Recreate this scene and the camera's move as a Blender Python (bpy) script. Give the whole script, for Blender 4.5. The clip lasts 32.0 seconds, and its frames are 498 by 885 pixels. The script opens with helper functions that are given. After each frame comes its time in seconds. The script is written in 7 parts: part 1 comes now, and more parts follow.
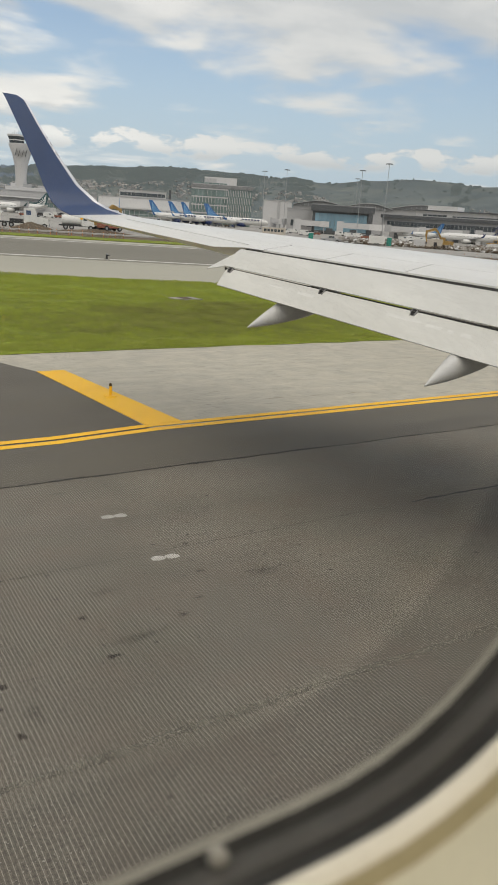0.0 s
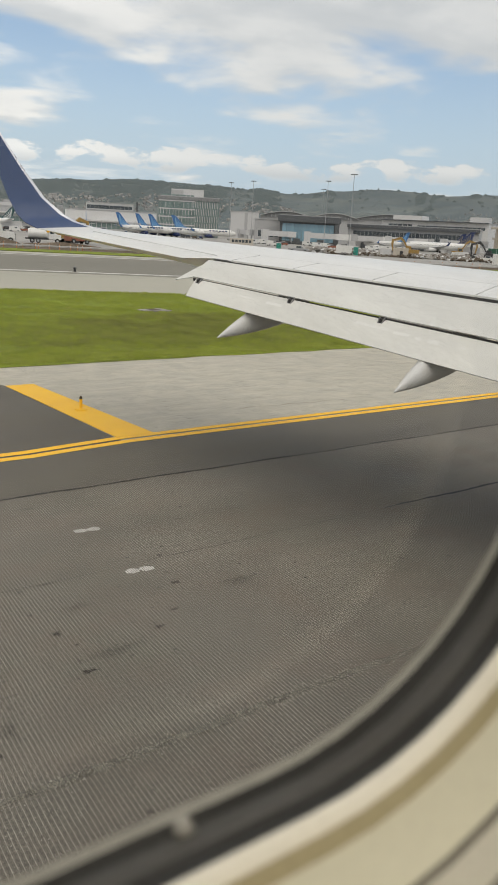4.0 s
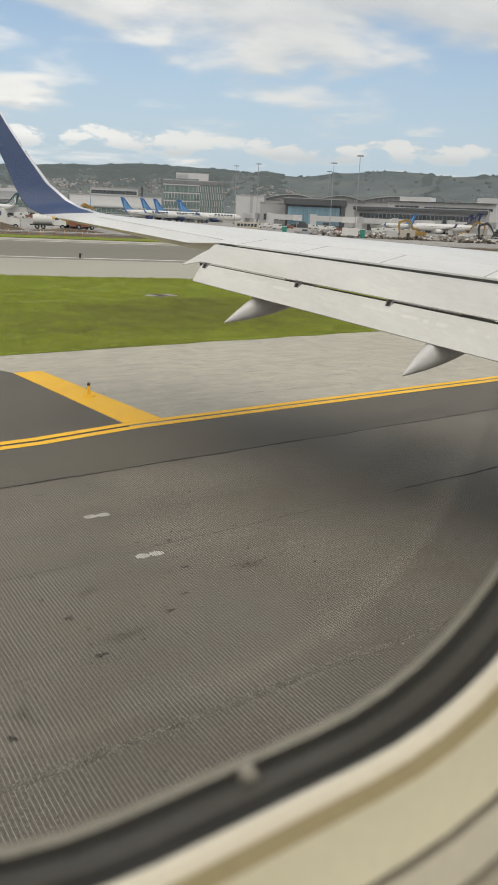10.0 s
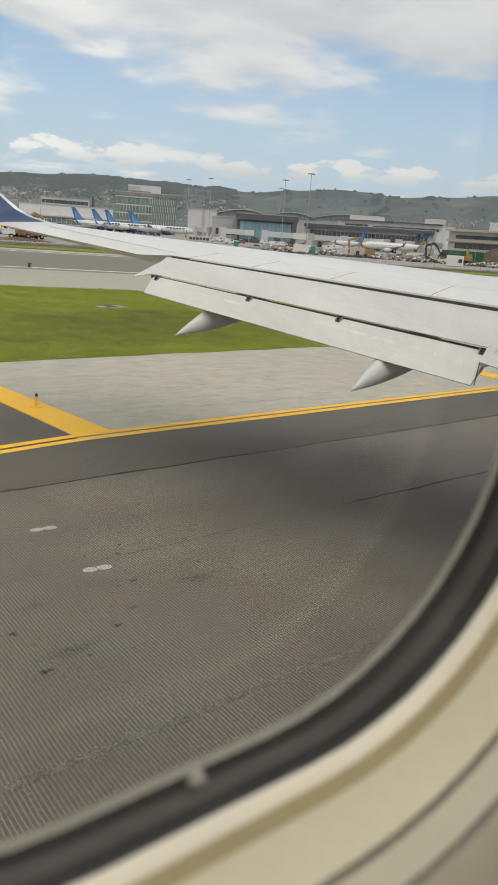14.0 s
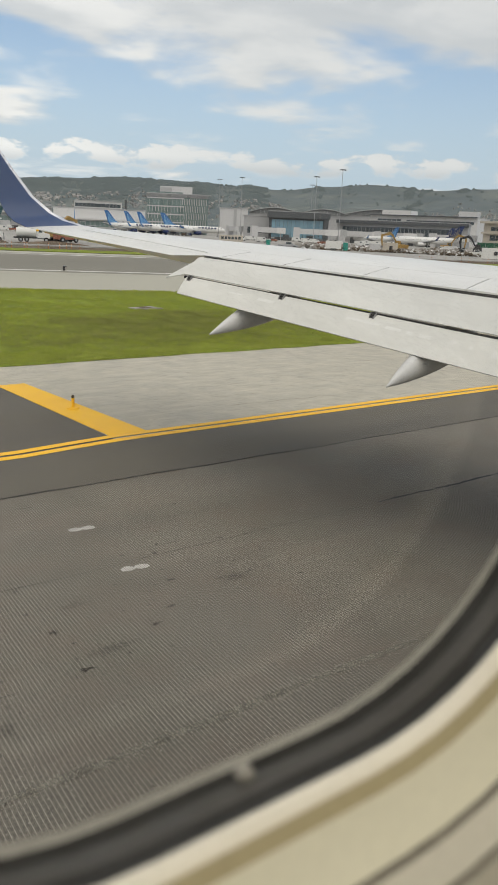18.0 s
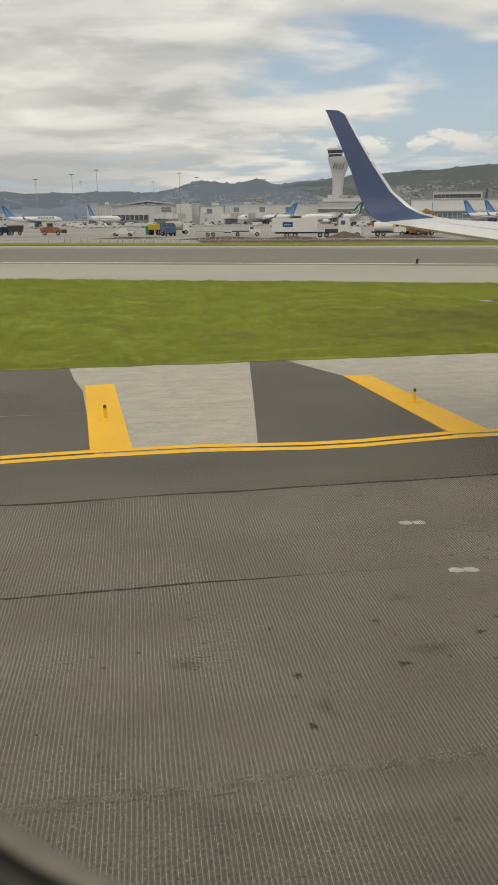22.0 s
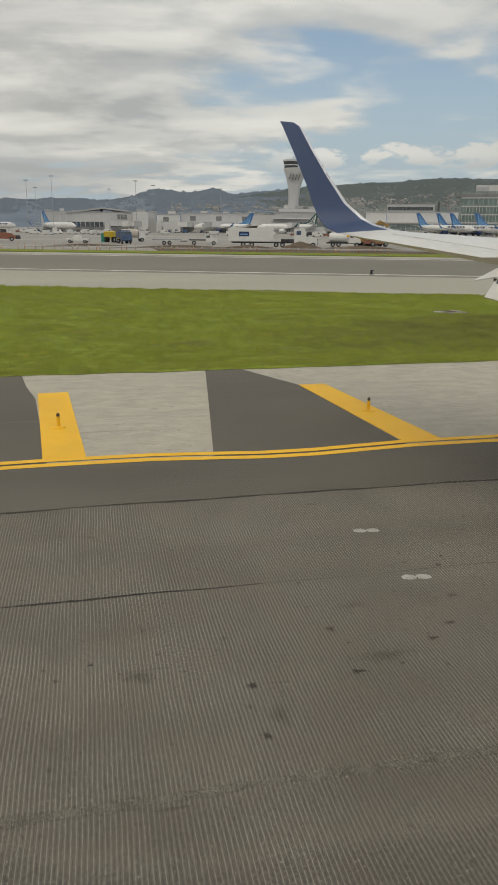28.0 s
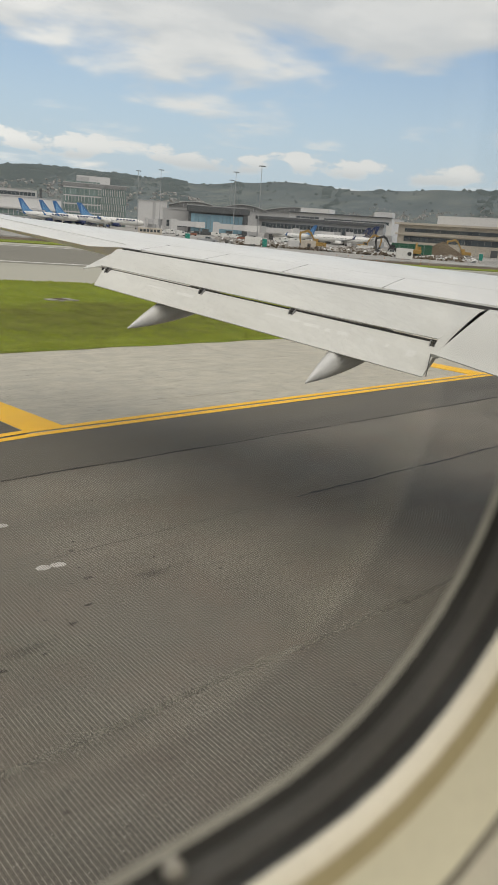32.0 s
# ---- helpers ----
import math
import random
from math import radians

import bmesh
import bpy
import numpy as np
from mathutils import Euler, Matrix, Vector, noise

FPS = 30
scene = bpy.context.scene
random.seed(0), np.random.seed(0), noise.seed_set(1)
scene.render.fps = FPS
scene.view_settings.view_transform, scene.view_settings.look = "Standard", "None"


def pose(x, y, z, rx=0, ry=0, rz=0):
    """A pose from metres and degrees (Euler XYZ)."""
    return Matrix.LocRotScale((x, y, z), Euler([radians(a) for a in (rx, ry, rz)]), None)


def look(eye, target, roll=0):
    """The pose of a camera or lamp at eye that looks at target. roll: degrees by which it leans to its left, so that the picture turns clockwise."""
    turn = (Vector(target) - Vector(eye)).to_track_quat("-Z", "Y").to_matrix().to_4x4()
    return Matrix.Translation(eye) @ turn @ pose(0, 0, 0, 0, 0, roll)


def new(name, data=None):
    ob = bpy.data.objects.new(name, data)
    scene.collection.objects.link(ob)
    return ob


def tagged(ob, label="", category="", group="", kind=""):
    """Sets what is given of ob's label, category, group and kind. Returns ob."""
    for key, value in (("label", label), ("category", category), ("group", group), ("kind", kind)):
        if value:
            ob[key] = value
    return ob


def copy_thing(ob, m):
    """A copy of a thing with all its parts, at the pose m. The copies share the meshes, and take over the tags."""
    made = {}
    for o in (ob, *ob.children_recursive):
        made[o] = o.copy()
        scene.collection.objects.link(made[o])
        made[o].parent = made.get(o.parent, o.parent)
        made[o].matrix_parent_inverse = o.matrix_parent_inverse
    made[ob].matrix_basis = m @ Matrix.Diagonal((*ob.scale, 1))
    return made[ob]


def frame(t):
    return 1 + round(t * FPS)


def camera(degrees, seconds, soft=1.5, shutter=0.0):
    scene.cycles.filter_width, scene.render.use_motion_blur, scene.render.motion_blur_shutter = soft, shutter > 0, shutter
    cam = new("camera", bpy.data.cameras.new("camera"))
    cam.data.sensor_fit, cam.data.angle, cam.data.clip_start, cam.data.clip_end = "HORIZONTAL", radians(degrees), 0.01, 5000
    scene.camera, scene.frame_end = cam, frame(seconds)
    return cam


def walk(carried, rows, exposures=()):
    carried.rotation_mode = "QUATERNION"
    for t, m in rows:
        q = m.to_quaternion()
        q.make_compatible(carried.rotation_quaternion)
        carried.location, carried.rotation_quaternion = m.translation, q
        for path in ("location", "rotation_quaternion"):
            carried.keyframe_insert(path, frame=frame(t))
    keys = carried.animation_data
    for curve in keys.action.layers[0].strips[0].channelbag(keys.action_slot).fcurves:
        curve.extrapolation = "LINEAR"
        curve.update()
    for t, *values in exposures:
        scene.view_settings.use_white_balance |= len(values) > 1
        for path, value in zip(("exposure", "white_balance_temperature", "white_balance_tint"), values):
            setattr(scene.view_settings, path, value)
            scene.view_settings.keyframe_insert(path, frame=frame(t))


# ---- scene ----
PATH = [
    (0, 0.0207, 0.0155, 4.0035, 73.23, -3.65, -31.80),
    (0.5, 0.0193, 0.0076, 3.9945, 74.38, -3.41, -32.49),
    (1, 0.0223, 0.0062, 3.9973, 75.40, -3.42, -33.32),
    (1.5, 0.0141, 0.0103, 4.0032, 75.89, -3.39, -33.99),
    (2, 0.0186, 0.0097, 3.9997, 75.50, -3.30, -34.39),
    (2.5, 0.0198, 0.0063, 3.9982, 74.96, -3.13, -34.53),
    (4.5, 0.0198, 0.0054, 3.9990, 74.00, -3.01, -34.19),
    (5, 0.0173, 0.0062, 4.0002, 73.80, -3.02, -34.06),
    (5.5, 0.0046, 0.0067, 4.0046, 73.47, -2.70, -33.47),
    (6, 0.0145, 0.0072, 3.9988, 73.17, -2.47, -32.26),
    (6.5, 0.0135, 0.0079, 4.0008, 73.07, -2.19, -30.67),
    (7, 0.0088, 0.0070, 3.9998, 73.04, -2.01, -29.26),
    (7.5, 0.0070, 0.0051, 3.9994, 72.99, -2.07, -28.70),
    (8, 0.0101, 0.0037, 4.0001, 72.87, -2.08, -29.10),
    (8.5, 0.0081, 0.0019, 4.0001, 72.72, -1.99, -30.10),
    (9, 0.0084, 0.0007, 3.9989, 72.71, -1.96, -31.40),
    (9.5, 0.0062, 0.0009, 4.0004, 72.84, -2.24, -32.67),
    (10, -0.0000, 0.0005, 4.0008, 72.97, -2.36, -33.82),
    (10.5, 0.0039, -0.0008, 3.9987, 73.05, -2.45, -34.69),
    (11, 0.0002, -0.0024, 4.0011, 73.13, -2.51, -35.15),
    (11.5, 0.0062, -0.0047, 3.9991, 73.25, -2.78, -35.40),
    (12, 0.0035, -0.0053, 3.9988, 73.53, -3.12, -35.77),
    (12.5, -0.0000, -0.0032, 3.9999, 73.70, -3.47, -36.21),
    (13, 0.0004, -0.0012, 4.0005, 73.80, -3.78, -36.70),
    (13.5, -0.0011, -0.0011, 4.0002, 73.88, -3.90, -37.10),
    (14, -0.0017, -0.0015, 3.9992, 74.20, -3.88, -37.42),
    (14.5, -0.0064, -0.0015, 4.0005, 74.77, -3.79, -37.66),
    (16.5, -0.0059, -0.0020, 3.9994, 74.94, -2.94, -36.17),
    (17, -0.0054, -0.0023, 3.9994, 74.48, -2.71, -35.56),
    (17.5, -0.0060, -0.0020, 3.9998, 74.17, -2.57, -35.25),
    (18, -0.0044, -0.0014, 3.9990, 73.95, -2.40, -35.03),
    (18.5, -0.0027, -0.0003, 3.9997, 73.78, -2.15, -34.57),
    (19, -0.0013, 0.0001, 4.0002, 73.65, -1.94, -33.52),
    (19.5, -0.0008, -0.0011, 3.9993, 73.72, -1.74, -31.44),
    (20, -0.0004, 0.0007, 3.9955, 73.79, -1.68, -28.30),
    (20.5, 0.0103, 0.0084, 3.9994, 73.76, -1.51, -24.06),
    (21, 0.0104, 0.0164, 4.0002, 73.54, -1.10, -19.14),
    (21.5, 0.0137, 0.0222, 3.9972, 73.17, -0.27, -13.90),
    (22, 0.0095, 0.0241, 4.0030, 72.96, 0.44, -8.80),
    (22.5, 0.0040, 0.0260, 4.0080, 72.89, 1.03, -4.30),
    (23, -0.0015, 0.0260, 4.0085, 72.86, 1.28, -0.65),
    (23.5, -0.0030, 0.0270, 4.0125, 72.78, 1.45, 2.13),
    (24, 0.0160, 0.0280, 4.0170, 72.73, 1.44, 4.10),
    (24.5, 0.0200, 0.0280, 4.0190, 72.74, 1.32, 5.28),
    (26.5, 0.0250, 0.0300, 4.0100, 73.89, 0.30, 0.54),
    (27, 0.0360, 0.0320, 4.0080, 73.94, 0.08, -3.27),
    (27.5, 0.0360, 0.0325, 4.0060, 73.80, -0.04, -7.62),
    (28, 0.0360, 0.0330, 4.0040, 73.62, -0.47, -12.05),
    (28.5, 0.0330, 0.0330, 4.0000, 73.44, -1.12, -16.35),
    (29, 0.0300, 0.0343, 3.9973, 73.25, -1.75, -20.49),
    (29.5, 0.0206, 0.0319, 3.9947, 73.13, -2.26, -24.65),
    (30, 0.0111, 0.0295, 3.9980, 72.99, -3.07, -29.01),
    (30.5, 0.0134, 0.0288, 3.9916, 73.03, -3.63, -33.23),
    (31, 0.0112, 0.0286, 3.9934, 73.16, -3.97, -36.85),
    (31.5, 0.0104, 0.0304, 3.9938, 73.46, -4.13, -39.48),
    (32, 0.0160, 0.0314, 3.9937, 73.90, -4.13, -41.08),
]
cam = camera(37.5, 32.0, soft=0.85)
# a phone held close to the cabin window: the far view is sharp, the frame at hand's width is not
cam.data.dof.use_dof = True
cam.data.dof.focus_distance = 30.0
cam.data.dof.aperture_fstop = 17.0
walk(cam, [(t, pose(x, y, z, rx, ry, rz)) for t, x, y, z, rx, ry, rz in PATH], [(0, 0.1, 6750, 10), (2, 0.15, 6700, 10), (5, 0.17, 6700, 10), (6, 0.2, 6700, 10), (7, 0.08, 6750, 10), (8, 0.04, 6800, 10), (9, 0.12, 6750, 10), (10, 0.19, 6700, 10), (14, 0.17, 6650, 9.5), (18, 0.17, 6650, 9.5), (20, 0.11, 6700, 9.5), (21, -0.02, 6850, 9.5), (22, -0.02, 7050, 9.5), (24, -0.13, 7250, 9), (26, -0.16, 7050, 9), (28, -0.18, 6900, 8.5), (30, 0.0, 6800, 9.5), (32, 0.13, 6750, 9.5)])

# ---- light ----
SUN_AZ, SUN_EL = -160.0, 62.0          # degrees to the right of +y, and above the horizon
world = bpy.data.worlds.new("world")
scene.world = world
world.use_nodes = True
wn, wl = world.node_tree.nodes, world.node_tree.links
wn.clear()


def wnode(kind, **values):
    n = wn.new(kind)
    for key, value in values.items():
        if key in n.inputs:
            n.inputs[key].default_value = value
    return n


def wmath(op, a, b=None, clamp=False):
    n = wn.new("ShaderNodeMath")
    n.operation, n.use_clamp = op, clamp
    for slot, v in enumerate((a, b)):
        if v is None:
            continue
        if isinstance(v, (int, float)):
            n.inputs[slot].default_value = v
        else:
            wl.new(v, n.inputs[slot])
    return n.outputs[0]


def wramp(value, lo, hi, smooth=True):
    n = wn.new("ShaderNodeMapRange")
    n.interpolation_type = "SMOOTHSTEP" if smooth else "LINEAR"
    wl.new(value, n.inputs["Value"])
    n.inputs["From Min"].default_value, n.inputs["From Max"].default_value = lo, hi
    return n.outputs[0]


def wmix(fac, a, b):
    n = wn.new("ShaderNodeMix")
    n.data_type = "RGBA"
    for slot, v in ((0, fac), (6, a), (7, b)):
        if isinstance(v, tuple):
            n.inputs[slot].default_value = (*v, 1)
        elif isinstance(v, (int, float)):
            n.inputs[slot].default_value = v
        else:
            wl.new(v, n.inputs[slot])
    return n.outputs[2]


def wnoise(vec, scale, detail, rough, dist=0.0):
    n = wnode("ShaderNodeTexNoise", Scale=scale, Detail=detail, Roughness=rough, Distortion=dist)
    wl.new(vec, n.inputs["Vector"])
    return n.outputs["Fac"]


sky = wn.new("ShaderNodeTexSky")
sky.sky_type, sky.sun_disc = "NISHITA", False
sky.sun_elevation, sky.sun_rotation = radians(SUN_EL), radians(SUN_AZ)
sky.air_density, sky.dust_density, sky.ozone_density = 1.0, 1.2, 1.0
coord = wn.new("ShaderNodeTexCoord")
split = wn.new("ShaderNodeSeparateXYZ")
wl.new(coord.outputs["Generated"], split.inputs[0])
dx, dy, dz = split.outputs
up = wmath("MAXIMUM", dz, 0.0)
def wvec(x, y, z=0.0):
    n = wn.new("ShaderNodeCombineXYZ")
    for slot, v in enumerate((x, y, z)):
        if isinstance(v, (int, float)):
            n.inputs[slot].default_value = v
        else:
            wl.new(v, n.inputs[slot])
    return n.outputs[0]


bearing = wmath("ARCTAN2", dx, dy)


def deck(scale, lift, seed, detail=8, rough=0.5, dist=0.3, haze=0.11):
    """A flat layer of cloud seen from below, so that it closes up towards the horizon; lift looks that far up, for the lit tops."""
    z = wmath("ADD", wmath("ADD", up, haze), lift)
    return wnoise(wvec(wmath("DIVIDE", dx, z), wmath("DIVIDE", dy, z), seed), scale, detail, rough, dist)


# broken rows of cloud to the right that close to an overcast on the left, thinner half way up
closing = wmath("ADD", wmath("MULTIPLY", wramp(dx, 0.42, -0.05), 0.20), wmath("MULTIPLY", wramp(dx, 0.45, 0.8), -0.02))
rising = wmath("ADD", wmath("MULTIPLY", wramp(dz, 0.15, 0.26), 0.10), wmath("MULTIPLY", wramp(dz, 0.13, 0.05), -0.05))
shape = wmath("ADD", wmath("MULTIPLY", deck(1.05, 0.0, 6.2), 0.7), wmath("MULTIPLY", deck(2.9, 0.0, 1.4), 0.3))
field = wmath("ADD", shape, wmath("ADD", closing, rising))
high = wramp(field, 0.485, 0.635)
# a low row of small heaps over the hills, flat below and lumpy above
bank = wramp(wnoise(wvec(wmath("MULTIPLY", bearing, 5.0), 0.0, 2.7), 1.0, 3, 0.5), 0.40, 0.60)
puffs = wnoise(wvec(wmath("MULTIPLY", bearing, 17.0), wmath("MULTIPLY", dz, 36.0), 5.0), 1.0, 6, 0.55, 0.15)
sag = wmath("MULTIPLY", wmath("SUBTRACT", dz, 0.083), 62.0)
row = wmath("SUBTRACT", 0.16, wmath("MULTIPLY", wmath("MULTIPLY", sag, sag), 0.13))
heaps = wmath("MULTIPLY", wramp(wmath("ADD", wmath("ADD", puffs, row), wmath("MULTIPLY", bank, 0.14)), 0.71, 0.82), wmath("MULTIPLY", wramp(dz, 0.064, 0.075), wramp(dx, 0.08, 0.34)))
cloud = wmath("MAXIMUM", high, wmath("MULTIPLY", heaps, 0.92))
# tops are bright, bases and thick parts grey
relief = wmath("SUBTRACT", shape, wmath("ADD", wmath("MULTIPLY", deck(1.05, 0.02, 6.2), 0.7), wmath("MULTIPLY", deck(2.9, 0.02, 1.4), 0.3)))
thick = wramp(field, 0.60, 0.86)
streaky = wnoise(wvec(wmath("MULTIPLY", bearing, 2.6), wmath("MULTIPLY", wmath("ADD", dz, wmath("MULTIPLY", bearing, -0.03)), 17.0), 9.1), 1.0, 7, 0.55, 0.35)
grey = wmath("ADD", wmath("MULTIPLY", wramp(relief, 0.08, -0.09), 0.5), wmath("MULTIPLY", wmath("MULTIPLY", wramp(streaky, 0.36, 0.68), wramp(dx, 0.5, 0.0)), 0.60), True)
grey = wmath("ADD", grey, wmath("MULTIPLY", thick, 0.18), True)
heap_grey = wramp(dz, 0.090, 0.068)
grey = wmath("ADD", wmath("MULTIPLY", grey, wmath("SUBTRACT", 1.0, heaps)), wmath("MULTIPLY", wmath("MULTIPLY", heap_grey, heaps), 0.75), True)
lit_side = wmix(wramp(dx, 0.15, 0.6), (0.98, 0.96, 0.93), (0.72, 0.72, 0.715))
dark_side = wmix(wramp(dx, -0.15, 0.35), (0.52, 0.515, 0.515), (0.44, 0.475, 0.51))
murk = wmath("MULTIPLY", wramp(dz, 0.13, 0.05), wramp(dx, 0.12, -0.12))
cloud_colour = wmix(wmath("MULTIPLY", murk, 0.7), wmix(grey, lit_side, dark_side), (0.42, 0.445, 0.48))
blue = wn.new("ShaderNodeVectorMath")
blue.operation = "SCALE"
wl.new(sky.outputs[0], blue.inputs[0])
blue.inputs["Scale"].default_value = 0.132
hazed = wmix(wramp(dz, 0.30, -0.02), blue.outputs[0], (0.43, 0.53, 0.64))
background = wnode("ShaderNodeBackground", Strength=1.0)
wl.new(wmix(wmath("MULTIPLY", cloud, 0.9), hazed, cloud_colour), background.inputs["Color"])
wl.new(background.outputs[0], wn.new("ShaderNodeOutputWorld").inputs[0])

sun = new("sun", bpy.data.lights.new("sun", "SUN"))
sun.data.energy, sun.data.angle, sun.data.color = 1.2, radians(65), (1.0, 0.92, 0.80)
sa, se = radians(SUN_AZ), radians(SUN_EL)
sun.matrix_world = look((0, 0, 100), (-math.sin(sa) * math.cos(se), -math.cos(sa) * math.cos(se), 100 - math.sin(se)))

# ---- materials ----
def mat(name, base, rough=0.6, metal=0.0, spec=0.5, vary=0.15, scale=1.0, fine=None, bump=0.0, bump_scale=None, second=None,
        stretch=(1, 1, 1), world_space=True, random=0.0, coat=0.0):
    """A surface with two scales of variation. second: a colour that blotches in; fine: the scale of the grain; random: how far whole objects differ."""
    m = bpy.data.materials.new(name)
    m.use_nodes = True
    nt = m.node_tree
    b = nt.nodes["Principled BSDF"]
    b.inputs["Roughness"].default_value, b.inputs["Metallic"].default_value = rough, metal
    b.inputs["Specular IOR Level"].default_value = spec
    b.inputs["Coat Weight"].default_value = coat
    if world_space:
        geo = nt.nodes.new("ShaderNodeNewGeometry")
        pos = geo.outputs["Position"]
    else:
        pos = nt.nodes.new("ShaderNodeTexCoord").outputs["Object"]
    mp = nt.nodes.new("ShaderNodeMapping")
    mp.inputs["Scale"].default_value = stretch
    nt.links.new(pos, mp.inputs["Vector"])

    def noise_at(s, detail=6, rough_n=0.6):
        n = nt.nodes.new("ShaderNodeTexNoise")
        n.inputs["Scale"].default_value, n.inputs["Detail"].default_value, n.inputs["Roughness"].default_value = s, detail, rough_n
        nt.links.new(mp.outputs[0], n.inputs["Vector"])
        return n.outputs["Fac"]

    def blend(fac, a, c, mode="MIX"):
        n = nt.nodes.new("ShaderNodeMix")
        n.data_type, n.blend_type = "RGBA", mode
        for slot, v in ((0, fac), (6, a), (7, c)):
            if isinstance(v, tuple):
                n.inputs[slot].default_value = (*v, 1)
            elif isinstance(v, (int, float)):
                n.inputs[slot].default_value = v
            else:
                nt.links.new(v, n.inputs[slot])
        return n.outputs[2]

    def ramp(v, lo, hi, a=0.0, c=1.0):
        n = nt.nodes.new("ShaderNodeMapRange")
        nt.links.new(v, n.inputs["Value"])
        for key, x in (("From Min", lo), ("From Max", hi), ("To Min", a), ("To Max", c)):
            n.inputs[key].default_value = x
        return n.outputs[0]

    col = base
    if second:
        col = blend(ramp(noise_at(scale * 0.6, 5, 0.65), 0.42, 0.62), base, second)
    dark, light = tuple(max(c * (1 - vary), 0) for c in (1, 1, 1)), tuple(1 + vary for _ in range(3))
    coarse = blend(ramp(noise_at(scale), 0.3, 0.7), dark, light)
    col = blend(1.0, col, coarse, "MULTIPLY")
    grain = noise_at(fine or scale * 14, 3, 0.7)
    col = blend(1.0, col, blend(ramp(grain, 0.3, 0.7), dark, light), "MULTIPLY")
    if random:
        info = nt.nodes.new("ShaderNodeObjectInfo")
        col = blend(1.0, col, blend(info.outputs["Random"], (1 - random,) * 3, (1 + random,) * 3), "MULTIPLY")
    nt.links.new(col, b.inputs["Base Color"])
    rr = ramp(noise_at(scale * 2.2), 0.3, 0.7, max(rough - 0.1, 0.02), min(rough + 0.1, 1))
    nt.links.new(rr, b.inputs["Roughness"])
    if bump:
        bp = nt.nodes.new("ShaderNodeBump")
        bp.inputs["Strength"].default_value, bp.inputs["Distance"].default_value = bump, 0.02
        nt.links.new(noise_at(bump_scale or scale * 14, 4, 0.7), bp.inputs["Height"])
        nt.links.new(bp.outputs[0], b.inputs["Normal"])
    return m


def weather(m, stain, stain_scale, amount, chip, chip_scale, chip_at=0.68, stretch=(1, 1, 1)):
    """Broad stains and small pale chips of stone over a pavement."""
    nt = m.node_tree
    b = nt.nodes["Principled BSDF"]
    geo = nt.nodes.new("ShaderNodeNewGeometry")
    mp = nt.nodes.new("ShaderNodeMapping")
    mp.inputs["Scale"].default_value = stretch
    nt.links.new(geo.outputs["Position"], mp.inputs["Vector"])
    src = b.inputs["Base Color"].links[0].from_socket
    for colour, scale, lo, hi, top, detail in ((stain, stain_scale, 0.46, 0.68, amount, 7), (chip, chip_scale, chip_at, chip_at + 0.06, 0.8, 1)):
        n = nt.nodes.new("ShaderNodeTexNoise")
        n.inputs["Scale"].default_value, n.inputs["Detail"].default_value, n.inputs["Roughness"].default_value = scale, detail, 0.62
        nt.links.new(mp.outputs[0], n.inputs["Vector"])
        r = nt.nodes.new("ShaderNodeMapRange")
        nt.links.new(n.outputs["Fac"], r.inputs["Value"])
        for key, v in (("From Min", lo), ("From Max", hi), ("To Max", top)):
            r.inputs[key].default_value = v
        x = nt.nodes.new("ShaderNodeMix")
        x.data_type = "RGBA"
        nt.links.new(r.outputs[0], x.inputs[0])
        nt.links.new(src, x.inputs[6])
        x.inputs[7].default_value = (*colour, 1)
        src = x.outputs[2]
    nt.links.new(src, b.inputs["Base Color"])
    return m


def islands(m, lo=0.62, hi=1.38):
    """Lets the single blades of one mesh differ in brightness."""
    nt = m.node_tree
    b = nt.nodes["Principled BSDF"]
    geo, r, x = nt.nodes.new("ShaderNodeNewGeometry"), nt.nodes.new("ShaderNodeMapRange"), nt.nodes.new("ShaderNodeMix")
    r.inputs["To Min"].default_value, r.inputs["To Max"].default_value = lo, hi
    nt.links.new(geo.outputs["Random Per Island"], r.inputs["Value"])
    x.data_type, x.blend_type = "RGBA", "MULTIPLY"
    x.inputs[0].default_value = 1.0
    nt.links.new(b.inputs["Base Color"].links[0].from_socket, x.inputs[6])
    nt.links.new(r.outputs[0], x.inputs[7])
    nt.links.new(x.outputs[2], b.inputs["Base Color"])
    return m


M = {}
M["ground"] = mat("apron_concrete", (0.35, 0.338, 0.312), 0.85, scale=0.03, fine=0.6, vary=0.16, second=(0.27, 0.26, 0.24), stretch=(0.35, 1, 1))
M["asphalt"] = mat("asphalt", (0.134, 0.123, 0.099), 0.82, scale=0.35, fine=45, vary=0.13, bump=0.35, bump_scale=60, second=(0.108, 0.099, 0.083), stretch=(0.3, 1, 1))
M["concrete"] = mat("shoulder_concrete", (0.485, 0.452, 0.370), 0.85, scale=2.5, fine=17, vary=0.15, bump=0.4, bump_scale=30, second=(0.435, 0.41, 0.345), stretch=(0.75, 1, 1))
M["runway"] = mat("runway_asphalt", (0.212, 0.20, 0.163), 0.85, scale=0.06, fine=8, vary=0.1, second=(0.182, 0.172, 0.14), stretch=(0.25, 1, 1))
M["runway_shoulder"] = mat("runway_shoulder", (0.42, 0.405, 0.335), 0.85, scale=0.08, fine=6, vary=0.08, second=(0.37, 0.357, 0.295), stretch=(0.3, 1, 1))
M["grass"] = mat("grass", (0.24, 0.305, 0.038), 0.9, spec=0.1, scale=1.1, fine=9, vary=0.2, second=(0.22, 0.26, 0.037), bump=0.6, bump_scale=11, stretch=(1, 0.6, 1))
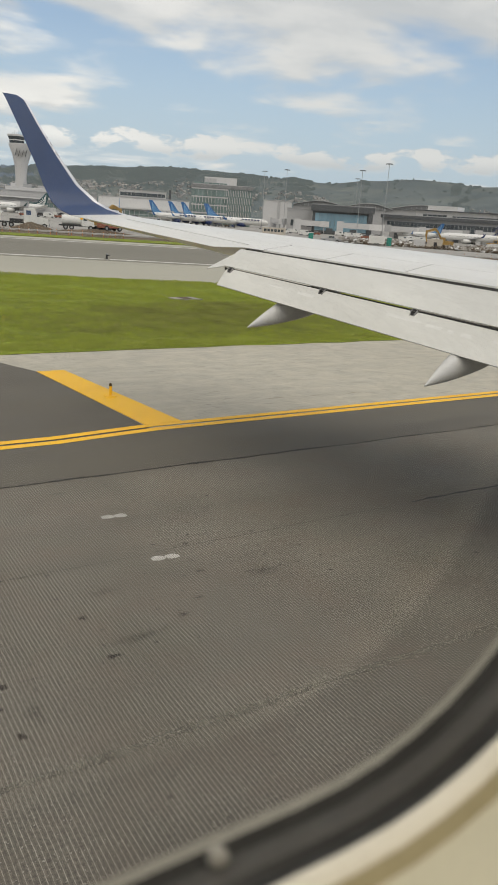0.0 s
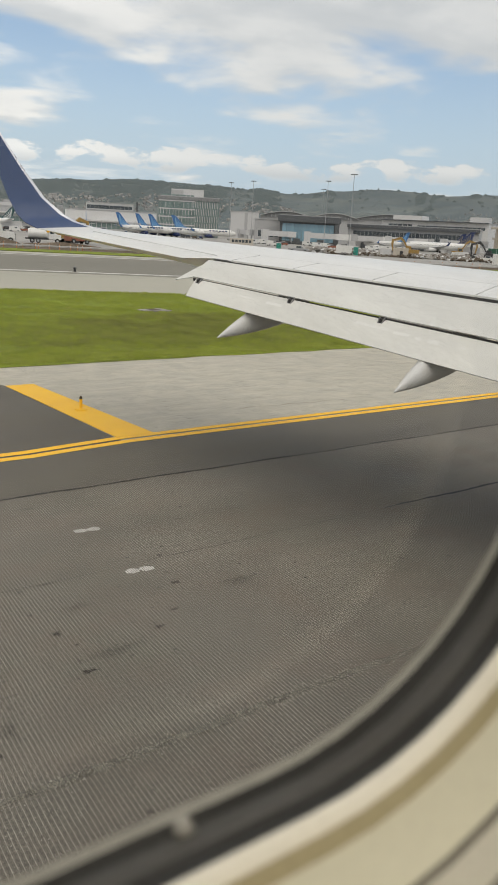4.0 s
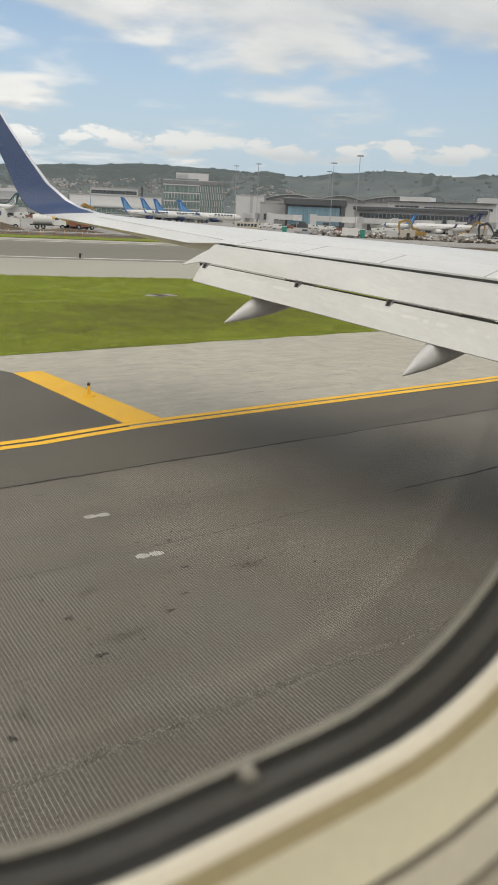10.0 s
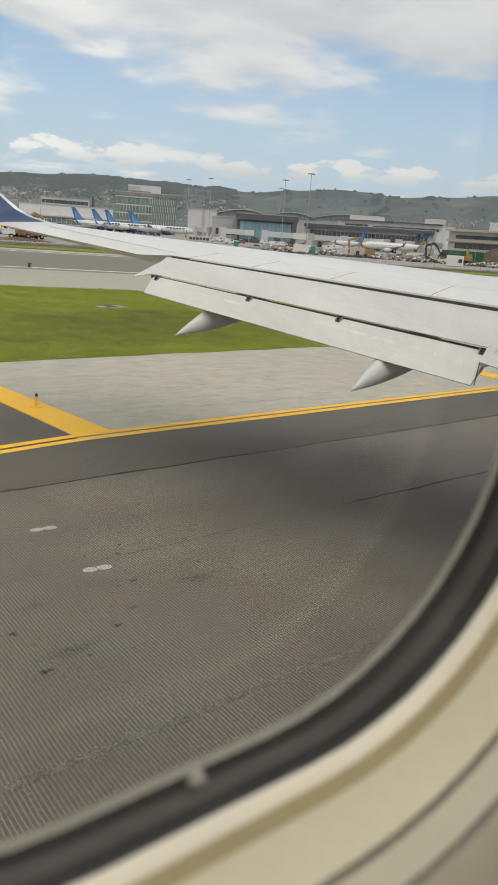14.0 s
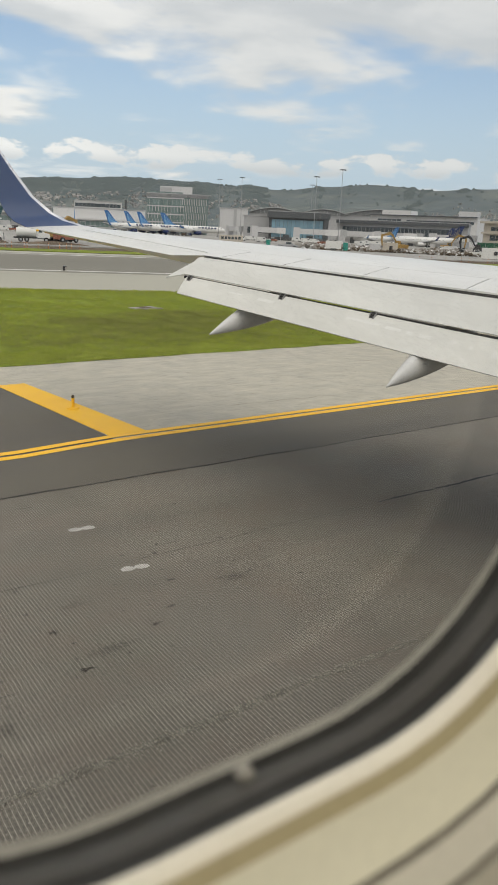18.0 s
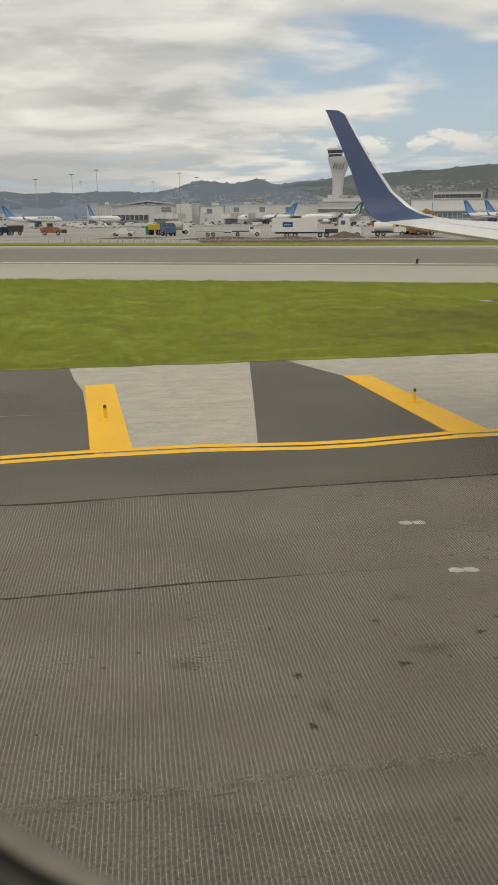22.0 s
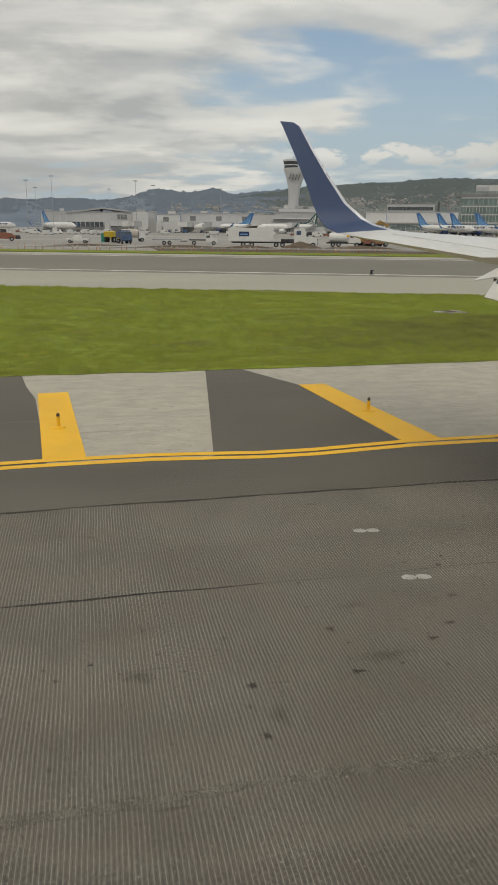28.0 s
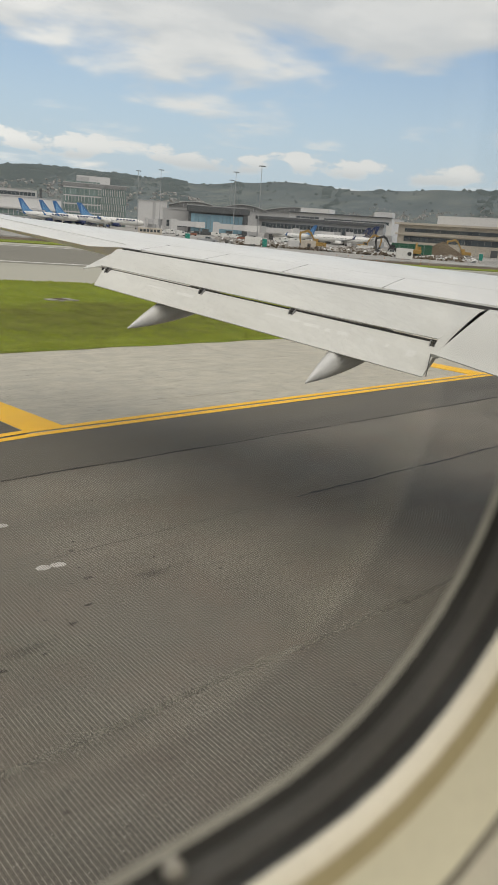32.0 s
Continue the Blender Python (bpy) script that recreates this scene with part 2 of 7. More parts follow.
M["blade"] = islands(mat("grass_blades", (0.30, 0.36, 0.058), 0.85, spec=0.1, scale=0.7, fine=7, vary=0.13, second=(0.325, 0.375, 0.055)), 0.87, 1.13)
M["dark_blade"] = islands(mat("dark_grass_blades", (0.228, 0.286, 0.047), 0.9, spec=0.1, scale=0.9, fine=6, vary=0.14, second=(0.24, 0.295, 0.042)), 0.87, 1.13)
M["flower"] = mat("yellow_petals", (0.55, 0.46, 0.05), 0.8, spec=0.1, scale=3, vary=0.2)
M["dry_blade"] = mat("dry_grass_blades", (0.215, 0.232, 0.065), 0.9, spec=0.1, scale=0.8, fine=9, vary=0.3)
M["pale_blade"] = mat("pale_grass_blades", (0.33, 0.375, 0.075), 0.9, spec=0.1, scale=0.8, fine=9, vary=0.25)
M["soil"] = mat("dirt", (0.11, 0.085, 0.062), 0.95, spec=0.1, scale=0.25, fine=4, vary=0.25, second=(0.16, 0.13, 0.1), bump=0.8, bump_scale=3)
M["yellow"] = mat("yellow_paint", (0.96, 0.545, 0.018), 0.6, scale=1.3, fine=30, vary=0.05, bump=0.2, bump_scale=50, second=(0.90, 0.49, 0.018))
M["white_paint"] = mat("white_marking", (0.70, 0.69, 0.65), 0.7, scale=1.0, fine=18, vary=0.12, second=(0.48, 0.47, 0.44))
M["sealant"] = mat("crack_sealant", (0.022, 0.021, 0.02), 0.7, scale=2, fine=30, vary=0.3)
M["rough_joint"] = mat("rough_joint", (0.225, 0.21, 0.172), 0.95, scale=6, fine=70, vary=0.35)
M["bare_grit"] = mat("pale_grit", (0.30, 0.28, 0.24), 0.9, scale=20, vary=0.3)
M["concrete_dark"] = mat("worn_concrete", (0.24, 0.222, 0.19), 0.9, scale=3, fine=30, vary=0.3)
M["stain"] = mat("oil_stain", (0.060, 0.050, 0.041), 0.75, scale=2, fine=25, vary=0.3)
M["spill"] = mat("soaked_stain", (0.078, 0.072, 0.060), 0.8, scale=2, fine=40, vary=0.35)
M["tar_smear"] = mat("worn_tar", (0.040, 0.037, 0.033), 0.75, scale=2, fine=30, vary=0.3)
M["wing"] = mat("wing_paint", (0.75, 0.75, 0.73), 0.38, spec=0.5, scale=0.6, fine=9, vary=0.05, second=(0.68, 0.68, 0.655), stretch=(2.2, 0.5, 1), coat=0.15)
M["wing_flap"] = mat("flap_paint", (0.645, 0.645, 0.61), 0.45, scale=0.7, fine=10, vary=0.06, second=(0.58, 0.58, 0.545), stretch=(2.5, 0.6, 1))
M["flap_patch"] = mat("fresh_flap_paint", (0.675, 0.675, 0.648), 0.45, scale=2, fine=12, vary=0.04)
M["fairing"] = mat("fairing_grey_paint", (0.60, 0.60, 0.585), 0.33, spec=0.5, scale=0.9, fine=12, vary=0.05, coat=0.2)
M["bracket"] = mat("grey_bracket_metal", (0.24, 0.24, 0.235), 0.45, metal=0.4, scale=8, vary=0.2)
M["gap"] = mat("near_black", (0.018, 0.018, 0.018), 0.7, scale=3, vary=0.3)
M["fitting"] = mat("dark_metal_fitting", (0.06, 0.058, 0.055), 0.5, metal=0.6, scale=8, vary=0.3)
M["winglet"] = mat("winglet_blue", (0.030, 0.060, 0.150), 0.38, scale=0.9, fine=3, vary=0.05, coat=0.15)
M["polished"] = mat("polished_edge", (0.72, 0.72, 0.73), 0.3, metal=0.7, scale=1, vary=0.06)
M["cream"] = mat("cabin_cream_plastic", (0.76, 0.74, 0.60), 0.5, world_space=False, scale=9, fine=300, vary=0.03, bump=0.04, bump_scale=500)
M["lip"] = mat("cabin_lip_plastic", (0.80, 0.765, 0.665), 0.45, world_space=False, scale=9, fine=300, vary=0.03)
M["tan"] = mat("cabin_tan_plastic", (0.40, 0.345, 0.205), 0.5, world_space=False, scale=9, fine=300, vary=0.05)
M["seal"] = mat("window_rubber_seal", (0.017, 0.016, 0.014), 0.6, world_space=False, scale=12, fine=200, vary=0.15)
M["seal_bead"] = mat("window_seal_bead", (0.060, 0.056, 0.049), 0.5, world_space=False, scale=12, fine=200, vary=0.1)
M["seal_light"] = mat("window_retainer", (0.50, 0.50, 0.465), 0.5, world_space=False, scale=12, fine=200, vary=0.1)
M["clip"] = mat("grey_clip", (0.34, 0.33, 0.30), 0.5, world_space=False, scale=12, vary=0.1)
M["groove"] = mat("panel_groove", (0.24, 0.225, 0.19), 0.7, world_space=False, scale=12, vary=0.15)
# duller than the cream surround: shade past the grooves is in the colour
M["panel"] = mat("cabin_wall_plastic_shaded", (0.56, 0.54, 0.46), 0.55, world_space=False, scale=9, fine=300, vary=0.04, bump=0.04, bump_scale=500)
M["cabin"] = mat("cabin_panel", (0.62, 0.60, 0.55), 0.6, world_space=False, scale=4, vary=0.04)

glass = bpy.data.materials.new("window_glass")
glass.use_nodes = True
gb = glass.node_tree.nodes["Principled BSDF"]
gb.inputs["Base Color"].default_value = (0.97, 0.98, 0.97, 1)
gb.inputs["Roughness"].default_value, gb.inputs["IOR"].default_value, gb.inputs["Transmission Weight"].default_value = 0.0, 1.27, 1.0
M["glass"] = glass


def grooved():
    """Asphalt with saw-cut grooves across the taxiway: thin pale broken lines, coarse grain between them."""
    m = mat("grooved_asphalt", (0.176, 0.160, 0.131), 0.85, scale=0.3, fine=38, vary=0.10, second=(0.150, 0.138, 0.112))
    nt = m.node_tree
    b = nt.nodes["Principled BSDF"]
    pos = nt.nodes.new("ShaderNodeNewGeometry").outputs["Position"]
    sp = nt.nodes.new("ShaderNodeSeparateXYZ")
    nt.links.new(pos, sp.inputs[0])

    def op(kind, a, c):
        n = nt.nodes.new("ShaderNodeMath")
        n.operation = kind
        for slot, v in enumerate((a, c)):
            if isinstance(v, (int, float)):
                n.inputs[slot].default_value = v
            else:
                nt.links.new(v, n.inputs[slot])
        return n.outputs[0]

    def grain(scale, detail, rough=0.6):
        n = nt.nodes.new("ShaderNodeTexNoise")
        n.inputs["Scale"].default_value, n.inputs["Detail"].default_value, n.inputs["Roughness"].default_value = scale, detail, rough
        nt.links.new(pos, n.inputs["Vector"])
        return n.outputs["Fac"]

    def between(v, lo, hi, a=0.0, c=1.0):
        n = nt.nodes.new("ShaderNodeMapRange")
        nt.links.new(v, n.inputs["Value"])
        for key, x in (("From Min", lo), ("From Max", hi), ("To Min", a), ("To Max", c)):
            n.inputs[key].default_value = x
        return n.outputs[0]

    def blend(fac, a, c, mode="MIX"):
        n = nt.nodes.new("ShaderNodeMix")
        n.data_type, n.blend_type = "RGBA", mode
        for slot, v in ((0, fac), (6, a), (7, c)):
            if isinstance(v, tuple):
                n.inputs[slot].default_value = (*v, 1)
            elif isinstance(v, (int, float)):
                n.inputs[slot].default_value = v
            else:
                nt.links.new(v, n.inputs[slot])
        return n.outputs[2]

    src = b.inputs["Base Color"].links[0].from_socket
    src = blend(1.0, src, blend(between(grain(34, 4, 0.8), 0.36, 0.64), (0.58, 0.58, 0.58), (1.36, 1.36, 1.36)), "MULTIPLY")
    x = op("ADD", op("ADD", sp.outputs[0], op("MULTIPLY", grain(0.5, 2), 0.06)), op("MULTIPLY", grain(9, 2), 0.006))
    tri = op("PINGPONG", x, 0.019)
    line = between(tri, 0.0150, 0.0174)
    worn = op("MULTIPLY", between(grain(1.1, 5), 0.34, 0.66, 0.45, 1.0), between(grain(26, 4, 0.7), 0.40, 0.60, 0.35, 1.0))
    src = blend(op("MULTIPLY", line, worn), src, (0.53, 0.495, 0.42))
    cut = between(tri, 0.001, 0.008, 0.45, 0.0)
    src = blend(cut, src, (0.07, 0.063, 0.052))
    nt.links.new(src, b.inputs["Base Color"])
    bp = nt.nodes.new("ShaderNodeBump")
    bp.inputs["Strength"].default_value, bp.inputs["Distance"].default_value = 0.2, 0.005
    nt.links.new(grain(60, 4, 0.75), bp.inputs["Height"])
    nt.links.new(bp.outputs[0], b.inputs["Normal"])
    return m


def soften(m, scale=12, lo=0.3, hi=0.6, top=0.9):
    """Let a stain or a band thin out towards its rim, where the mesh's own fade value falls to nothing, in a grainy way."""
    nt = m.node_tree
    fade = nt.nodes.new("ShaderNodeAttribute")
    fade.attribute_name = "fade"
    n = nt.nodes.new("ShaderNodeTexNoise")
    n.inputs["Scale"].default_value, n.inputs["Detail"].default_value, n.inputs["Roughness"].default_value = scale, 5, 0.75
    nt.links.new(nt.nodes.new("ShaderNodeNewGeometry").outputs["Position"], n.inputs["Vector"])
    mul = nt.nodes.new("ShaderNodeMath")
    mul.operation = "MULTIPLY_ADD"
    nt.links.new(fade.outputs["Fac"], mul.inputs[0])
    mul.inputs[1].default_value = 0.45
    nt.links.new(n.outputs["Fac"], mul.inputs[2])
    r = nt.nodes.new("ShaderNodeMapRange")
    nt.links.new(mul.outputs[0], r.inputs["Value"])
    for key, v in (("From Min", lo + 0.25), ("From Max", hi + 0.35), ("To Max", top)):
        r.inputs[key].default_value = v
    cut = nt.nodes.new("ShaderNodeMath")
    cut.operation = "MULTIPLY"
    nt.links.new(r.outputs[0], cut.inputs[0])
    near = nt.nodes.new("ShaderNodeMapRange")
    nt.links.new(fade.outputs["Fac"], near.inputs["Value"])
    near.inputs["From Max"].default_value = 0.35
    nt.links.new(near.outputs[0], cut.inputs[1])
    nt.links.new(cut.outputs[0], nt.nodes["Principled BSDF"].inputs["Alpha"])
    return m


M["grooved"] = weather(grooved(), (0.108, 0.093, 0.076), 0.7, 0.4, (0.46, 0.44, 0.38), 42, 0.668)
weather(M["grooved"], (0.112, 0.112, 0.084), 0.55, 0.38, (0.062, 0.055, 0.046), 17, 0.70)
weather(M["grooved"], (0.172, 0.134, 0.106), 1.15, 0.38, (0.058, 0.05, 0.042), 5.0, 0.735)
weather(M["grooved"], (0.098, 0.087, 0.072), 0.9, 0.28, (0.075, 0.067, 0.056), 30, 0.72, (0.05, 1.0, 1))
soften(M["stain"], 30, 0.3, 0.55, 0.85)
soften(M["spill"], 22, 0.42, 0.75, 0.5)
soften(M["tar_smear"], 11, 0.46, 0.6, 0.85)
soften(M["rough_joint"], 45, 0.42, 0.62, 0.75)
weather(M["asphalt"], (0.086, 0.077, 0.066), 0.8, 0.4, (0.22, 0.205, 0.18), 34, 0.71, (0.2, 1, 1))
weather(M["concrete"], (0.35, 0.325, 0.27), 2.2, 0.4, (0.22, 0.20, 0.165), 6, 0.72, (0.08, 1.9, 1))
weather(M["concrete"], (0.41, 0.385, 0.325), 3.5, 0.35, (0.17, 0.158, 0.135), 11, 0.69, (0.45, 1.3, 1))
weather(M["concrete"], (0.51, 0.485, 0.41), 6.0, 0.5, (0.20, 0.185, 0.16), 9, 0.72, (0.22, 1.3, 1))
weather(M["grass"], (0.085, 0.107, 0.02), 5.0, 0.6, (0.28, 0.28, 0.08), 12, 0.66, (0.9, 0.6, 1))
weather(M["grass"], (0.105, 0.115, 0.028), 0.45, 0.6, (0.25, 0.26, 0.055), 6, 0.66, (0.7, 0.5, 1))
weather(M["blade"], (0.205, 0.25, 0.04), 0.8, 0.6, (0.35, 0.37, 0.10), 2.2, 0.64, (0.7, 0.5, 1))
weather(M["dark_blade"], (0.155, 0.19, 0.033), 1.3, 0.65, (0.30, 0.30, 0.08), 2.2, 0.66, (0.7, 0.5, 1))
weather(M["wing"], (0.65, 0.645, 0.625), 1.3, 0.3, (0.45, 0.44, 0.41), 22, 0.82, (1.6, 0.5, 1))
weather(M["wing_flap"], (0.55, 0.545, 0.515), 1.6, 0.35, (0.36, 0.35, 0.32), 24, 0.81, (2.0, 0.5, 1))


# ---- building helpers ----
def mesh_of(bm, material, name="mesh", smooth=False):
    me = bpy.data.meshes.new(name)
    bmesh.ops.recalc_face_normals(bm, faces=bm.faces[:])
    bm.to_mesh(me)
    bm.free()
    for mtl in material if isinstance(material, (list, tuple)) else [material]:
        me.materials.append(mtl)
    if smooth:
        me.polygons.foreach_set("use_smooth", [True] * len(me.polygons))
        me.set_sharp_from_angle(angle=radians(35))
    return me


def part(name, bm, material, parent=None, label="", smooth=False):
    ob = new(name, mesh_of(bm, material, name, smooth))
    ob.parent = parent
    return tagged(ob, label)


def thing(name, label, category, at=(0, 0, 0), rz=0.0, group="", kind=""):
    ob = new(name)
    ob.matrix_world = pose(*at, 0, 0, rz)
    return tagged(ob, label, category, group, kind)


def flat(name, bm, material, label, category="", kind="structure", parent=None, smooth=False):
    ob = part(name, bm, material, parent, smooth=smooth)
    return tagged(ob, label, category, "", kind)


def box(bm, x, y, z, sx, sy, sz, rz=0.0, rx=0.0, ry=0.0, bevel=0.0):
    """A box with its centre at x, y, z."""
    r = bmesh.ops.create_cube(bm, size=1, matrix=pose(x, y, z, rx, ry, rz) @ Matrix.Diagonal((sx, sy, sz, 1)))
    if bevel:
        es = list({e for v in r["verts"] for e in v.link_edges})
        bmesh.ops.bevel(bm, geom=es, offset=bevel, segments=2, affect="EDGES", profile=0.6)
    return bm


def tube(bm, p, q, r0, r1=None, seg=10):
    p, q = Vector(p), Vector(q)
    d = q - p
    bmesh.ops.create_cone(bm, cap_ends=True, segments=seg, radius1=r0, radius2=r0 if r1 is None else r1, depth=d.length,
                          matrix=Matrix.Translation((p + q) / 2) @ d.to_track_quat("Z", "Y").to_matrix().to_4x4())
    return bm


def loft(bm, loops, closed=True, caps=True):
    rows = [[bm.verts.new(p) for p in loop] for loop in loops]
    n = len(rows[0])
    for a, b in zip(rows, rows[1:]):
        for i in range(n if closed else n - 1):
            j = (i + 1) % n
            bm.faces.new((a[i], a[j], b[j], b[i]))
    if caps and closed:
        bm.faces.new(rows[0])
        bm.faces.new(rows[-1][::-1])
    return bm


def slab(bm, pts, z0, z1):
    """An upright prism over a polygon in the plan."""
    lo, hi = [bm.verts.new((x, y, z0)) for x, y in pts], [bm.verts.new((x, y, z1)) for x, y in pts]
    bm.faces.new(hi)
    for i in range(len(pts)):
        j = (i + 1) % len(pts)
        bm.faces.new((lo[i], lo[j], hi[j], hi[i]))
    return bm


def polar(az, r, z=0.0):
    """A place by its bearing to the right of +y, in degrees, and its distance."""
    return (r * math.sin(radians(az)), r * math.cos(radians(az)), z)


def lerp(a, b, t):
    return tuple(p + (q - p) * t for p, q in zip(a, b))

# ---- the ground ----
rng = random.Random(4)
SLOPE = -0.36                      # the runway runs at a slant to the taxiway


def bent(x, y0):
    """A line along the taxiway, y0 at the cross stripes, which bends in a little behind each of them."""
    dip = 0.0
    for x0, reach in ((6.3, 2.8), (-0.5, 5.0)):
        d = (x0 - x) / reach
        if d > 0:
            dip += 0.24 * (d * d * (3 - 2 * d) if d < 1 else 1.0) if x0 < 0 else 0.24 * max(math.sin(math.pi * min(d / 2, 1.0)), 0.0) ** 2
    return y0 - dip - 0.012 * max(-5.5 - x, 0.0)


def across(x, y0):
    return y0 + SLOPE * x


bm = bmesh.new()
bmesh.ops.create_circle(bm, cap_ends=True, segments=96, radius=4600, matrix=Matrix.Translation((0, 0, -0.06)))
flat("ground", bm, M["ground"], "pale grey concrete apron and airfield, dusty and worn")

# taxiway lanes, each a poured strip with its own joint
LANES = [(-16.0, -9.0), (-9.0, -4.8), (-4.8, -1.6), (-1.6, 1.45), (1.45, 4.45), (4.45, 7.59), (7.59, 10.46)]
taxi = thing("taxiway", "dark grooved asphalt taxiway with tarred lane joints", "taxiway", kind="structure")
for a, b in LANES:
    bm = bmesh.new()
    slab(bm, [(-140, a), (25.4 - 0.05 * a, a), (25.4 - 0.05 * b, b), (-140, b)], -0.05, 0.0)
    part("asphalt_lane", bm, M["grooved"], taxi)
bm = bmesh.new()
xs = [25.0 - i * 1.5 for i in range(50)]
slab(bm, [(x, 10.46) for x in reversed(xs)] + [(x, max(bent(x, 12.72), 10.5)) for x in xs], -0.05, 0.001)
part("asphalt_edge_strip", bm, M["asphalt"], taxi, "smooth dark asphalt edge strip")

bm = bmesh.new()
slab(bm, [(-140, 9.0), (-20, 9.0)] + [(x, max(bent(x, 12.74), 10.55)) for x in (-14, -10, -6, -4, -2.5, -1.5, -0.85)] + [(-1.36, 17.95), (-1.66, 19.3), (-1.98, 21.4), (-60, 22.2), (-140, 23)], -0.05, -0.004)
flat("shoulder_asphalt", bm, M["asphalt"], "smooth dark asphalt shoulder beside the taxiway")
bm = bmesh.new()
slab(bm, [(x, bent(x, 12.74)) for x in (2.1, 2.8, 3.5, 4.2, 5.0, 5.9)] + [(5.35, 18.45), (4.75, 19.8), (4.05, 21.5), (3.3, 21.5), (2.7, 17.0)], -0.05, -0.004)
flat("shoulder_asphalt_patch", bm, M["asphalt"], "smooth dark asphalt laid into the concrete shoulder")
bm = bmesh.new()
slab(bm, [(-2.2, 12.3), (60, 12.9), (120, 12.9), (120, 24), (60, 22), (26, 21.6), (-2.2, 21.5)], -0.05, -0.008)
flat("shoulder_concrete", bm, M["concrete"], "weathered pale concrete shoulder with fine cracks")
bm = bmesh.new()
slab(bm, [(25.3, -16), (120, -16), (120, 12.8), (25.0, 12.5)], -0.05, -0.006)
flat("hold_apron", bm, M["concrete"], "weathered pale concrete before the hold line")
bm = bmesh.new()
slab(bm, [(25.6, -15), (60, -15), (60, 7.9), (25.45, 7.55)], -0.02, 0.0)
flat("hold_apron_dark", bm, M["runway"], "darker concrete lane past the asphalt's end")

# grass between taxiway and runway, with an uneven rim
gx = [-150 + i * 1.1 for i in range(0, 180)]
bm = bmesh.new()
low = [(x, 20.85 + (0.02 * max(-x - 2, 0)) + 0.16 * noise.noise((x * 0.9, 0, 0)) + 0.1 * noise.noise((x * 3.1, 5, 0))) for x in gx if x < 47]
high = [(x, across(x, 51.3) + 0.5 * noise.noise((x * 0.3, 9, 0)) + 0.2 * noise.noise((x * 1.3, 3, 0))) for x in gx if x < 47]
rows = 14
for k in range(rows + 1):
    t = (k / rows) ** 1.6
    for (x0, y0), (x1, y1) in zip(low, high):
        y = y0 + (y1 - y0) * t
        z = 0.004 + (0.0 if k in (0, rows) else 0.05 + 0.06 * noise.noise((x0 * 0.4, y * 0.4, 2)))
        bm.verts.new((x0, y, z))
bm.verts.ensure_lookup_table()
n = len(low)
for k in range(rows):
    for i in range(n - 1):
        bm.faces.new([bm.verts[j] for j in (k * n + i, k * n + i + 1, (k + 1) * n + i + 1, (k + 1) * n + i)])
grass = flat("grass_field", bm, M["grass"], "green grass strip between taxiway and runway", "grass", "stuff", smooth=True)


def lawn_height(x, y):
    """The uneven grass, flat at its near rim."""
    return 0.004 + (0.05 + 0.06 * noise.noise((x * 0.4, y * 0.4, 2))) * min(max((y - 20.95) / 0.5, 0.0), 1.0)


def tufts(name, xs, ys, size, material, label, lean=0.35):
    """Many small blades as one mesh, three to a tuft; size may differ from tuft to tuft."""
    k = len(xs)
    gen = np.random.default_rng(k)
    px, py = np.repeat(xs, 3) + gen.uniform(-.09, .09, 3 * k), np.repeat(ys, 3) + gen.uniform(-.09, .09, 3 * k)
    sz = np.repeat(np.broadcast_to(size, k), 3)
    root = np.repeat([lawn_height(x, y) - 0.02 for x, y in zip(xs, ys)], 3)
    a, h, w = gen.uniform(-1.3, 1.3, 3 * k), sz * gen.uniform(0.5, 1.3, 3 * k), sz * gen.uniform(0.16, 0.38, 3 * k)
    verts = np.empty((3 * k, 3, 3))
    verts[:, 0] = np.stack((px - w * np.cos(a), py - w * np.sin(a), root), 1)
    verts[:, 1] = np.stack((px + w * np.cos(a), py + w * np.sin(a), root), 1)
    verts[:, 2] = np.stack((px + gen.uniform(-lean, lean, 3 * k) * h, py + gen.uniform(-lean, lean, 3 * k) * h, root + 0.02 + h), 1)
    me = bpy.data.meshes.new(name)
    me.vertices.add(9 * k)
    me.vertices.foreach_set("co", verts.ravel())
    me.loops.add(9 * k)
    me.loops.foreach_set("vertex_index", np.arange(9 * k, dtype=np.int32))
    me.polygons.add(3 * k)
    me.polygons.foreach_set("loop_start", np.arange(0, 9 * k, 3, dtype=np.int32))
    me.polygons.foreach_set("use_smooth", [True] * (3 * k))
    me.update()
    me.materials.append(material)
    me.normals_split_custom_set_from_vertices([(0.0, 0.0, 1.0)] * (9 * k))
    return tagged(new(name, me), label, "grass", "", "stuff")


lawn = np.random.default_rng(8)
gx_, gy_ = lawn.uniform(-26, 50, 420000), 21.1 + lawn.random(420000) ** 1.9 * 38
keep = (gy_ < 51.0 + SLOPE * gx_) & (gx_ > -0.46 * gy_ - 2) & (gx_ < 1.15 * gy_) & (gx_ < 46.5)
gx_, gy_ = gx_[keep], gy_[keep]
clump = np.array([0.5 * noise.noise((x * 0.9, y * 0.6, 0)) + 0.7 * noise.noise((x * 3.1, y * 1.6, 4)) for x, y in zip(gx_, gy_)])
keep = lawn.random(len(gx_)) < 0.62 + 0.75 * clump
gx_, gy_, clump = gx_[keep], gy_[keep], clump[keep]
tall = np.clip(0.052 + 0.055 * clump, 0.025, 0.12) * (1 + 0.012 * (gy_ - 21))
bright = lawn.random(len(gx_)) < 0.5 + 0.5 * clump
tufts("grass_tufts", gx_[bright], gy_[bright], tall[bright], M["blade"], "uneven tufts of bright green grass")
tufts("dark_grass_tufts", gx_[~bright], gy_[~bright], tall[~bright] * 0.9, M["dark_blade"], "shorter darker green grass between the tufts")

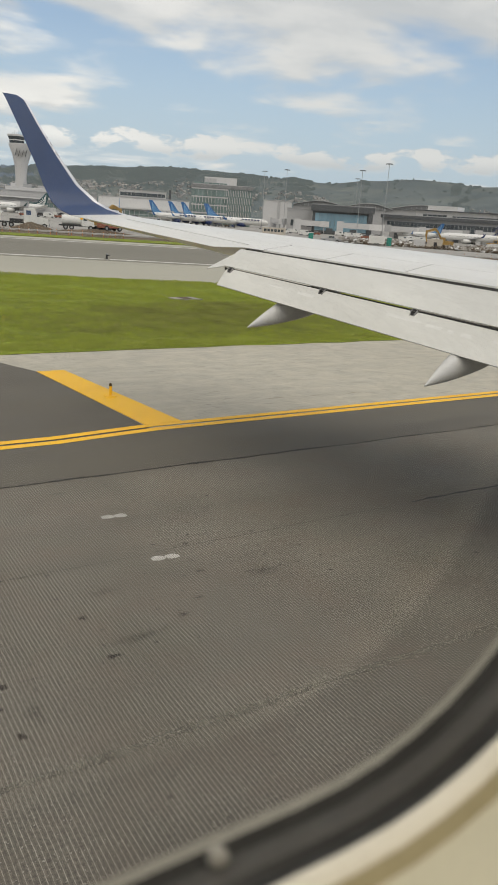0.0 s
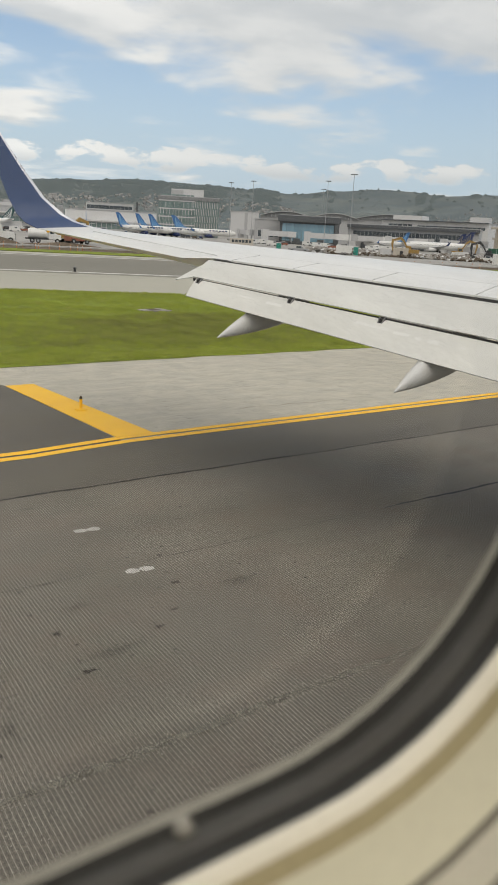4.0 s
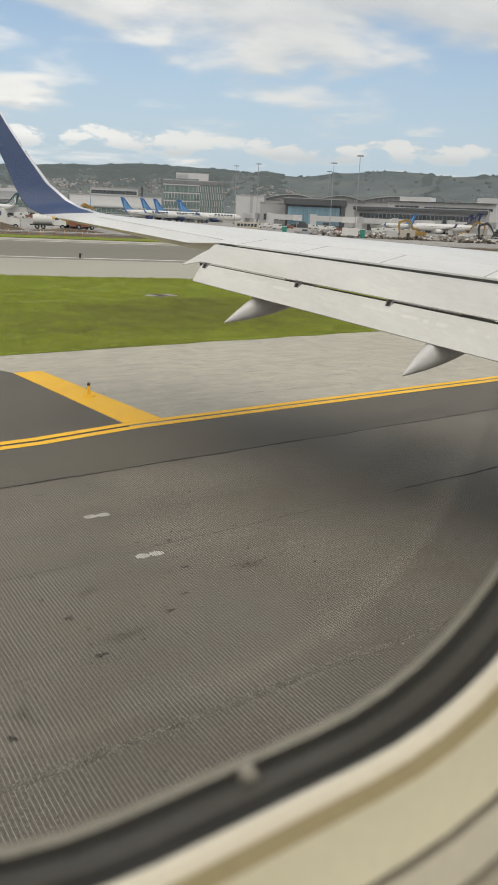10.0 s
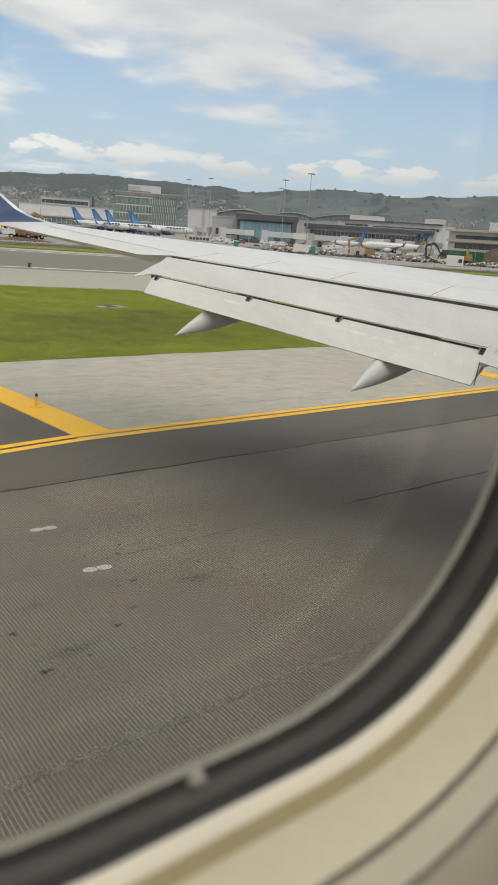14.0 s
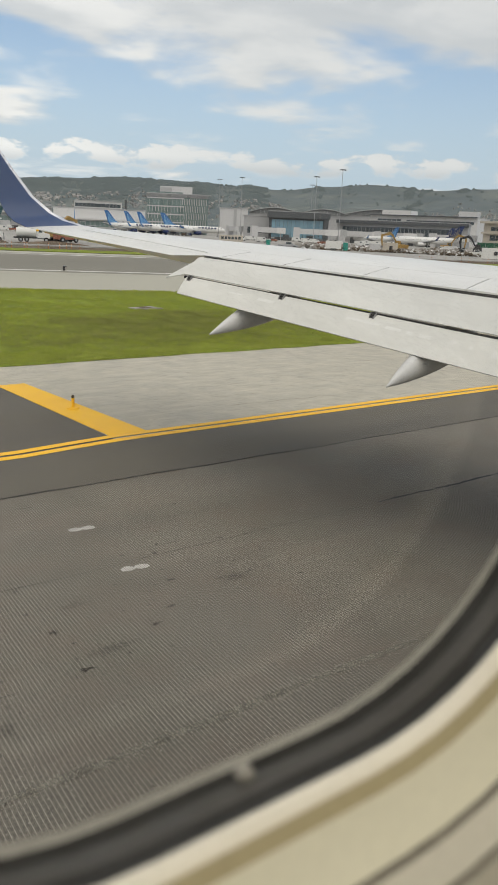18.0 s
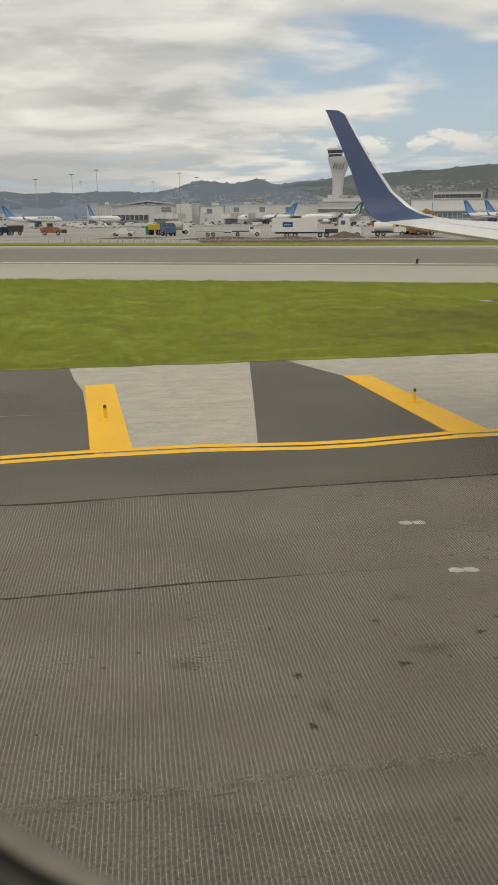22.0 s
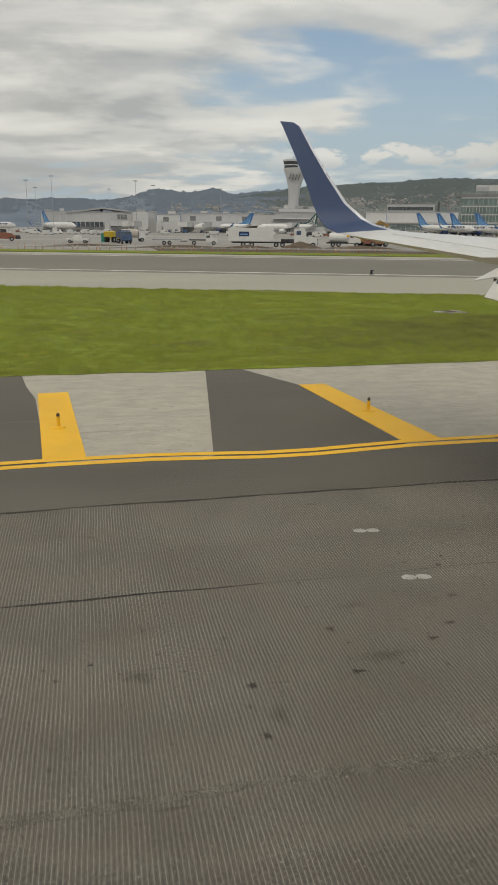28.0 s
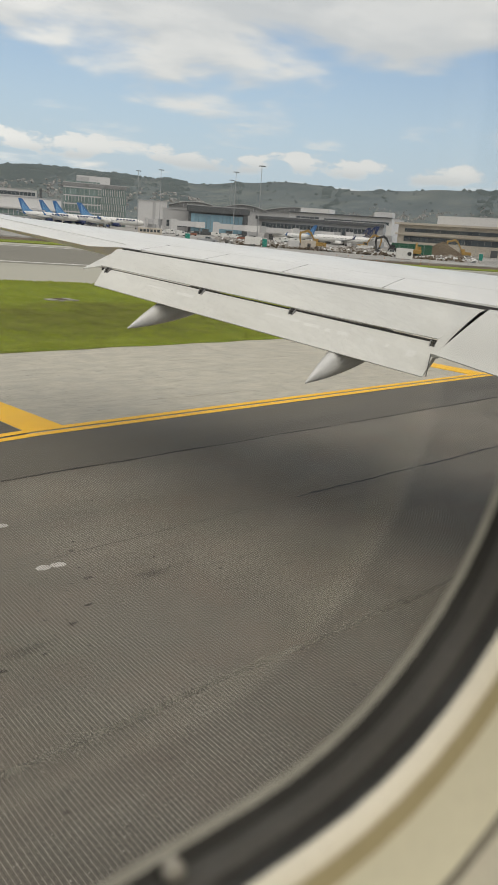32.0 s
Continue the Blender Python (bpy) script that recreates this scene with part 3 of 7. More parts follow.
rng_t = random.Random(21)
dry = []
for cx, cy, rx, ry, n_ in ((14.5, 25.8, 7.5, 4.0, 9000), (15.5, 27.6, 2.6, 1.3, 3000), (19.5, 28.6, 2.2, 1.0, 2400), (12.5, 29.5, 1.6, 1.0, 1200), (17.6, 31.0, 3.0, 1.1, 2400), (22.0, 26.0, 1.5, 0.8, 1200), (9.0, 24.2, 0.8, 0.5, 160), (3.5, 25.5, 0.7, 0.5, 160), (-6, 27, 1.2, 0.7, 250)):
    dry += [(rng_t.gauss(cx, rx * 0.55), rng_t.gauss(cy, ry * 0.55)) for _ in range(n_)]
dry = [p for p in dry if p[1] > 21.3 + 0.012 * max(-p[0], 0)]
tufts("dry_grass", *np.array(dry).T, 0.075, M["dry_blade"], "dull brownish grass in thin patches")
rim = [(x, 20.98 + abs(rng_t.gauss(0, 0.55)) + 0.012 * max(-x, 0)) for x in [rng_t.uniform(-30, 44) for _ in range(16000)] if noise.noise((x * 0.5, 2, 2)) > -0.25]
tufts("grass_rim", *np.array(rim).T, 0.065, M["pale_blade"], "pale grass tips along the paving", 0.7)
flowers = [(rng_t.gauss(cx, 0.45), rng_t.gauss(cy, 0.25)) for cx, cy in ((-5.2, 26.3), (8.9, 38.0), (3.2, 40.5), (2.5, 25.8), (6.5, 27.5), (-2.0, 24.0)) for _ in range(22)]
tufts("yellow_flowers", *np.array(flowers).T, 0.06, M["flower"], "scattered small yellow flowers in the grass")


def strip(name, y0, y1, material, label, z=0.0, x0=-900, x1=600):
    b = bmesh.new()
    slab(b, [(x0, across(x0, y0)), (x1, across(x1, y0)), (x1, across(x1, y1)), (x0, across(x0, y1))], z - 0.05, z)
    return flat(name, b, material, label)


strip("runway_shoulder_near", 51.4, 70.0, M["runway_shoulder"], "pale paved shoulder beside the runway", -0.012)
strip("runway", 70.0, 112.0, M["runway"], "wide worn asphalt runway with white edge lines", -0.006)
strip("runway_shoulder_far", 112.0, 119.0, M["runway_shoulder"], "pale paved far shoulder of the runway", -0.012)
strip("grass_strip", 120.0, 131.0, M["grass"], "narrow grass strip past the runway", 0.05)
strip("haul_road", 131.0, 147.0, M["soil"], "bare brown earth of the construction strip", 0.02, 12, 420)
strip("service_road", 152.0, 168.0, M["ground"], "dusty pale service road through the construction strip", 0.04, -60, 420)
strip("edge_line_near", 72.0, 72.9, M["white_paint"], "white runway edge line", 0.002)
strip("edge_line_far", 108.5, 109.6, M["white_paint"], "white runway edge line", 0.002, -60, 420)

# the double yellow edge line
lines = thing("edge_marking", "double yellow taxiway edge line on dark asphalt", "road marking", kind="structure")
for off in (12.51, 12.79):
    xs = [-34 + i * 1.0 for i in range(42)] + [8.5, 12, 20, 31.7]
    pts = [(x, bent(x, off)) for x in xs] + [(x, bent(x, off + 0.19)) for x in reversed(xs)]
    bm = bmesh.new()
    n = len(xs)
    vs = [bm.verts.new((x, y, 0.006)) for x, y in pts]
    for i in range(n - 1):
        bm.faces.new((vs[i], vs[i + 1], vs[2 * n - 2 - i], vs[2 * n - 1 - i]))
    part("yellow_line", bm, M["yellow"], lines)

stripes = [((5.91, 12.94), (6.72, 12.97), (6.05, 18.42), (5.34, 18.41)), ((21.3, 12.94), (22.1, 12.95), (21.6, 18.3), (20.85, 18.3)),
           ((-0.93, 12.96), (-0.17, 12.98), (-0.61, 18.54), (-1.34, 18.48))]
for k, quad in enumerate(stripes):
    b = bmesh.new()
    slab(b, quad, -0.04, 0.008)
    flat("shoulder_stripe", b, M["yellow"], "broad yellow cross stripe painted on the shoulder", "road marking")

# tarred joints and cracks: ragged dark ribbons
def crack(name, pts, width, material, label, z=0.004, rag=0.6, parent=None):
    b = bmesh.new()
    prev = None
    for k, (x, y) in enumerate(pts):
        w = width * (1 - rag + rag * rng.random() * 1.4)
        o = width * 0.5 * (rng.random() - 0.5)
        pair = b.verts.new((x, y - w / 2 + o, z)), b.verts.new((x, y + w / 2 + o, z))
        if prev:
            b.faces.new((prev[0], pair[0], pair[1], prev[1]))
        prev = pair
    return flat(name, b, material, label, "", "structure", parent)


for y0, w, x0, x1, amp in ((7.59, 0.055, 8.0, 25, 0.02), (4.45, 0.09, 9.5, 26, 0.03), (1.45, 0.05, -40, 25, .03)):
    nn = int((x1 - x0) / 0.13)
    crack("joint_tar", [(x0 + (x1 - x0) * i / nn, y0 + amp * noise.noise((x0 + i * 0.1, y0, 3)) * 2) for i in range(nn + 1)], w, M["sealant"], "ragged black tarred joint in the asphalt", 0.004, 0.75)
for _ in range(16):
    x, y = rng.uniform(7, 40), rng.uniform(13.4, 20.3)
    a, ln = rng.uniform(-0.12, 0.12), rng.uniform(1.0, 5)
    crack("hairline_crack", [(x + i * ln / 24, y + a * i * ln / 24 + 0.1 * noise.noise((x + i * 0.35, y, 0))) for i in range(25)], 0.014, M["soil"], "fine crack in the concrete", -0.004, 0.8)
for _ in range(46):
    x, y, ln = rng.uniform(-1.0, 34), rng.uniform(13.5, 20.6), rng.uniform(0.5, 3.5)
    if 2.0 < x + ln and x < 6.3:
        continue
    n_ = max(int(ln * 7), 6)
    crack("surface_score", [(x + i * ln / n_, y + 0.035 * noise.noise((x + i * 0.5, y, 3))) for i in range(n_ + 1)], rng.uniform(0.012, 0.026), M["concrete_dark"], "worn dark scoring along the concrete", -0.005, 0.95)
crack("hairline_joint", [(-60 + i * 1.0, 16.2 - 0.008 * i) for i in range(60)], 0.02, M["concrete"], "pale joint in the asphalt shoulder", 0.0, 0.5)


def faded(name, verts, faces, fade, material, label):
    me = bpy.data.meshes.new(name)
    me.from_pydata(verts, [], faces)
    me.attributes.new("fade", "FLOAT", "POINT").data.foreach_set("value", fade)
    me.materials.append(material)
    return tagged(new(name, me), label, "", "", "structure")


def blot(name, x, y, rx, ry, material, label, z, a=0.0, rag=0.5):
    """A stain on the ground that thins out towards its ragged rim."""
    verts, fade, n = [(x, y, z)], [1.0], 22
    for ring, f in ((0.55, 0.6), (1.0, 0.0)):
        for k in range(n):
            t = k / n * math.tau
            s = ring * max(1 + rag * (noise.noise((math.cos(t) * 1.6 + x * 9, math.sin(t) * 1.6 + y * 9, 7)) * 2 + rng.uniform(-0.4, 0.4)), 0.3)
            u, v = rx * s * math.cos(t), ry * s * math.sin(t)
            verts.append((x + u * math.cos(a) - v * math.sin(a), y + u * math.sin(a) + v * math.cos(a), z))
            fade.append(f)
    faces = [(0, 1 + k, 1 + (k + 1) % n) for k in range(n)] + [(1 + k, 1 + n + k, 1 + n + (k + 1) % n, 1 + (k + 1) % n) for k in range(n)]
    return faded(name, verts, faces, fade, material, label)


def band(name, x0, x1, y0, width, material, label, z, wander=0.03, step=0.1):
    """A ragged band along the lanes that thins out towards both edges and both ends."""
    verts, fade, nn = [], [], int((x1 - x0) / step)
    for i in range(nn + 1):
        x = x0 + (x1 - x0) * i / nn
        y, w = y0 + wander * noise.noise((x * 0.9, y0, 3)), width * (0.75 + 0.6 * noise.noise((x * 1.7, y0, 8))) * rng.uniform(0.8, 1.2)
        end = min(1.0, (x - x0) / 1.5, (x1 - x) / 1.5)
        for k, f in ((-0.5, 0.0), (-0.2, 0.9), (0.2, 0.9), (0.5, 0.0)):
            verts.append((x, y + k * w, z))
            fade.append(f * end)
    faces = [(4 * i + k, 4 * i + 4 + k, 4 * i + 5 + k, 4 * i + 1 + k) for i in range(nn) for k in range(3)]
    return faded(name, verts, faces, fade, material, label)


band("joint_tar", -60.0, 26.0, 10.45, 0.13, M["tar_smear"], "ragged black tar along the edge of the grooved asphalt", 0.003, 0.05, 0.06)
band("joint_tar", -14.0, 2.6, 7.59, 0.10, M["tar_smear"], "worn black tar along a joint in the asphalt", 0.003)
band("joint_faint", 0.0, 9.0, 7.59, 0.05, M["spill"], "thin closed joint in the asphalt", 0.0026)
band("joint_rough", -40.0, 10.5, 4.45, 0.17, M["rough_joint"], "pale crumbling joint in the asphalt", 0.003, 0.05)


def crumbs(name, count, spread, size, material, label, x0=-8.0, x1=14.0, y0=4.45):
    """Loose grit along a joint, many small stones as one mesh."""
    verts, faces = [], []
    for _ in range(count):
        x, y, s = rng.uniform(x0, x1), rng.gauss(y0, spread), size * rng.uniform(0.4, 1.3)
        if noise.noise((x * 0.8, y0, 1)) < rng.uniform(-0.5, 0.4):
            continue
        i, a = len(verts), rng.uniform(0, 6.28)
        verts += [(x + s * math.cos(a + k * 2.09), y + s * math.sin(a + k * 2.09), 0.0) for k in range(3)] + [(x, y, s * 1.1)]
        faces += [(i, i + 1, i + 3), (i + 1, i + 2, i + 3), (i + 2, i, i + 3)]
    me = bpy.data.meshes.new(name)
    me.from_pydata(verts, [], faces)
    me.materials.append(material)
    return tagged(new(name, me), label, "grit", "", "stuff")


crumbs("joint_grit", 5200, 0.045, 0.009, M["bare_grit"], "pale loose grit along a joint")
crumbs("lane_grit", 2200, 0.9, 0.005, M["bare_grit"], "scattered pale grit on the asphalt", -6, 12, 4.2)
for k in range(64):
    x, y = (rng.gauss(3.6, 0.9), rng.gauss(6.4, 0.6)) if k < 26 else (rng.gauss(3.6, 3.0), rng.uniform(4.7, 9.5))
    s = rng.choice((0.012, 0.014, 0.018, 0.02, 0.026))
    blot("oil_spot", x, y, s * rng.uniform(0.9, 1.7), s, M["stain"], "small dark oil spot on the asphalt", 0.002 + 0.00002 * k)
for k, (x, y, rx, ry) in enumerate(((3.3, 6.1, 0.12, 0.045), (3.6, 6.35, 0.1, 0.04), (2.3, 6.47, 0.08, 0.055), (3.9, 6.9, .09, .06), (2.34, 5.69, .14, .055), (1.31, 5.67, .09, .05), (1.28, 4.97, .08, .06), (1.2, 6.5, .05, .035), (2.41, 6.18, .045, .035))):
    blot("oil_spot", x, y, 0.72 * rx, 0.8 * ry, M["stain"], "dark oil stain on the asphalt", 0.0036 + 0.0001 * k)
for k, (x, y, rx, ry) in enumerate(((2.75, 5.9, 0.36, 0.13), (1.45, 5.2, 0.12, 0.16), (4.6, 6.6, 0.4, 0.14), (2.7, 6.9, 0.3, 0.12), (0.3, 6.0, 0.2, 0.14))):
    blot("soaked_patch", x, y, rx, ry, M["spill"], "faint grey soaked patch on the asphalt", 0.0047 + 0.0001 * k)
for x, y in ((3.69, 7.4), (3.6, 8.84)):
    b = bmesh.new()
    for i in range(13):
        u = (i - 6) * 0.0275
        d = (abs(u) - 0.092) / 0.095
        w = max(0.125 * math.sqrt(max(1 - d * d, 0)), 0.03)
        box(b, x + u, y - 0.1 * u + rng.uniform(-.005, .005), 0.004, 0.0165, w * rng.uniform(.88, 1.1), 0.006)
    flat("paint_mark", b, M["white_paint"], "small white paint mark across the grooves", "road marking")
blot("paint_mark", 3.15, 9.95, 0.16, 0.06, M["rough_joint"], "faded pale paint mark on the asphalt", 0.004, -0.1)


# ---- the aircraft: wing ----
jet = thing("aircraft_wing", "white airliner wing with lowered flaps and a dark blue winglet", "aircraft wing")
G_OUT, G_IN = (6.41, 10.37, 3.60), (8.49, 4.91, 3.31)
G_ROOT = lerp(G_OUT, G_IN, 1.55)


def crest(y):
    """The highest line of the wing along the span."""
    return (12.75 - 0.393 * y, y, 3.46 + 0.0205 * y + 0.00068 * y * y)


def section(te, y_crest, nose=0.75, thick=0.34, te_thick=0.03):
    """One rib of the wing from its trailing edge over the crest to the nose and back beneath."""
    cx, cy, cz = crest(y_crest)
    tx, ty, tz = te
    up_pts = []
    for k in range(7):
        s = k / 6
        z = tz + (cz - tz) * (1 - (1 - s) ** 2)
        up_pts.append((tx + (cx - tx) * s, ty + (cy - ty) * s, z))
    front = [(cx + nose * 0.55, cy - 0.02, cz - 0.05), (cx + nose * 0.9, cy - 0.03, cz - 0.14), (cx + nose, cy - 0.03, cz - thick * 0.65), (cx + nose * 0.8, cy, cz - thick * 0.95)]
    low_pts = [(cx, cy, cz - thick * 1.25), (lerp((cx, cy, cz), te, 0.5)[0], (cy + ty) / 2, min(cz, tz) - thick * 0.75), (tx + 0.02, ty, tz - te_thick)]
    return up_pts + front + low_pts


bm = bmesh.new()
ribs = []
for k in range(9):
    s = k / 8
    te = lerp(G_ROOT, G_OUT, s)
    ribs.append(section(te, 2.4 + (10.75 - 2.4) * s, 0.95 - 0.25 * s, 0.55 - 0.2 * s, 0.02))
for k in range(1, 9):
    s = k / 8
    te = lerp((6.30, 10.47, 3.525), (5.41, 15.08, 3.85), s)
    ribs.append(section(te, 10.85 + (15.55 - 10.85) * s, 0.7 - 0.35 * s, 0.35 - 0.2 * s, 0.02))
loft(bm, ribs)
part("wing_skin", bm, M["wing"], jet, "white painted upper wing skin", True)

# near-black filler behind the spoilers: the slot's shade is put into its colour
bm = bmesh.new()
for a, b in ((0.0, 1.0),):
    p, q = Vector(lerp(G_ROOT, G_OUT, -0.02)), Vector(lerp(G_ROOT, G_OUT, 1.0))
    loops = []
    for e in (p, q):
        loops.append([e + Vector(v) for v in ((0.25, 0.1, -0.018), (0.0, 0, -0.018), (-0.07, -0.03, -0.10), (-0.07, -0.03, -0.35), (0.25, 0.1, -0.35))])
    loft(bm, loops)
part("spoiler_slot", bm, M["gap"], jet, "near-black filler for the shaded slot behind the spoilers")


def on_wing(s, f, lift=0.0):
    """A point of the upper skin: s from root to the flap's end, f from the trailing edge to the crest."""
    te = lerp(G_ROOT, G_OUT, s)
    c = crest(2.4 + (10.75 - 2.4) * s)
    x, y, z = lerp(te, c, f)
    return (x, y, te[2] + (c[2] - te[2]) * (1 - (1 - f) ** 2) + lift)


CUTS = [0.355, 0.525, 0.69, 0.836, 0.962]
for a, b in zip(CUTS, CUTS[1:]):
    bm = bmesh.new()
    rows_ = []
    for f in (0.0, 0.1, 0.2, 0.3):
        rows_.append([on_wing(a + 0.0008, f, 0.007), on_wing((a + b) / 2, f, 0.007), on_wing(b - 0.0008, f, 0.007),
                      on_wing(b - 0.0008, f, -0.03), on_wing((a + b) / 2, f, -0.03), on_wing(a + 0.0008, f, -0.03)])
    loft(bm, rows_)
    part("spoiler", bm, M["wing"], jet, "closed white spoiler panel")
for a in CUTS:
    bm = bmesh.new()
    tube(bm, on_wing(a, 0.01, 0.004), on_wing(a, 0.3, 0.004), 0.006, seg=5)
    part("panel_seam", bm, M["fitting"], jet)
bm = bmesh.new()
for k in range(12):
    tube(bm, on_wing(0.355 + 0.05 * k, 0.31, 0.002), on_wing(0.355 + 0.05 * (k + 1), 0.31, 0.002), 0.004, seg=4)
part("hinge_seam", bm, M["fairing"], jet)
# aileron seam
bm = bmesh.new()
p0, p1 = (6.62, 10.62, 3.64), (6.12, 14.6, 3.895)
tube(bm, p0, p1, 0.006, seg=4)
part("aileron_seam", bm, M["fairing"], jet)


def plank(name, quad, thick, material, label, round_front=0.0, up=(0, 0, 1)):
    """A flap panel: front outer, front inner, rear inner, rear outer; thick at the front, thin behind, a little arched."""
    fo, fi, ri, ro = [Vector(v) for v in quad]
    nrm = (fi - fo).cross(ro - fo).normalized()
    if nrm.z < 0:
        nrm = -nrm
    loops = []
    for k in range(13):
        s = k / 12
        f, r = fo.lerp(fi, s), ro.lerp(ri, s)
        loop = []
        for u in (0, 0.1, 0.3, 0.55, 0.8, 1.0):
            loop.append(f.lerp(r, u) + nrm * (0.14 * thick * math.sin(math.pi * u ** 0.7)))
        for u in (1.0, 0.7, 0.35, 0.05):
            loop.append(f.lerp(r, u) - nrm * (thick * (1 - u) ** 0.8 + 0.012))
        loop.append(f + (f - r) * 0.06 - nrm * thick * 0.4)
        loops.append(loop)
    b = bmesh.new()
    loft(b, loops)
    return part(name, b, material, jet, label, True)


F1O, F1I = (5.88, 10.12, 3.33), (7.47, 5.05, 2.93)
F2O, F2I = (5.62, 9.86, 3.06), (7.01, 4.88, 2.54)
top_o = (6.36, 10.42, 3.572)
top_i = (8.44, 4.93, 3.250)
plank("main_flap", (top_o, top_i, F1I, F1O), 0.16, M["wing_flap"], "lowered pale grey main flap")
plank("flap_end", ((6.36, 10.46, 3.53), (6.34, 10.40, 3.52), (5.86, 10.10, 3.32), (5.65, 10.25, 3.27)), 0.06, M["wing_flap"], "outer end cap of the flap")
a_o, a_i = (5.90, 10.03, 3.292), (7.50, 5.02, 2.882)
plank("aft_flap", (a_o, a_i, F2I, F2O), 0.11, M["wing_flap"], "lowered pale grey rear flap")
# inner flap past the cut line
plank("inner_flap", ((8.204, 4.870, 3.287), (9.868, 0.502, 3.055), (7.276, 0.470, 2.289), (7.169, 4.870, 2.788)), 0.14, M["wing_flap"], "lowered inner flap past a thin dark cut line")
SEAM = [(8.240, 4.900, 3.290), (8.039, 4.900, 3.245), (7.825, 4.900, 3.135), (7.519, 4.900, 2.958), (7.281, 4.900, 2.777)]
# end panel of the outer flap up to the cut
bm = bmesh.new()
edge = [Vector(v) for v in ((8.440, 4.930, 3.208), (7.470, 5.050, 2.925), (7.247, 4.970, 2.773))] + [Vector(v) for v in reversed(SEAM)]
hi_, lo_ = [bm.verts.new(v) for v in edge], [bm.verts.new(v + Vector((0.02, 0.0, -0.05))) for v in edge]
bm.faces.new(hi_)
bm.faces.new(lo_[::-1])
for i in range(len(edge)):
    j = (i + 1) % len(edge)
    bm.faces.new((hi_[i], lo_[i], lo_[j], hi_[j]))
part("flap_end_panel", bm, M["wing_flap"], jet, "pale end panel of the outer flap")
bm = bmesh.new()
for p, q in zip(SEAM, SEAM[1:]):
    tube(bm, p, q, 0.006, seg=6)
tube(bm, (7.247, 4.970, 2.773), (6.99, 4.82, 2.56), 0.006, seg=6)
part("flap_seam", bm, M["gap"], jet)
# slot between the flaps, its shade drawn as a near-black strip
bm = bmesh.new()
loft(bm, [[Vector(e) + Vector(v) for v in ((0.05, 0, -0.03), (-0.015, 0, -0.02), (-0.02, 0, -0.06), (0.05, 0, -0.07))] for e in ((5.9, 10.1, 3.325), (7.49, 5.05, 2.925))])
part("flap_slot", bm, M["gap"], jet)
# link fittings in the slot: a near-black block for the recess's shade, with a bracket of two plates and a pin
for s in (0.015, 0.345, 0.62, 0.985):
    c = Vector(lerp(a_o, a_i, s))
    down = (Vector(lerp(F2O, F2I, s)) - c).normalized()
    span = (Vector(a_i) - Vector(a_o)).normalized()
    face = span.cross(down).normalized()
    face = face if face.z > 0 else -face
    b = bmesh.new()
    loft(b, [[c + down * u + span * v + face * w for v, w in ((-h, -0.02), (h, -0.02), (h, t), (-h, t))] for u, h, t in ((-0.02, 0.032, 0.012), (0.03, 0.036, 0.014), (0.10, 0.026, 0.017))])
    fit = part("flap_fitting", b, M["gap"], jet, "near-black block for the shaded recess of a flap link")
    for v in (-0.038, 0.038):
        b = bmesh.new()
        loft(b, [[c + down * u + span * (v * k + x) + face * w for x, w in ((-0.006, 0.0), (0.006, 0.0), (0.006, t), (-0.006, t))] for u, k, t in ((-0.02, 1.0, 0.025), (0.04, 1.0, 0.034), (0.11, 0.7, 0.02))])
        part("bracket_plate", b, M["bracket"], fit, "grey bracket plate")
    b = bmesh.new()
    tube(b, c + down * 0.04 - span * 0.042 + face * 0.022, c + down * 0.04 + span * 0.042 + face * 0.022, 0.009, seg=8)
    part("pin", b, M["fitting"], fit)
# lighter repaired patches on the rear flap
nrm = (Vector(a_i) - Vector(a_o)).cross(Vector(F2O) - Vector(a_o)).normalized()
nrm = nrm if nrm.z > 0 else -nrm
for s, w, f, h in ((0.20, 0.045, 0.38, 0.035), (0.305, 0.055, 0.40, 0.06), (0.605, 0.095, 0.36, 0.045), (0.69, 0.042, 0.40, 0.05), (0.735, 0.016, 0.42, 0.055), (0.775, 0.028, 0.42, 0.06), (0.845, 0.016, 0.4, 0.04), (0.89, 0.008, 0.45, 0.05), (0.95, 0.02, 0.5, 0.1)):
    b = bmesh.new()
    vs = []
    for ds, df in ((-w / 2, -h), (w / 2, -h), (w / 2, h), (-w / 2, h)):
        p = Vector(lerp(a_o, a_i, s + ds)).lerp(Vector(lerp(F2O, F2I, s + ds)), f + df)
        vs.append(b.verts.new(p + nrm * (0.14 * 0.11 * math.sin(math.pi * (f + df) ** 0.7) + 0.0012)))
    b.faces.new(vs)
    part("flap_patch", b, M["flap_patch"], jet, "lighter repainted patch")


def canoe(tip, end, width, height):
    """A flap track fairing: pointed behind, full in front."""
    tip, end = Vector(tip), Vector(end)
    axis = end - tip
    side = axis.cross(Vector((0, 0, 1))).normalized()
    upv = side.cross(axis).normalized()
    loops = []
    for k in range(15):
        u = k / 14
        c = tip.lerp(end, u)
        g = math.sin(min(u / 0.75, 1) * math.pi / 2) ** 0.85 if u < 0.75 else 1 - 0.5 * ((u - 0.75) / 0.25) ** 2
        g = max(g, 0.035)
        c = c + upv * (0.10 * height * math.sin(u * math.pi))
        loops.append([c + side * (width * g * math.cos(t)) + upv * (height * g * math.sin(t)) for t in [i / 20 * math.tau for i in range(20)]])
    b = bmesh.new()
    loft(b, loops)
    return part("flap_fairing", b, M["fairing"], jet, "grey pointed flap track fairing", True)


canoe((5.456, 8.654, 2.598), (7.29, 9.05, 3.06), 0.16, 0.216)
canoe((6.17, 5.9, 2.33), (8.15, 6.35, 2.84), 0.19, 0.25)

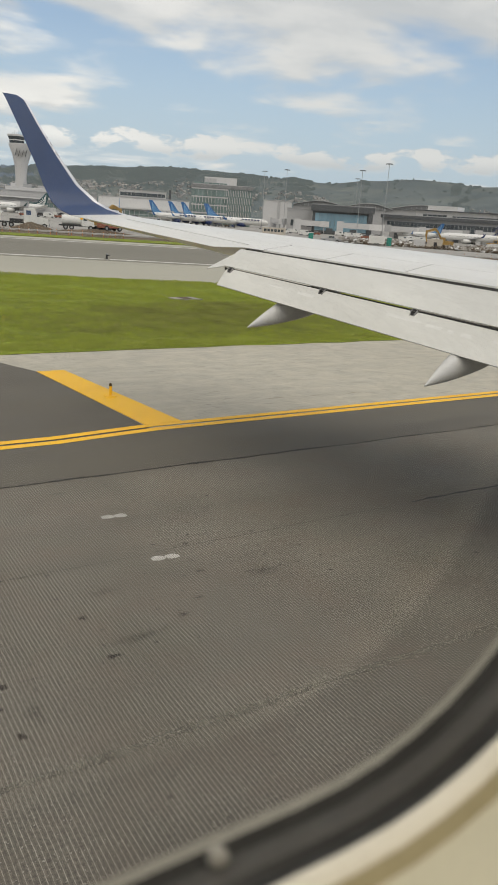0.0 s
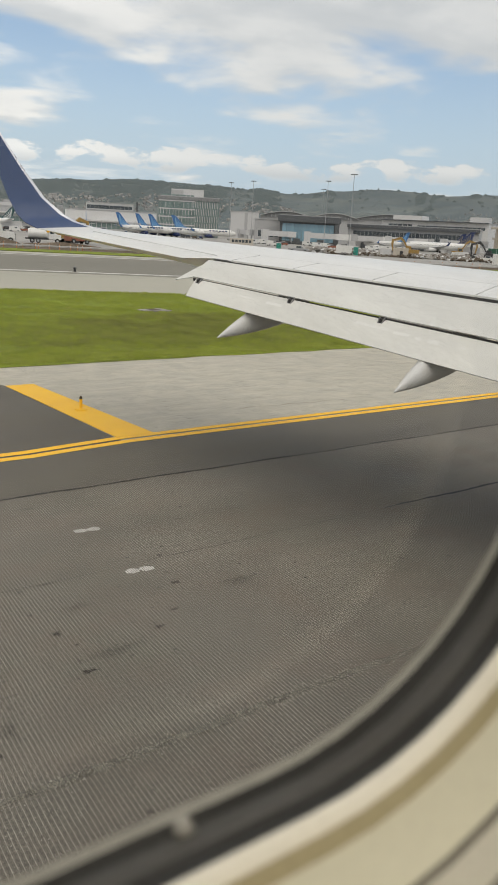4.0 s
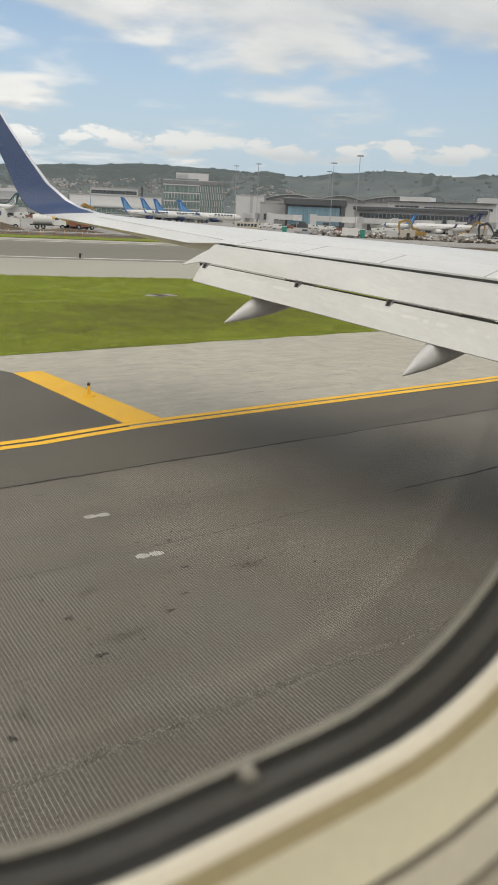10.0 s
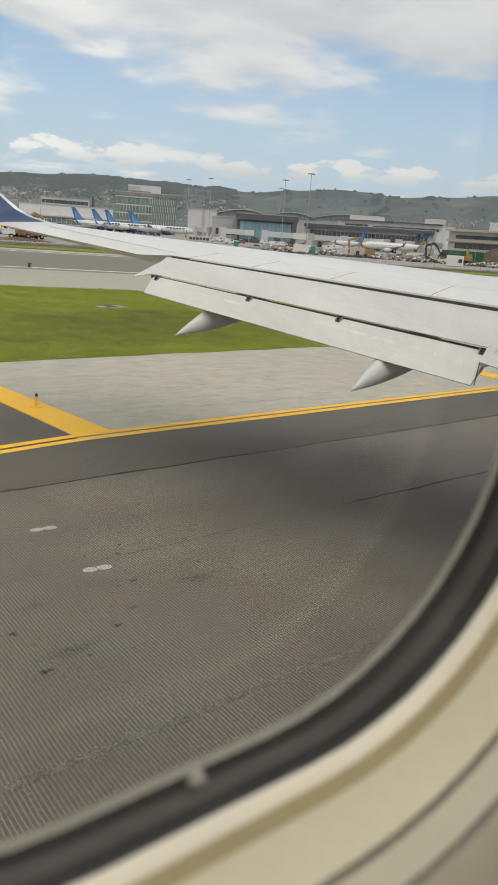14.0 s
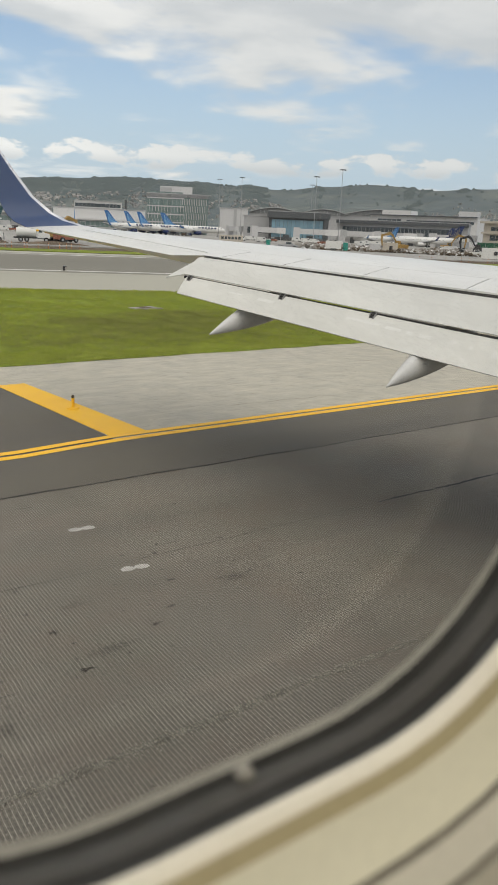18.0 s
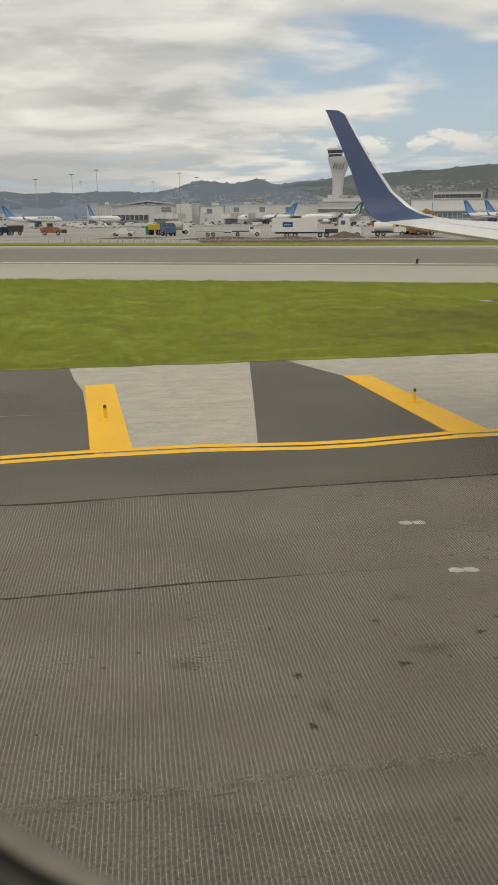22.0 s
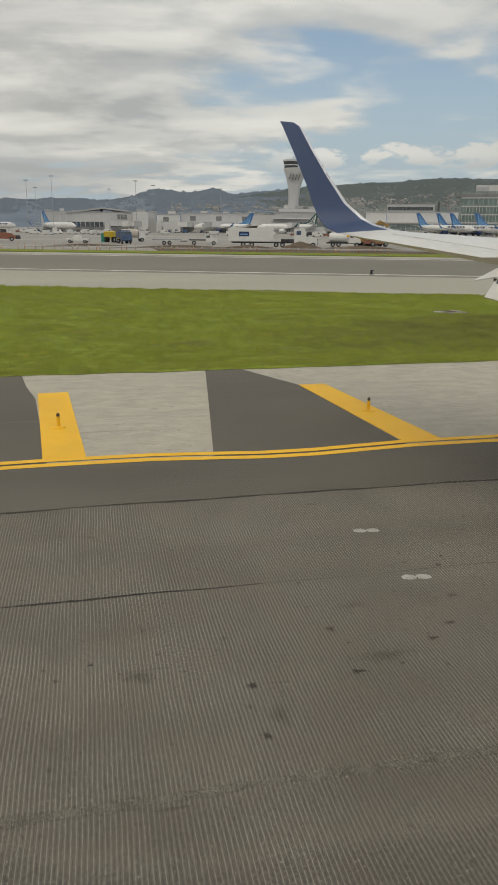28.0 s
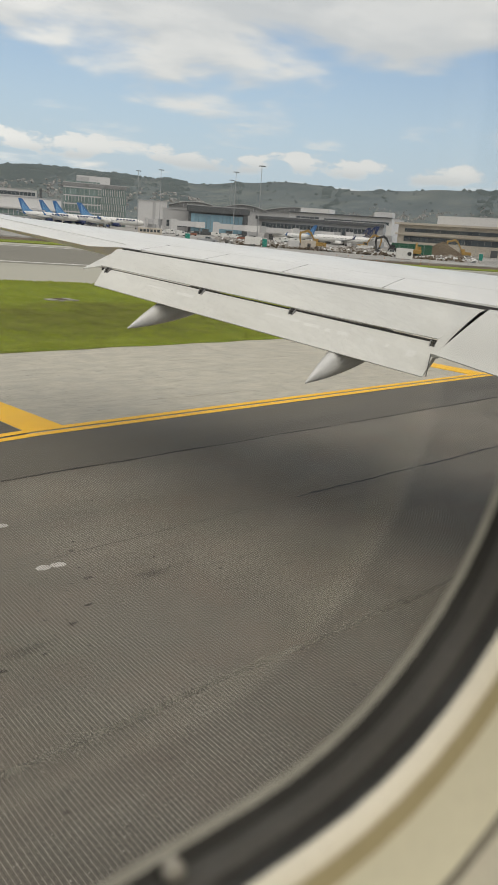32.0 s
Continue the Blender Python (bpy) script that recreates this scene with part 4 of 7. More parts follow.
# winglet
WL = [((5.41, 15.08, 3.85), (6.75, 15.20, 3.935)), ((5.26, 15.42, 3.895), (6.52, 15.50, 3.975)), ((5.08, 15.68, 4.0), (6.25, 15.72, 4.06)), ((4.96, 15.82, 4.16), (5.98, 15.84, 4.2)),
      ((4.84, 15.92, 4.45), (5.60, 15.94, 4.52)), ((4.71, 16.02, 4.86), (5.20, 16.03, 5.07)), ((4.45, 16.15, 5.5), (4.87, 16.16, 5.6)), ((4.20, 16.28, 6.08), (4.62, 16.28, 6.06)), ((4.16, 16.30, 6.15), (4.47, 16.30, 6.14))]


def winglet_loop(a, b, cut0, cut1, thick):
    a, b = Vector(a), Vector(b)
    out = Vector((0, 1, 0)) if a.z > 4.2 else Vector((0, 0.5, -1)).normalized()
    pts = []
    for u in (cut0, cut0 * 0.7 + cut1 * 0.3, cut0 * 0.3 + cut1 * 0.7, cut1):
        pts.append(a.lerp(b, u) - out * thick * 0.15 * math.sin(math.pi * u))
    for u in (cut1, cut0 * 0.4 + cut1 * 0.6, cut0):
        pts.append(a.lerp(b, u) + out * (thick * math.sin(math.pi * min(max(u, 0.04), 0.97)) + 0.004))
    return pts


bm = bmesh.new()
loft(bm, [winglet_loop(a, b, 0.0, 0.9, 0.05) for a, b in WL[1:]])
part("winglet_panel", bm, M["winglet"], jet, "dark blue winglet", True)
bm = bmesh.new()
loft(bm, [winglet_loop(a, b, 0.9, 1.0, 0.05) for a, b in WL])
part("winglet_edge", bm, M["polished"], jet, "pale leading edge of the winglet", True)
bm = bmesh.new()
loft(bm, [winglet_loop(a, b, 0.0, 0.93, 0.05) for a, b in WL[:2]])
part("wing_tip", bm, M["wing"], jet, "", True)
lamp = bmesh.new()
bmesh.ops.create_uvsphere(lamp, u_segments=10, v_segments=6, radius=0.022, matrix=Matrix.Translation((5.36, 15.1, 3.84)) @ Matrix.Diagonal((1.6, 1, 1, 1)))
part("tip_lamp", lamp, M["yellow"], jet, "small amber tip lamp", True)

# ---- the aircraft: cabin window ----
CX, CZ, HA, HB, RAD = 0.0945, 4.058, 0.1375, 0.204, 0.105


def ring_at(grow, y, aft=0.0, n=12):
    """A rounded rectangle round the window, grown outwards by so many metres, at a depth; aft: how far its aft side stands in over the opening."""
    a, b, r = HA + grow, HB + grow, RAD + grow
    pts = []
    for cx, cz, s in ((1, 1, 0), (-1, 1, 90), (-1, -1, 180), (1, -1, 270)):
        for k in range(n + 1):
            t = radians(s + 90 * k / n)
            x = CX + cx * (a - r) + r * math.cos(t)
            pts.append((x + aft * min(max((CX - x) / HA, 0), 1) ** 2.5, y, CZ + cz * (b - r) + r * math.sin(t)))
    return pts


def collar(name, profile, material, parent, label=""):
    b = bmesh.new()
    loft(b, [ring_at(*row) for row in profile], True, False)
    return part(name, b, material, parent, label, True)


win = thing("cabin_window", "cabin window with a dark rubber seal and cream plastic surround", "window")
collar("outer_retainer", [(-0.0002, 0.1425), (0.0010, 0.1422, -0.001), (0.0024, 0.1414, -0.003)], M["seal_light"], win, "pale grey window retainer")
collar("rubber_seal", [(0.0024, 0.1414, -0.003), (0.0026, 0.1385, -0.0025), (0.0022, 0.1362, -0.002)], M["seal"], win, "dark rubber seal")
collar("seal_bead", [(0.0022, 0.1362, -0.002), (0.0010, 0.1345, -0.001), (0.0003, 0.1315), (0.0003, 0.1285, 0.001)], M["seal_bead"], win, "grey rounded bead of the seal")
collar("inner_seal", [(0.0003, 0.1285, 0.001), (0.0008, 0.126, 0.002), (-0.0016, 0.1215, 0.004)], M["seal"], win, "dark inner seal")
collar("surround_lip", [(-0.0016, 0.1215, 0.004), (-0.0022, 0.1198, 0.004), (-0.0018, 0.1175, 0.004), (-0.0002, 0.1158, 0.004)], M["lip"], win, "pale rounded lip")
collar("surround_step", [(-0.0002, 0.1158, 0.004), (0.0030, 0.1122, 0.004)], M["tan"], win, "tan step of the surround")
collar("surround", [(0.0030, 0.1122, 0.004), (0.0090, 0.1075, 0.004), (0.0145, 0.101, 0.004)], M["cream"], win, "cream plastic window surround")
collar("shade_groove", [(0.0145, 0.101, 0.004), (0.0158, 0.1012, 0.004), (0.0163, 0.0992, 0.004)], M["groove"], win, "dark shade track")
collar("inner_surround", [(0.0163, 0.0992, 0.004), (0.0205, 0.0912, 0.004)], M["panel"], win)
collar("panel_groove", [(0.0205, 0.0912, 0.004), (0.0220, 0.0912, 0.004), (0.0226, 0.0892, 0.004)], M["groove"], win)
collar("wall_panel", [(0.0226, 0.0892, 0.004), (0.034, 0.084, 0.004), (0.10, 0.078, 0.004), (0.25, 0.065, 0.004), (0.42, 0.04, 0.004)], M["panel"], win, "cream cabin wall panel in a darker tone for shade")
spot = bmesh.new()
bmesh.ops.create_uvsphere(spot, u_segments=12, v_segments=8, radius=0.0028, matrix=Matrix.Translation((0.0978, 0.1362, 3.8536)))
part("retainer_clip", spot, M["clip"], win, "small pale clip in the seal", True)
bm = bmesh.new()
loft(bm, [ring_at(0.016, 0.146), ring_at(0.016, 0.148)])
pane = part("pane", bm, M["glass"], win, "clear outer pane")
pane.visible_shadow = False

# the hull outside, with the window cut out of it
hull_ = thing("aircraft_hull", "white airliner fuselage that carries the wing", "aircraft fuselage")
collar("skin_round_window", [(-0.0002, 0.1425), (0.01, 0.1440), (0.03, 0.151), (0.13, 0.149)], M["seal"], win, "outer skin round the window")
bm = bmesh.new()
HX, HR, HY, HZ = [-17.5, -12, -8, -5, -3, -1.5, -0.6, -0.13, 0.32, 0.8, 1.8, 4, 7, 10, 14, 18], 1.9, -1.745, 3.95
HT = [i * 7.5 for i in range(48)]
grid = [[bm.verts.new((x, HY + HR * math.cos(radians(a)) * (0.55 if x < -15 else 1), HZ + HR * math.sin(radians(a)) * (0.55 if x < -15 else 1))) for a in HT] for x in HX]
for i in range(len(HX) - 1):
    for j in range(len(HT)):
        zc = HZ + HR * math.sin(radians(HT[j] + 3.75))
        if HX[i] >= -0.14 and HX[i + 1] <= 0.33 and math.cos(radians(HT[j] + 3.75)) > 0 and 3.80 < zc < 4.34:
            continue
        k = (j + 1) % len(HT)
        bm.faces.new((grid[i][j], grid[i][k], grid[i + 1][k], grid[i + 1][j]))
bm.faces.new(grid[0])
bm.faces.new(grid[-1][::-1])
part("hull_skin", bm, M["wing"], hull_, "white painted hull skin", True)
for x0 in (-7.0, 9.5):
    for sy in (-1, 1):
        b = bmesh.new()
        tube(b, (x0, HY + sy * 2.4, 0.5), (x0, HY + sy * 1.2, 2.6), 0.14, seg=10)
        for dy in (-0.3, 0.3):
            tube(b, (x0, HY + sy * 2.4 + dy - 0.15, 0.55), (x0, HY + sy * 2.4 + dy + 0.15, 0.55), 0.55, seg=18)
        part("landing_gear", b, M["gap"], hull_, "dark wheel pair on a strut")

# the rest of the cabin closes round the camera
bm = bmesh.new()
for x, y, z, sx, sy, sz in ((0.1, -1.5, 4.1, 6, 0.05, 2.2), (0.1, -0.8, 3.0, 6, 1.4, 0.05), (0.1, -0.85, 5.2, 6, 1.3, 0.05), (-2.9, -0.8, 4.1, 0.05, 1.4, 2.2), (3.1, -0.8, 4.1, 0.05, 1.4, 2.2)):
    box(bm, x, y, z, sx, sy, sz)
for x, sx, z, sz in ((-1.8, 2.3, 4.05, 0.9), (1.98, 2.3, 4.05, 0.9)):
    box(bm, x, 0.06, z, sx, 0.03, sz)
for z0, y0, z1, y1 in ((3.6, 0.05, 3.0, -0.2), (4.5, 0.045, 5.2, -0.42)):
    box(bm, 0.1, (y0 + y1) / 2, (z0 + z1) / 2, 6, 0.03, math.hypot(y1 - y0, z1 - z0) + 0.02, 0, math.degrees(math.atan2(-(y1 - y0), z1 - z0)))
flat("cabin_shell", bm, M["cabin"], "plain pale cabin walls, floor and ceiling")
# unseen lamp added above the window to brighten its surround
cabin_fill = new("cabin_fill_light", bpy.data.lights.new("cabin_fill_light", "AREA"))
cabin_fill.data.shape, cabin_fill.data.size, cabin_fill.data.size_y, cabin_fill.data.energy, cabin_fill.data.color = "RECTANGLE", 2.0, 0.16, 11.0, (1.0, 0.94, 0.82)
cabin_fill.matrix_world = look((0.1, -0.5, 5.08), (0.1, -0.38, 3.0))

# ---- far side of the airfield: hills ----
# hill and tree colours are greyed and blued to stand for haze
M["hill"] = mat("wooded_hillside_hazed", (0.142, 0.168, 0.176), 0.95, spec=0.05, scale=0.006, fine=0.045, vary=0.13, second=(0.178, 0.198, 0.188), bump=0.7, bump_scale=0.02)
# the farthest ridge is paler and bluer: distance haze painted as its colour
M["hill_far_hazed"] = mat("haze_tinted_far_hillside", (0.40, 0.475, 0.55), 0.95, spec=0.05, scale=0.003, fine=0.02, vary=0.12, second=(0.36, 0.43, 0.50))
M["tree"] = mat("hazed_trees", (0.130, 0.156, 0.160), 0.95, spec=0.05, scale=0.012, fine=0.09, vary=0.16)
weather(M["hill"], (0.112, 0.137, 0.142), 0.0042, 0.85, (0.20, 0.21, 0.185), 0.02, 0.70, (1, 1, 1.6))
M["house"] = mat("pale_house_walls", (0.31, 0.30, 0.285), 0.8, scale=0.02, fine=0.05, vary=0.3, second=(0.22, 0.222, 0.22))
RIDGE = ((-60, 1.0), (-30, 1.1), (-22, 1.18), (-16, 1.32), (-12.5, 1.58), (-9.3, 1.77), (-6.6, 1.63), (-2.5, 1.75), (2, 1.78), (5.3, 2.49), (7.5, 2.27), (9.6, 2.58), (10.8, 2.2),
         (13.5, 2.45), (17, 2.8), (22, 3.06), (26, 3.32), (31, 3.2), (34.4, 3.16), (37.3, 3.02), (40.6, 3.38), (44, 3.63), (46, 3.56), (48, 3.35), (52, 3.55), (55, 3.8), (58.7, 3.9), (70, 3.6), (95, 2.6))


def ridge(az):
    for (a, e), (b, f) in zip(RIDGE, RIDGE[1:]):
        if a <= az <= b:
            t = (az - a) / (b - a)
            t = t * t * (3 - 2 * t)
            return e + (f - e) * t
    return 1.6


R_RIDGE = 3400.0


def hill_height(az, u):
    """Height of the land at a bearing, u from the foot (0) to the ridge (1)."""
    top = 4 + R_RIDGE * math.tan(radians(ridge(az)))
    n = noise.noise((az * 0.35, u * 3.0, 1.7)) * 0.10 + noise.noise((az * 1.1, u * 7.0, 4.2)) * 0.045
    shape = u ** 1.25
    return max(top * shape + top * n * math.sin(math.pi * min(u, 1)) , 0.0) - 3 * (1 - u)


def hill_point(az, u):
    r = 1500 + (R_RIDGE - 1500) * u
    x, y, _ = polar(az, r)
    return (x, y, hill_height(az, u))


bm = bmesh.new()
azs = [-60 + 0.5 * i for i in range(311)]
us = [i / 22 for i in range(23)] + [1.12]
rows_ = []
for u in us:
    rows_.append([bm.verts.new(hill_point(a, u) if u <= 1 else (*polar(a, R_RIDGE * 1.1)[:2], hill_height(a, 1) * 0.8)) for a in azs])
for p, q in zip(rows_, rows_[1:]):
    for i in range(len(azs) - 1):
        bm.faces.new((p[i], p[i + 1], q[i + 1], q[i]))
# bluer copy for the left slopes; thicker haze is put into the colour
M["hill_hazed"] = mat("haze_tinted_hillside", (0.19, 0.232, 0.288), 0.95, spec=0.05, scale=0.006, fine=0.045, vary=0.12, second=(0.172, 0.212, 0.265), bump=0.3, bump_scale=0.02)
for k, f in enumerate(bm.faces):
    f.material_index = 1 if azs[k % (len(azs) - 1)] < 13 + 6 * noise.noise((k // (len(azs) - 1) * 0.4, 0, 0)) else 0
flat("hills", bm, [M["hill"], M["hill_hazed"]], "long wooded hills behind the airport, tinted grey-blue for haze", "hills", "stuff", smooth=True)
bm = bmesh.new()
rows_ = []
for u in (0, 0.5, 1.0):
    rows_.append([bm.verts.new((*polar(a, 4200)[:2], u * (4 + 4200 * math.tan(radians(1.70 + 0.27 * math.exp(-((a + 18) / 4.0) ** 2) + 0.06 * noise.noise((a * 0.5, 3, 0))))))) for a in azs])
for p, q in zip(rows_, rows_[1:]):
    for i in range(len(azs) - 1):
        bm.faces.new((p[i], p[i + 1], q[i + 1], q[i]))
flat("far_hills", bm, M["hill_far_hazed"], "far hills in a pale blue haze tint", "hills", "stuff", smooth=True)


def clumps(name, spots, material, label, squash=0.9):
    """Many small uneven crowns as one mesh."""
    verts, faces = [], []
    ico = [(0, 0, 0.9)] + [(0.72 * math.cos(k * 1.257), 0.72 * math.sin(k * 1.257), 0.5) for k in range(5)] + [(math.cos(k * 1.257), math.sin(k * 1.257), -0.6) for k in range(5)]
    tri = [(0, 1 + k, 1 + (k + 1) % 5) for k in range(5)] + [(1 + k, 6 + k, 6 + (k + 1) % 5, 1 + (k + 1) % 5) for k in range(5)]
    for x, y, z, s in spots:
        i = len(verts)
        a = rng.uniform(0, 6.28)
        c, sn = math.cos(a), math.sin(a)
        for px, py, pz in ico:
            k = s * rng.uniform(0.7, 1.25)
            verts.append((x + k * (px * c - py * sn), y + k * (px * sn + py * c), z + k * squash * pz))
        faces += [tuple(i + j for j in t) for t in tri]
    me = bpy.data.meshes.new(name)
    me.from_pydata(verts, [], faces)
    me.materials.append(material)
    me.polygons.foreach_set("use_smooth", [True] * len(faces))
    me.normals_split_custom_set_from_vertices([(0.0, -0.5, 0.87)] * len(verts))
    return tagged(new(name, me), label, "trees", "", "stuff")


spots = []
for _ in range(34000):
    az = rng.uniform(-25, 66)
    wood = noise.noise((az * 0.4, 0.3, 8))
    u = 1 - abs(rng.gauss(0, 0.03)) if rng.random() < 0.35 else rng.uniform(0.42, 1)
    if u < 0 or (wood + 0.6 * noise.noise((az * 1.3, u * 9, 2)) < (-0.24 if az < 36 else 0.22) and rng.random() < (0.9 if az < 36 else 0.985)):
        continue
    x, y, z = hill_point(az, u)
    big = 1.0 + 0.9 * max(noise.noise((az * 2.3, 1, 5)), 0)
    spots.append((x, y, z + 1.5, rng.uniform(2.6, 7.2) * (0.5 + 0.6 * u) * big * (1.3 if u > 0.95 and wood > -0.2 and az < 36 else 1)))
# left trees carry the same haze tint in their colour
M["tree_hazed"] = mat("haze_tinted_trees", (0.168, 0.208, 0.257), 0.95, spec=0.05, scale=0.012, fine=0.09, vary=0.12)
clumps("hill_woods", [p for p in spots if math.degrees(math.atan2(p[0], p[1])) > 14 + 5 * noise.noise((p[0] * 0.004, p[1] * 0.004, 0))], M["tree"], "woods along the ridge and slopes in a grey-blue haze tint")
clumps("far_woods", [p for p in spots if math.degrees(math.atan2(p[0], p[1])) <= 14 + 5 * noise.noise((p[0] * 0.004, p[1] * 0.004, 0))], M["tree_hazed"], "woods on the left slopes in a bluer haze tint")
verts, faces = [], []
for _ in range(1300):
    az = rng.choice((rng.uniform(16, 38), rng.uniform(16, 38), rng.uniform(6, 16), rng.uniform(47, 60)))
    u = rng.gauss(0.47, 0.07) if az < 40 else rng.gauss(0.42, 0.06)
    if noise.noise((az * 0.8, u * 6, 5)) < -0.1 or not 0.2 < u < 0.85:
        continue
    x, y, z = hill_point(az, u)
    k_ = 1.0 if az < 40 else 0.55
    w, d, h = k_ * rng.uniform(5, 10), k_ * rng.uniform(4, 8), k_ * rng.uniform(3, 5.5)
    i = len(verts)
    verts += [(x + sx * w / 2, y + sy * d / 2, z + zz) for zz in (-2, h) for sx, sy in ((-1, -1), (1, -1), (1, 1), (-1, 1))] + [(x - w / 2, y, z + h + 2), (x + w / 2, y, z + h + 2)]
    faces += [tuple(i + k for k in f) for f in ((0, 1, 5, 4), (1, 2, 6, 5), (2, 3, 7, 6), (3, 0, 4, 7), (4, 5, 9, 8), (7, 6, 9, 8), (4, 7, 8), (5, 6, 9))]
me = bpy.data.meshes.new("hill_houses")
me.from_pydata(verts, [], faces)
me.materials.append(M["house"])
tagged(new("hill_houses", me), "rows of small pale houses on the hillside", "houses", "", "stuff")

# ---- terminal buildings ----
# grey, pale, white and dark cladding lifted and cooled slightly to carry haze
M["bld_grey"] = mat("grey_cladding", (0.40, 0.403, 0.41), 0.7, world_space=False, scale=0.08, fine=1.2, vary=0.06)
M["bld_light"] = mat("pale_cladding", (0.545, 0.545, 0.55), 0.7, world_space=False, scale=0.08, fine=1.2, vary=0.05)
M["bld_white"] = mat("white_cladding", (0.64, 0.638, 0.635), 0.7, world_space=False, scale=0.08, fine=1.2, vary=0.05)
M["bld_beige"] = mat("beige_concrete", (0.50, 0.455, 0.39), 0.8, world_space=False, scale=0.1, fine=1.0, vary=0.06)
M["bld_dark"] = mat("dark_cladding", (0.088, 0.096, 0.104), 0.6, world_space=False, scale=0.1, fine=1.0, vary=0.1)
M["win_dark"] = mat("dark_window_glass", (0.06, 0.075, 0.085), 0.15, spec=0.7, world_space=False, scale=0.3, vary=0.2, random=0.25)
M["win_green"] = mat("green_window_glass", (0.165, 0.232, 0.222), 0.12, spec=0.8, world_space=False, scale=0.3, vary=0.15, random=0.2)
M["win_blue"] = mat("blue_curtain_glass", (0.20, 0.34, 0.42), 0.12, spec=0.8, world_space=False, scale=0.3, vary=0.15, random=0.15)
M["hall_glass"] = mat("grey_hall_glazing", (0.20, 0.205, 0.21), 0.3, world_space=False, scale=0.1, fine=1.5, vary=0.1)
M["mullion"] = mat("metal_mullions", (0.45, 0.46, 0.46), 0.5, metal=0.3, scale=0.5, vary=0.08)
M["steel"] = mat("galvanised_steel", (0.38, 0.39, 0.40), 0.45, metal=0.6, scale=1.0, vary=0.1)


def block(name, az0, az1, r, z0, z1, depth, material, label, category="building", skew=0.0):
    """A long building facing the airfield between two bearings; skew turns its right end nearer."""
    p, q = Vector(polar(az0, r)), Vector(polar(az1, r - skew))
    d = q - p
    ln, ang = d.length, math.degrees(math.atan2(d.y, d.x))
    ob = thing(name, label, category, (p.x, p.y, 0), ang)
    b = bmesh.new()
    box(b, ln / 2, depth / 2, (z0 + z1) / 2, ln, depth, z1 - z0)
    part("wall", b, material, ob)
    b = bmesh.new()
    box(b, ln / 2, depth / 2, z1 + 0.2, ln + 0.8, depth + 0.8, 0.4)
    part("roof", b, M["bld_grey"], ob)
    if ln > 30 and z0 == 0 and material is not M["win_green"]:
        rib = mesh_of(box(bmesh.new(), 0, 0, 0, 0.14, 0.16, z1 - 0.6), M["bld_grey"], "panel_joint")
        door = mesh_of(box(bmesh.new(), 0, 0, 0, 3.6, 0.24, 3.2), M["bld_dark"], "dock_door")
        pick = random.Random(int(az0 * 10) + 700)
        for k in range(1, int(ln / 6.5)):
            o = new("panel_joint", rib)
            o.parent, o.matrix_local = ob, Matrix.Translation((k * 6.5, -0.02, z1 / 2 - 0.2))
            if pick.random() < 0.45:
                o = new("dock_door", door)
                o.parent, o.matrix_local = ob, Matrix.Translation((k * 6.5 - 3.2, -0.02, 1.62))
    return ob, ln


def windows(ob, x0, x1, z0, z1, n, rows_n, material, gap=0.25, frame_m=None, y=-0.05):
    """Rows of panes set into a front, each pane a part of its own."""
    w, h = (x1 - x0) / n, (z1 - z0) / rows_n
    b = bmesh.new()
    box(b, 0, 0, 0, w * (1 - gap), 0.12, h * (1 - gap * 0.9))
    me = mesh_of(b, material, "pane")
    for i in range(n):
        for j in range(rows_n):
            o = new("window_pane", me)
            o.parent = ob
            o.matrix_local = Matrix.Translation((x0 + (i + 0.5) * w, y, z0 + (j + 0.5) * h))


def slabpart(ob, name, x, y, z, sx, sy, sz, material, label="", bevel=0.0):
    b = bmesh.new()
    box(b, x, y, z, sx, sy, sz, bevel=bevel)
    return part(name, b, material, ob, label)


# concourse past the left planes, with stepped walls and a peaked roof
ob, ln = block("concourse", -3.1, 5.1, 520, 0, 12.6, 40, M["bld_light"], "pale grey airport concourse with a peaked metal roof", "terminal")
b = bmesh.new()
loft(b, [[(16, -1, 11.6), (16, -1, 12.4), (16, 30, 12.4), (16, 30, 11.6)], [(40, -1, 14.6), (40, -1, 15.6), (40, 30, 15.6), (40, 30, 14.6)], [(58, -1, 12.6), (58, -1, 13.4), (58, 30, 13.4), (58, 30, 12.6)]])
part("peaked_roof", b, M["bld_grey"], ob, "grey peaked metal roof")
windows(ob, 16, 58, 2.0, 6.6, 14, 1, M["win_dark"], 0.12)
windows(ob, 49, 55.5, 8.0, 11.3, 3, 2, M["hall_glass"], 0.1)
slabpart(ob, "base_band", ln / 2 - 6, -0.3, 1.6, ln - 14, 0.5, 3.2, M["hall_glass"])
slabpart(ob, "stair_block", 64, -3, 6.5, 10, 6, 13, M["bld_white"])
for x in (8, 12, 16):
    slabpart(ob, "wall_rib", x, -0.4, 6, 0.5, 0.8, 12, M["bld_white"])
ob, ln = block("concourse", 5.2, 6.9, 515, 0, 11.5, 30, M["bld_white"], "white boxy concourse wing with a dark square window", "terminal")
windows(ob, 4, 8, 6.8, 10, 1, 1, M["hall_glass"], 0.08)
slabpart(ob, "roof_box", 10, 8, 12.6, 5, 6, 2.2, M["bld_light"])
ob, ln = block("concourse", 7.0, 13.9, 535, 0, 12.6, 40, M["bld_light"], "long pale concourse with square windows and roof boxes", "terminal")
for x in (6, 24, 42):
    windows(ob, x, x + 4.2, 7.6, 11, 1, 1, M["hall_glass"], 0.08)
slabpart(ob, "base_band", ln / 2, -0.3, 2.5, ln, 0.5, 3.4, M["hall_glass"])
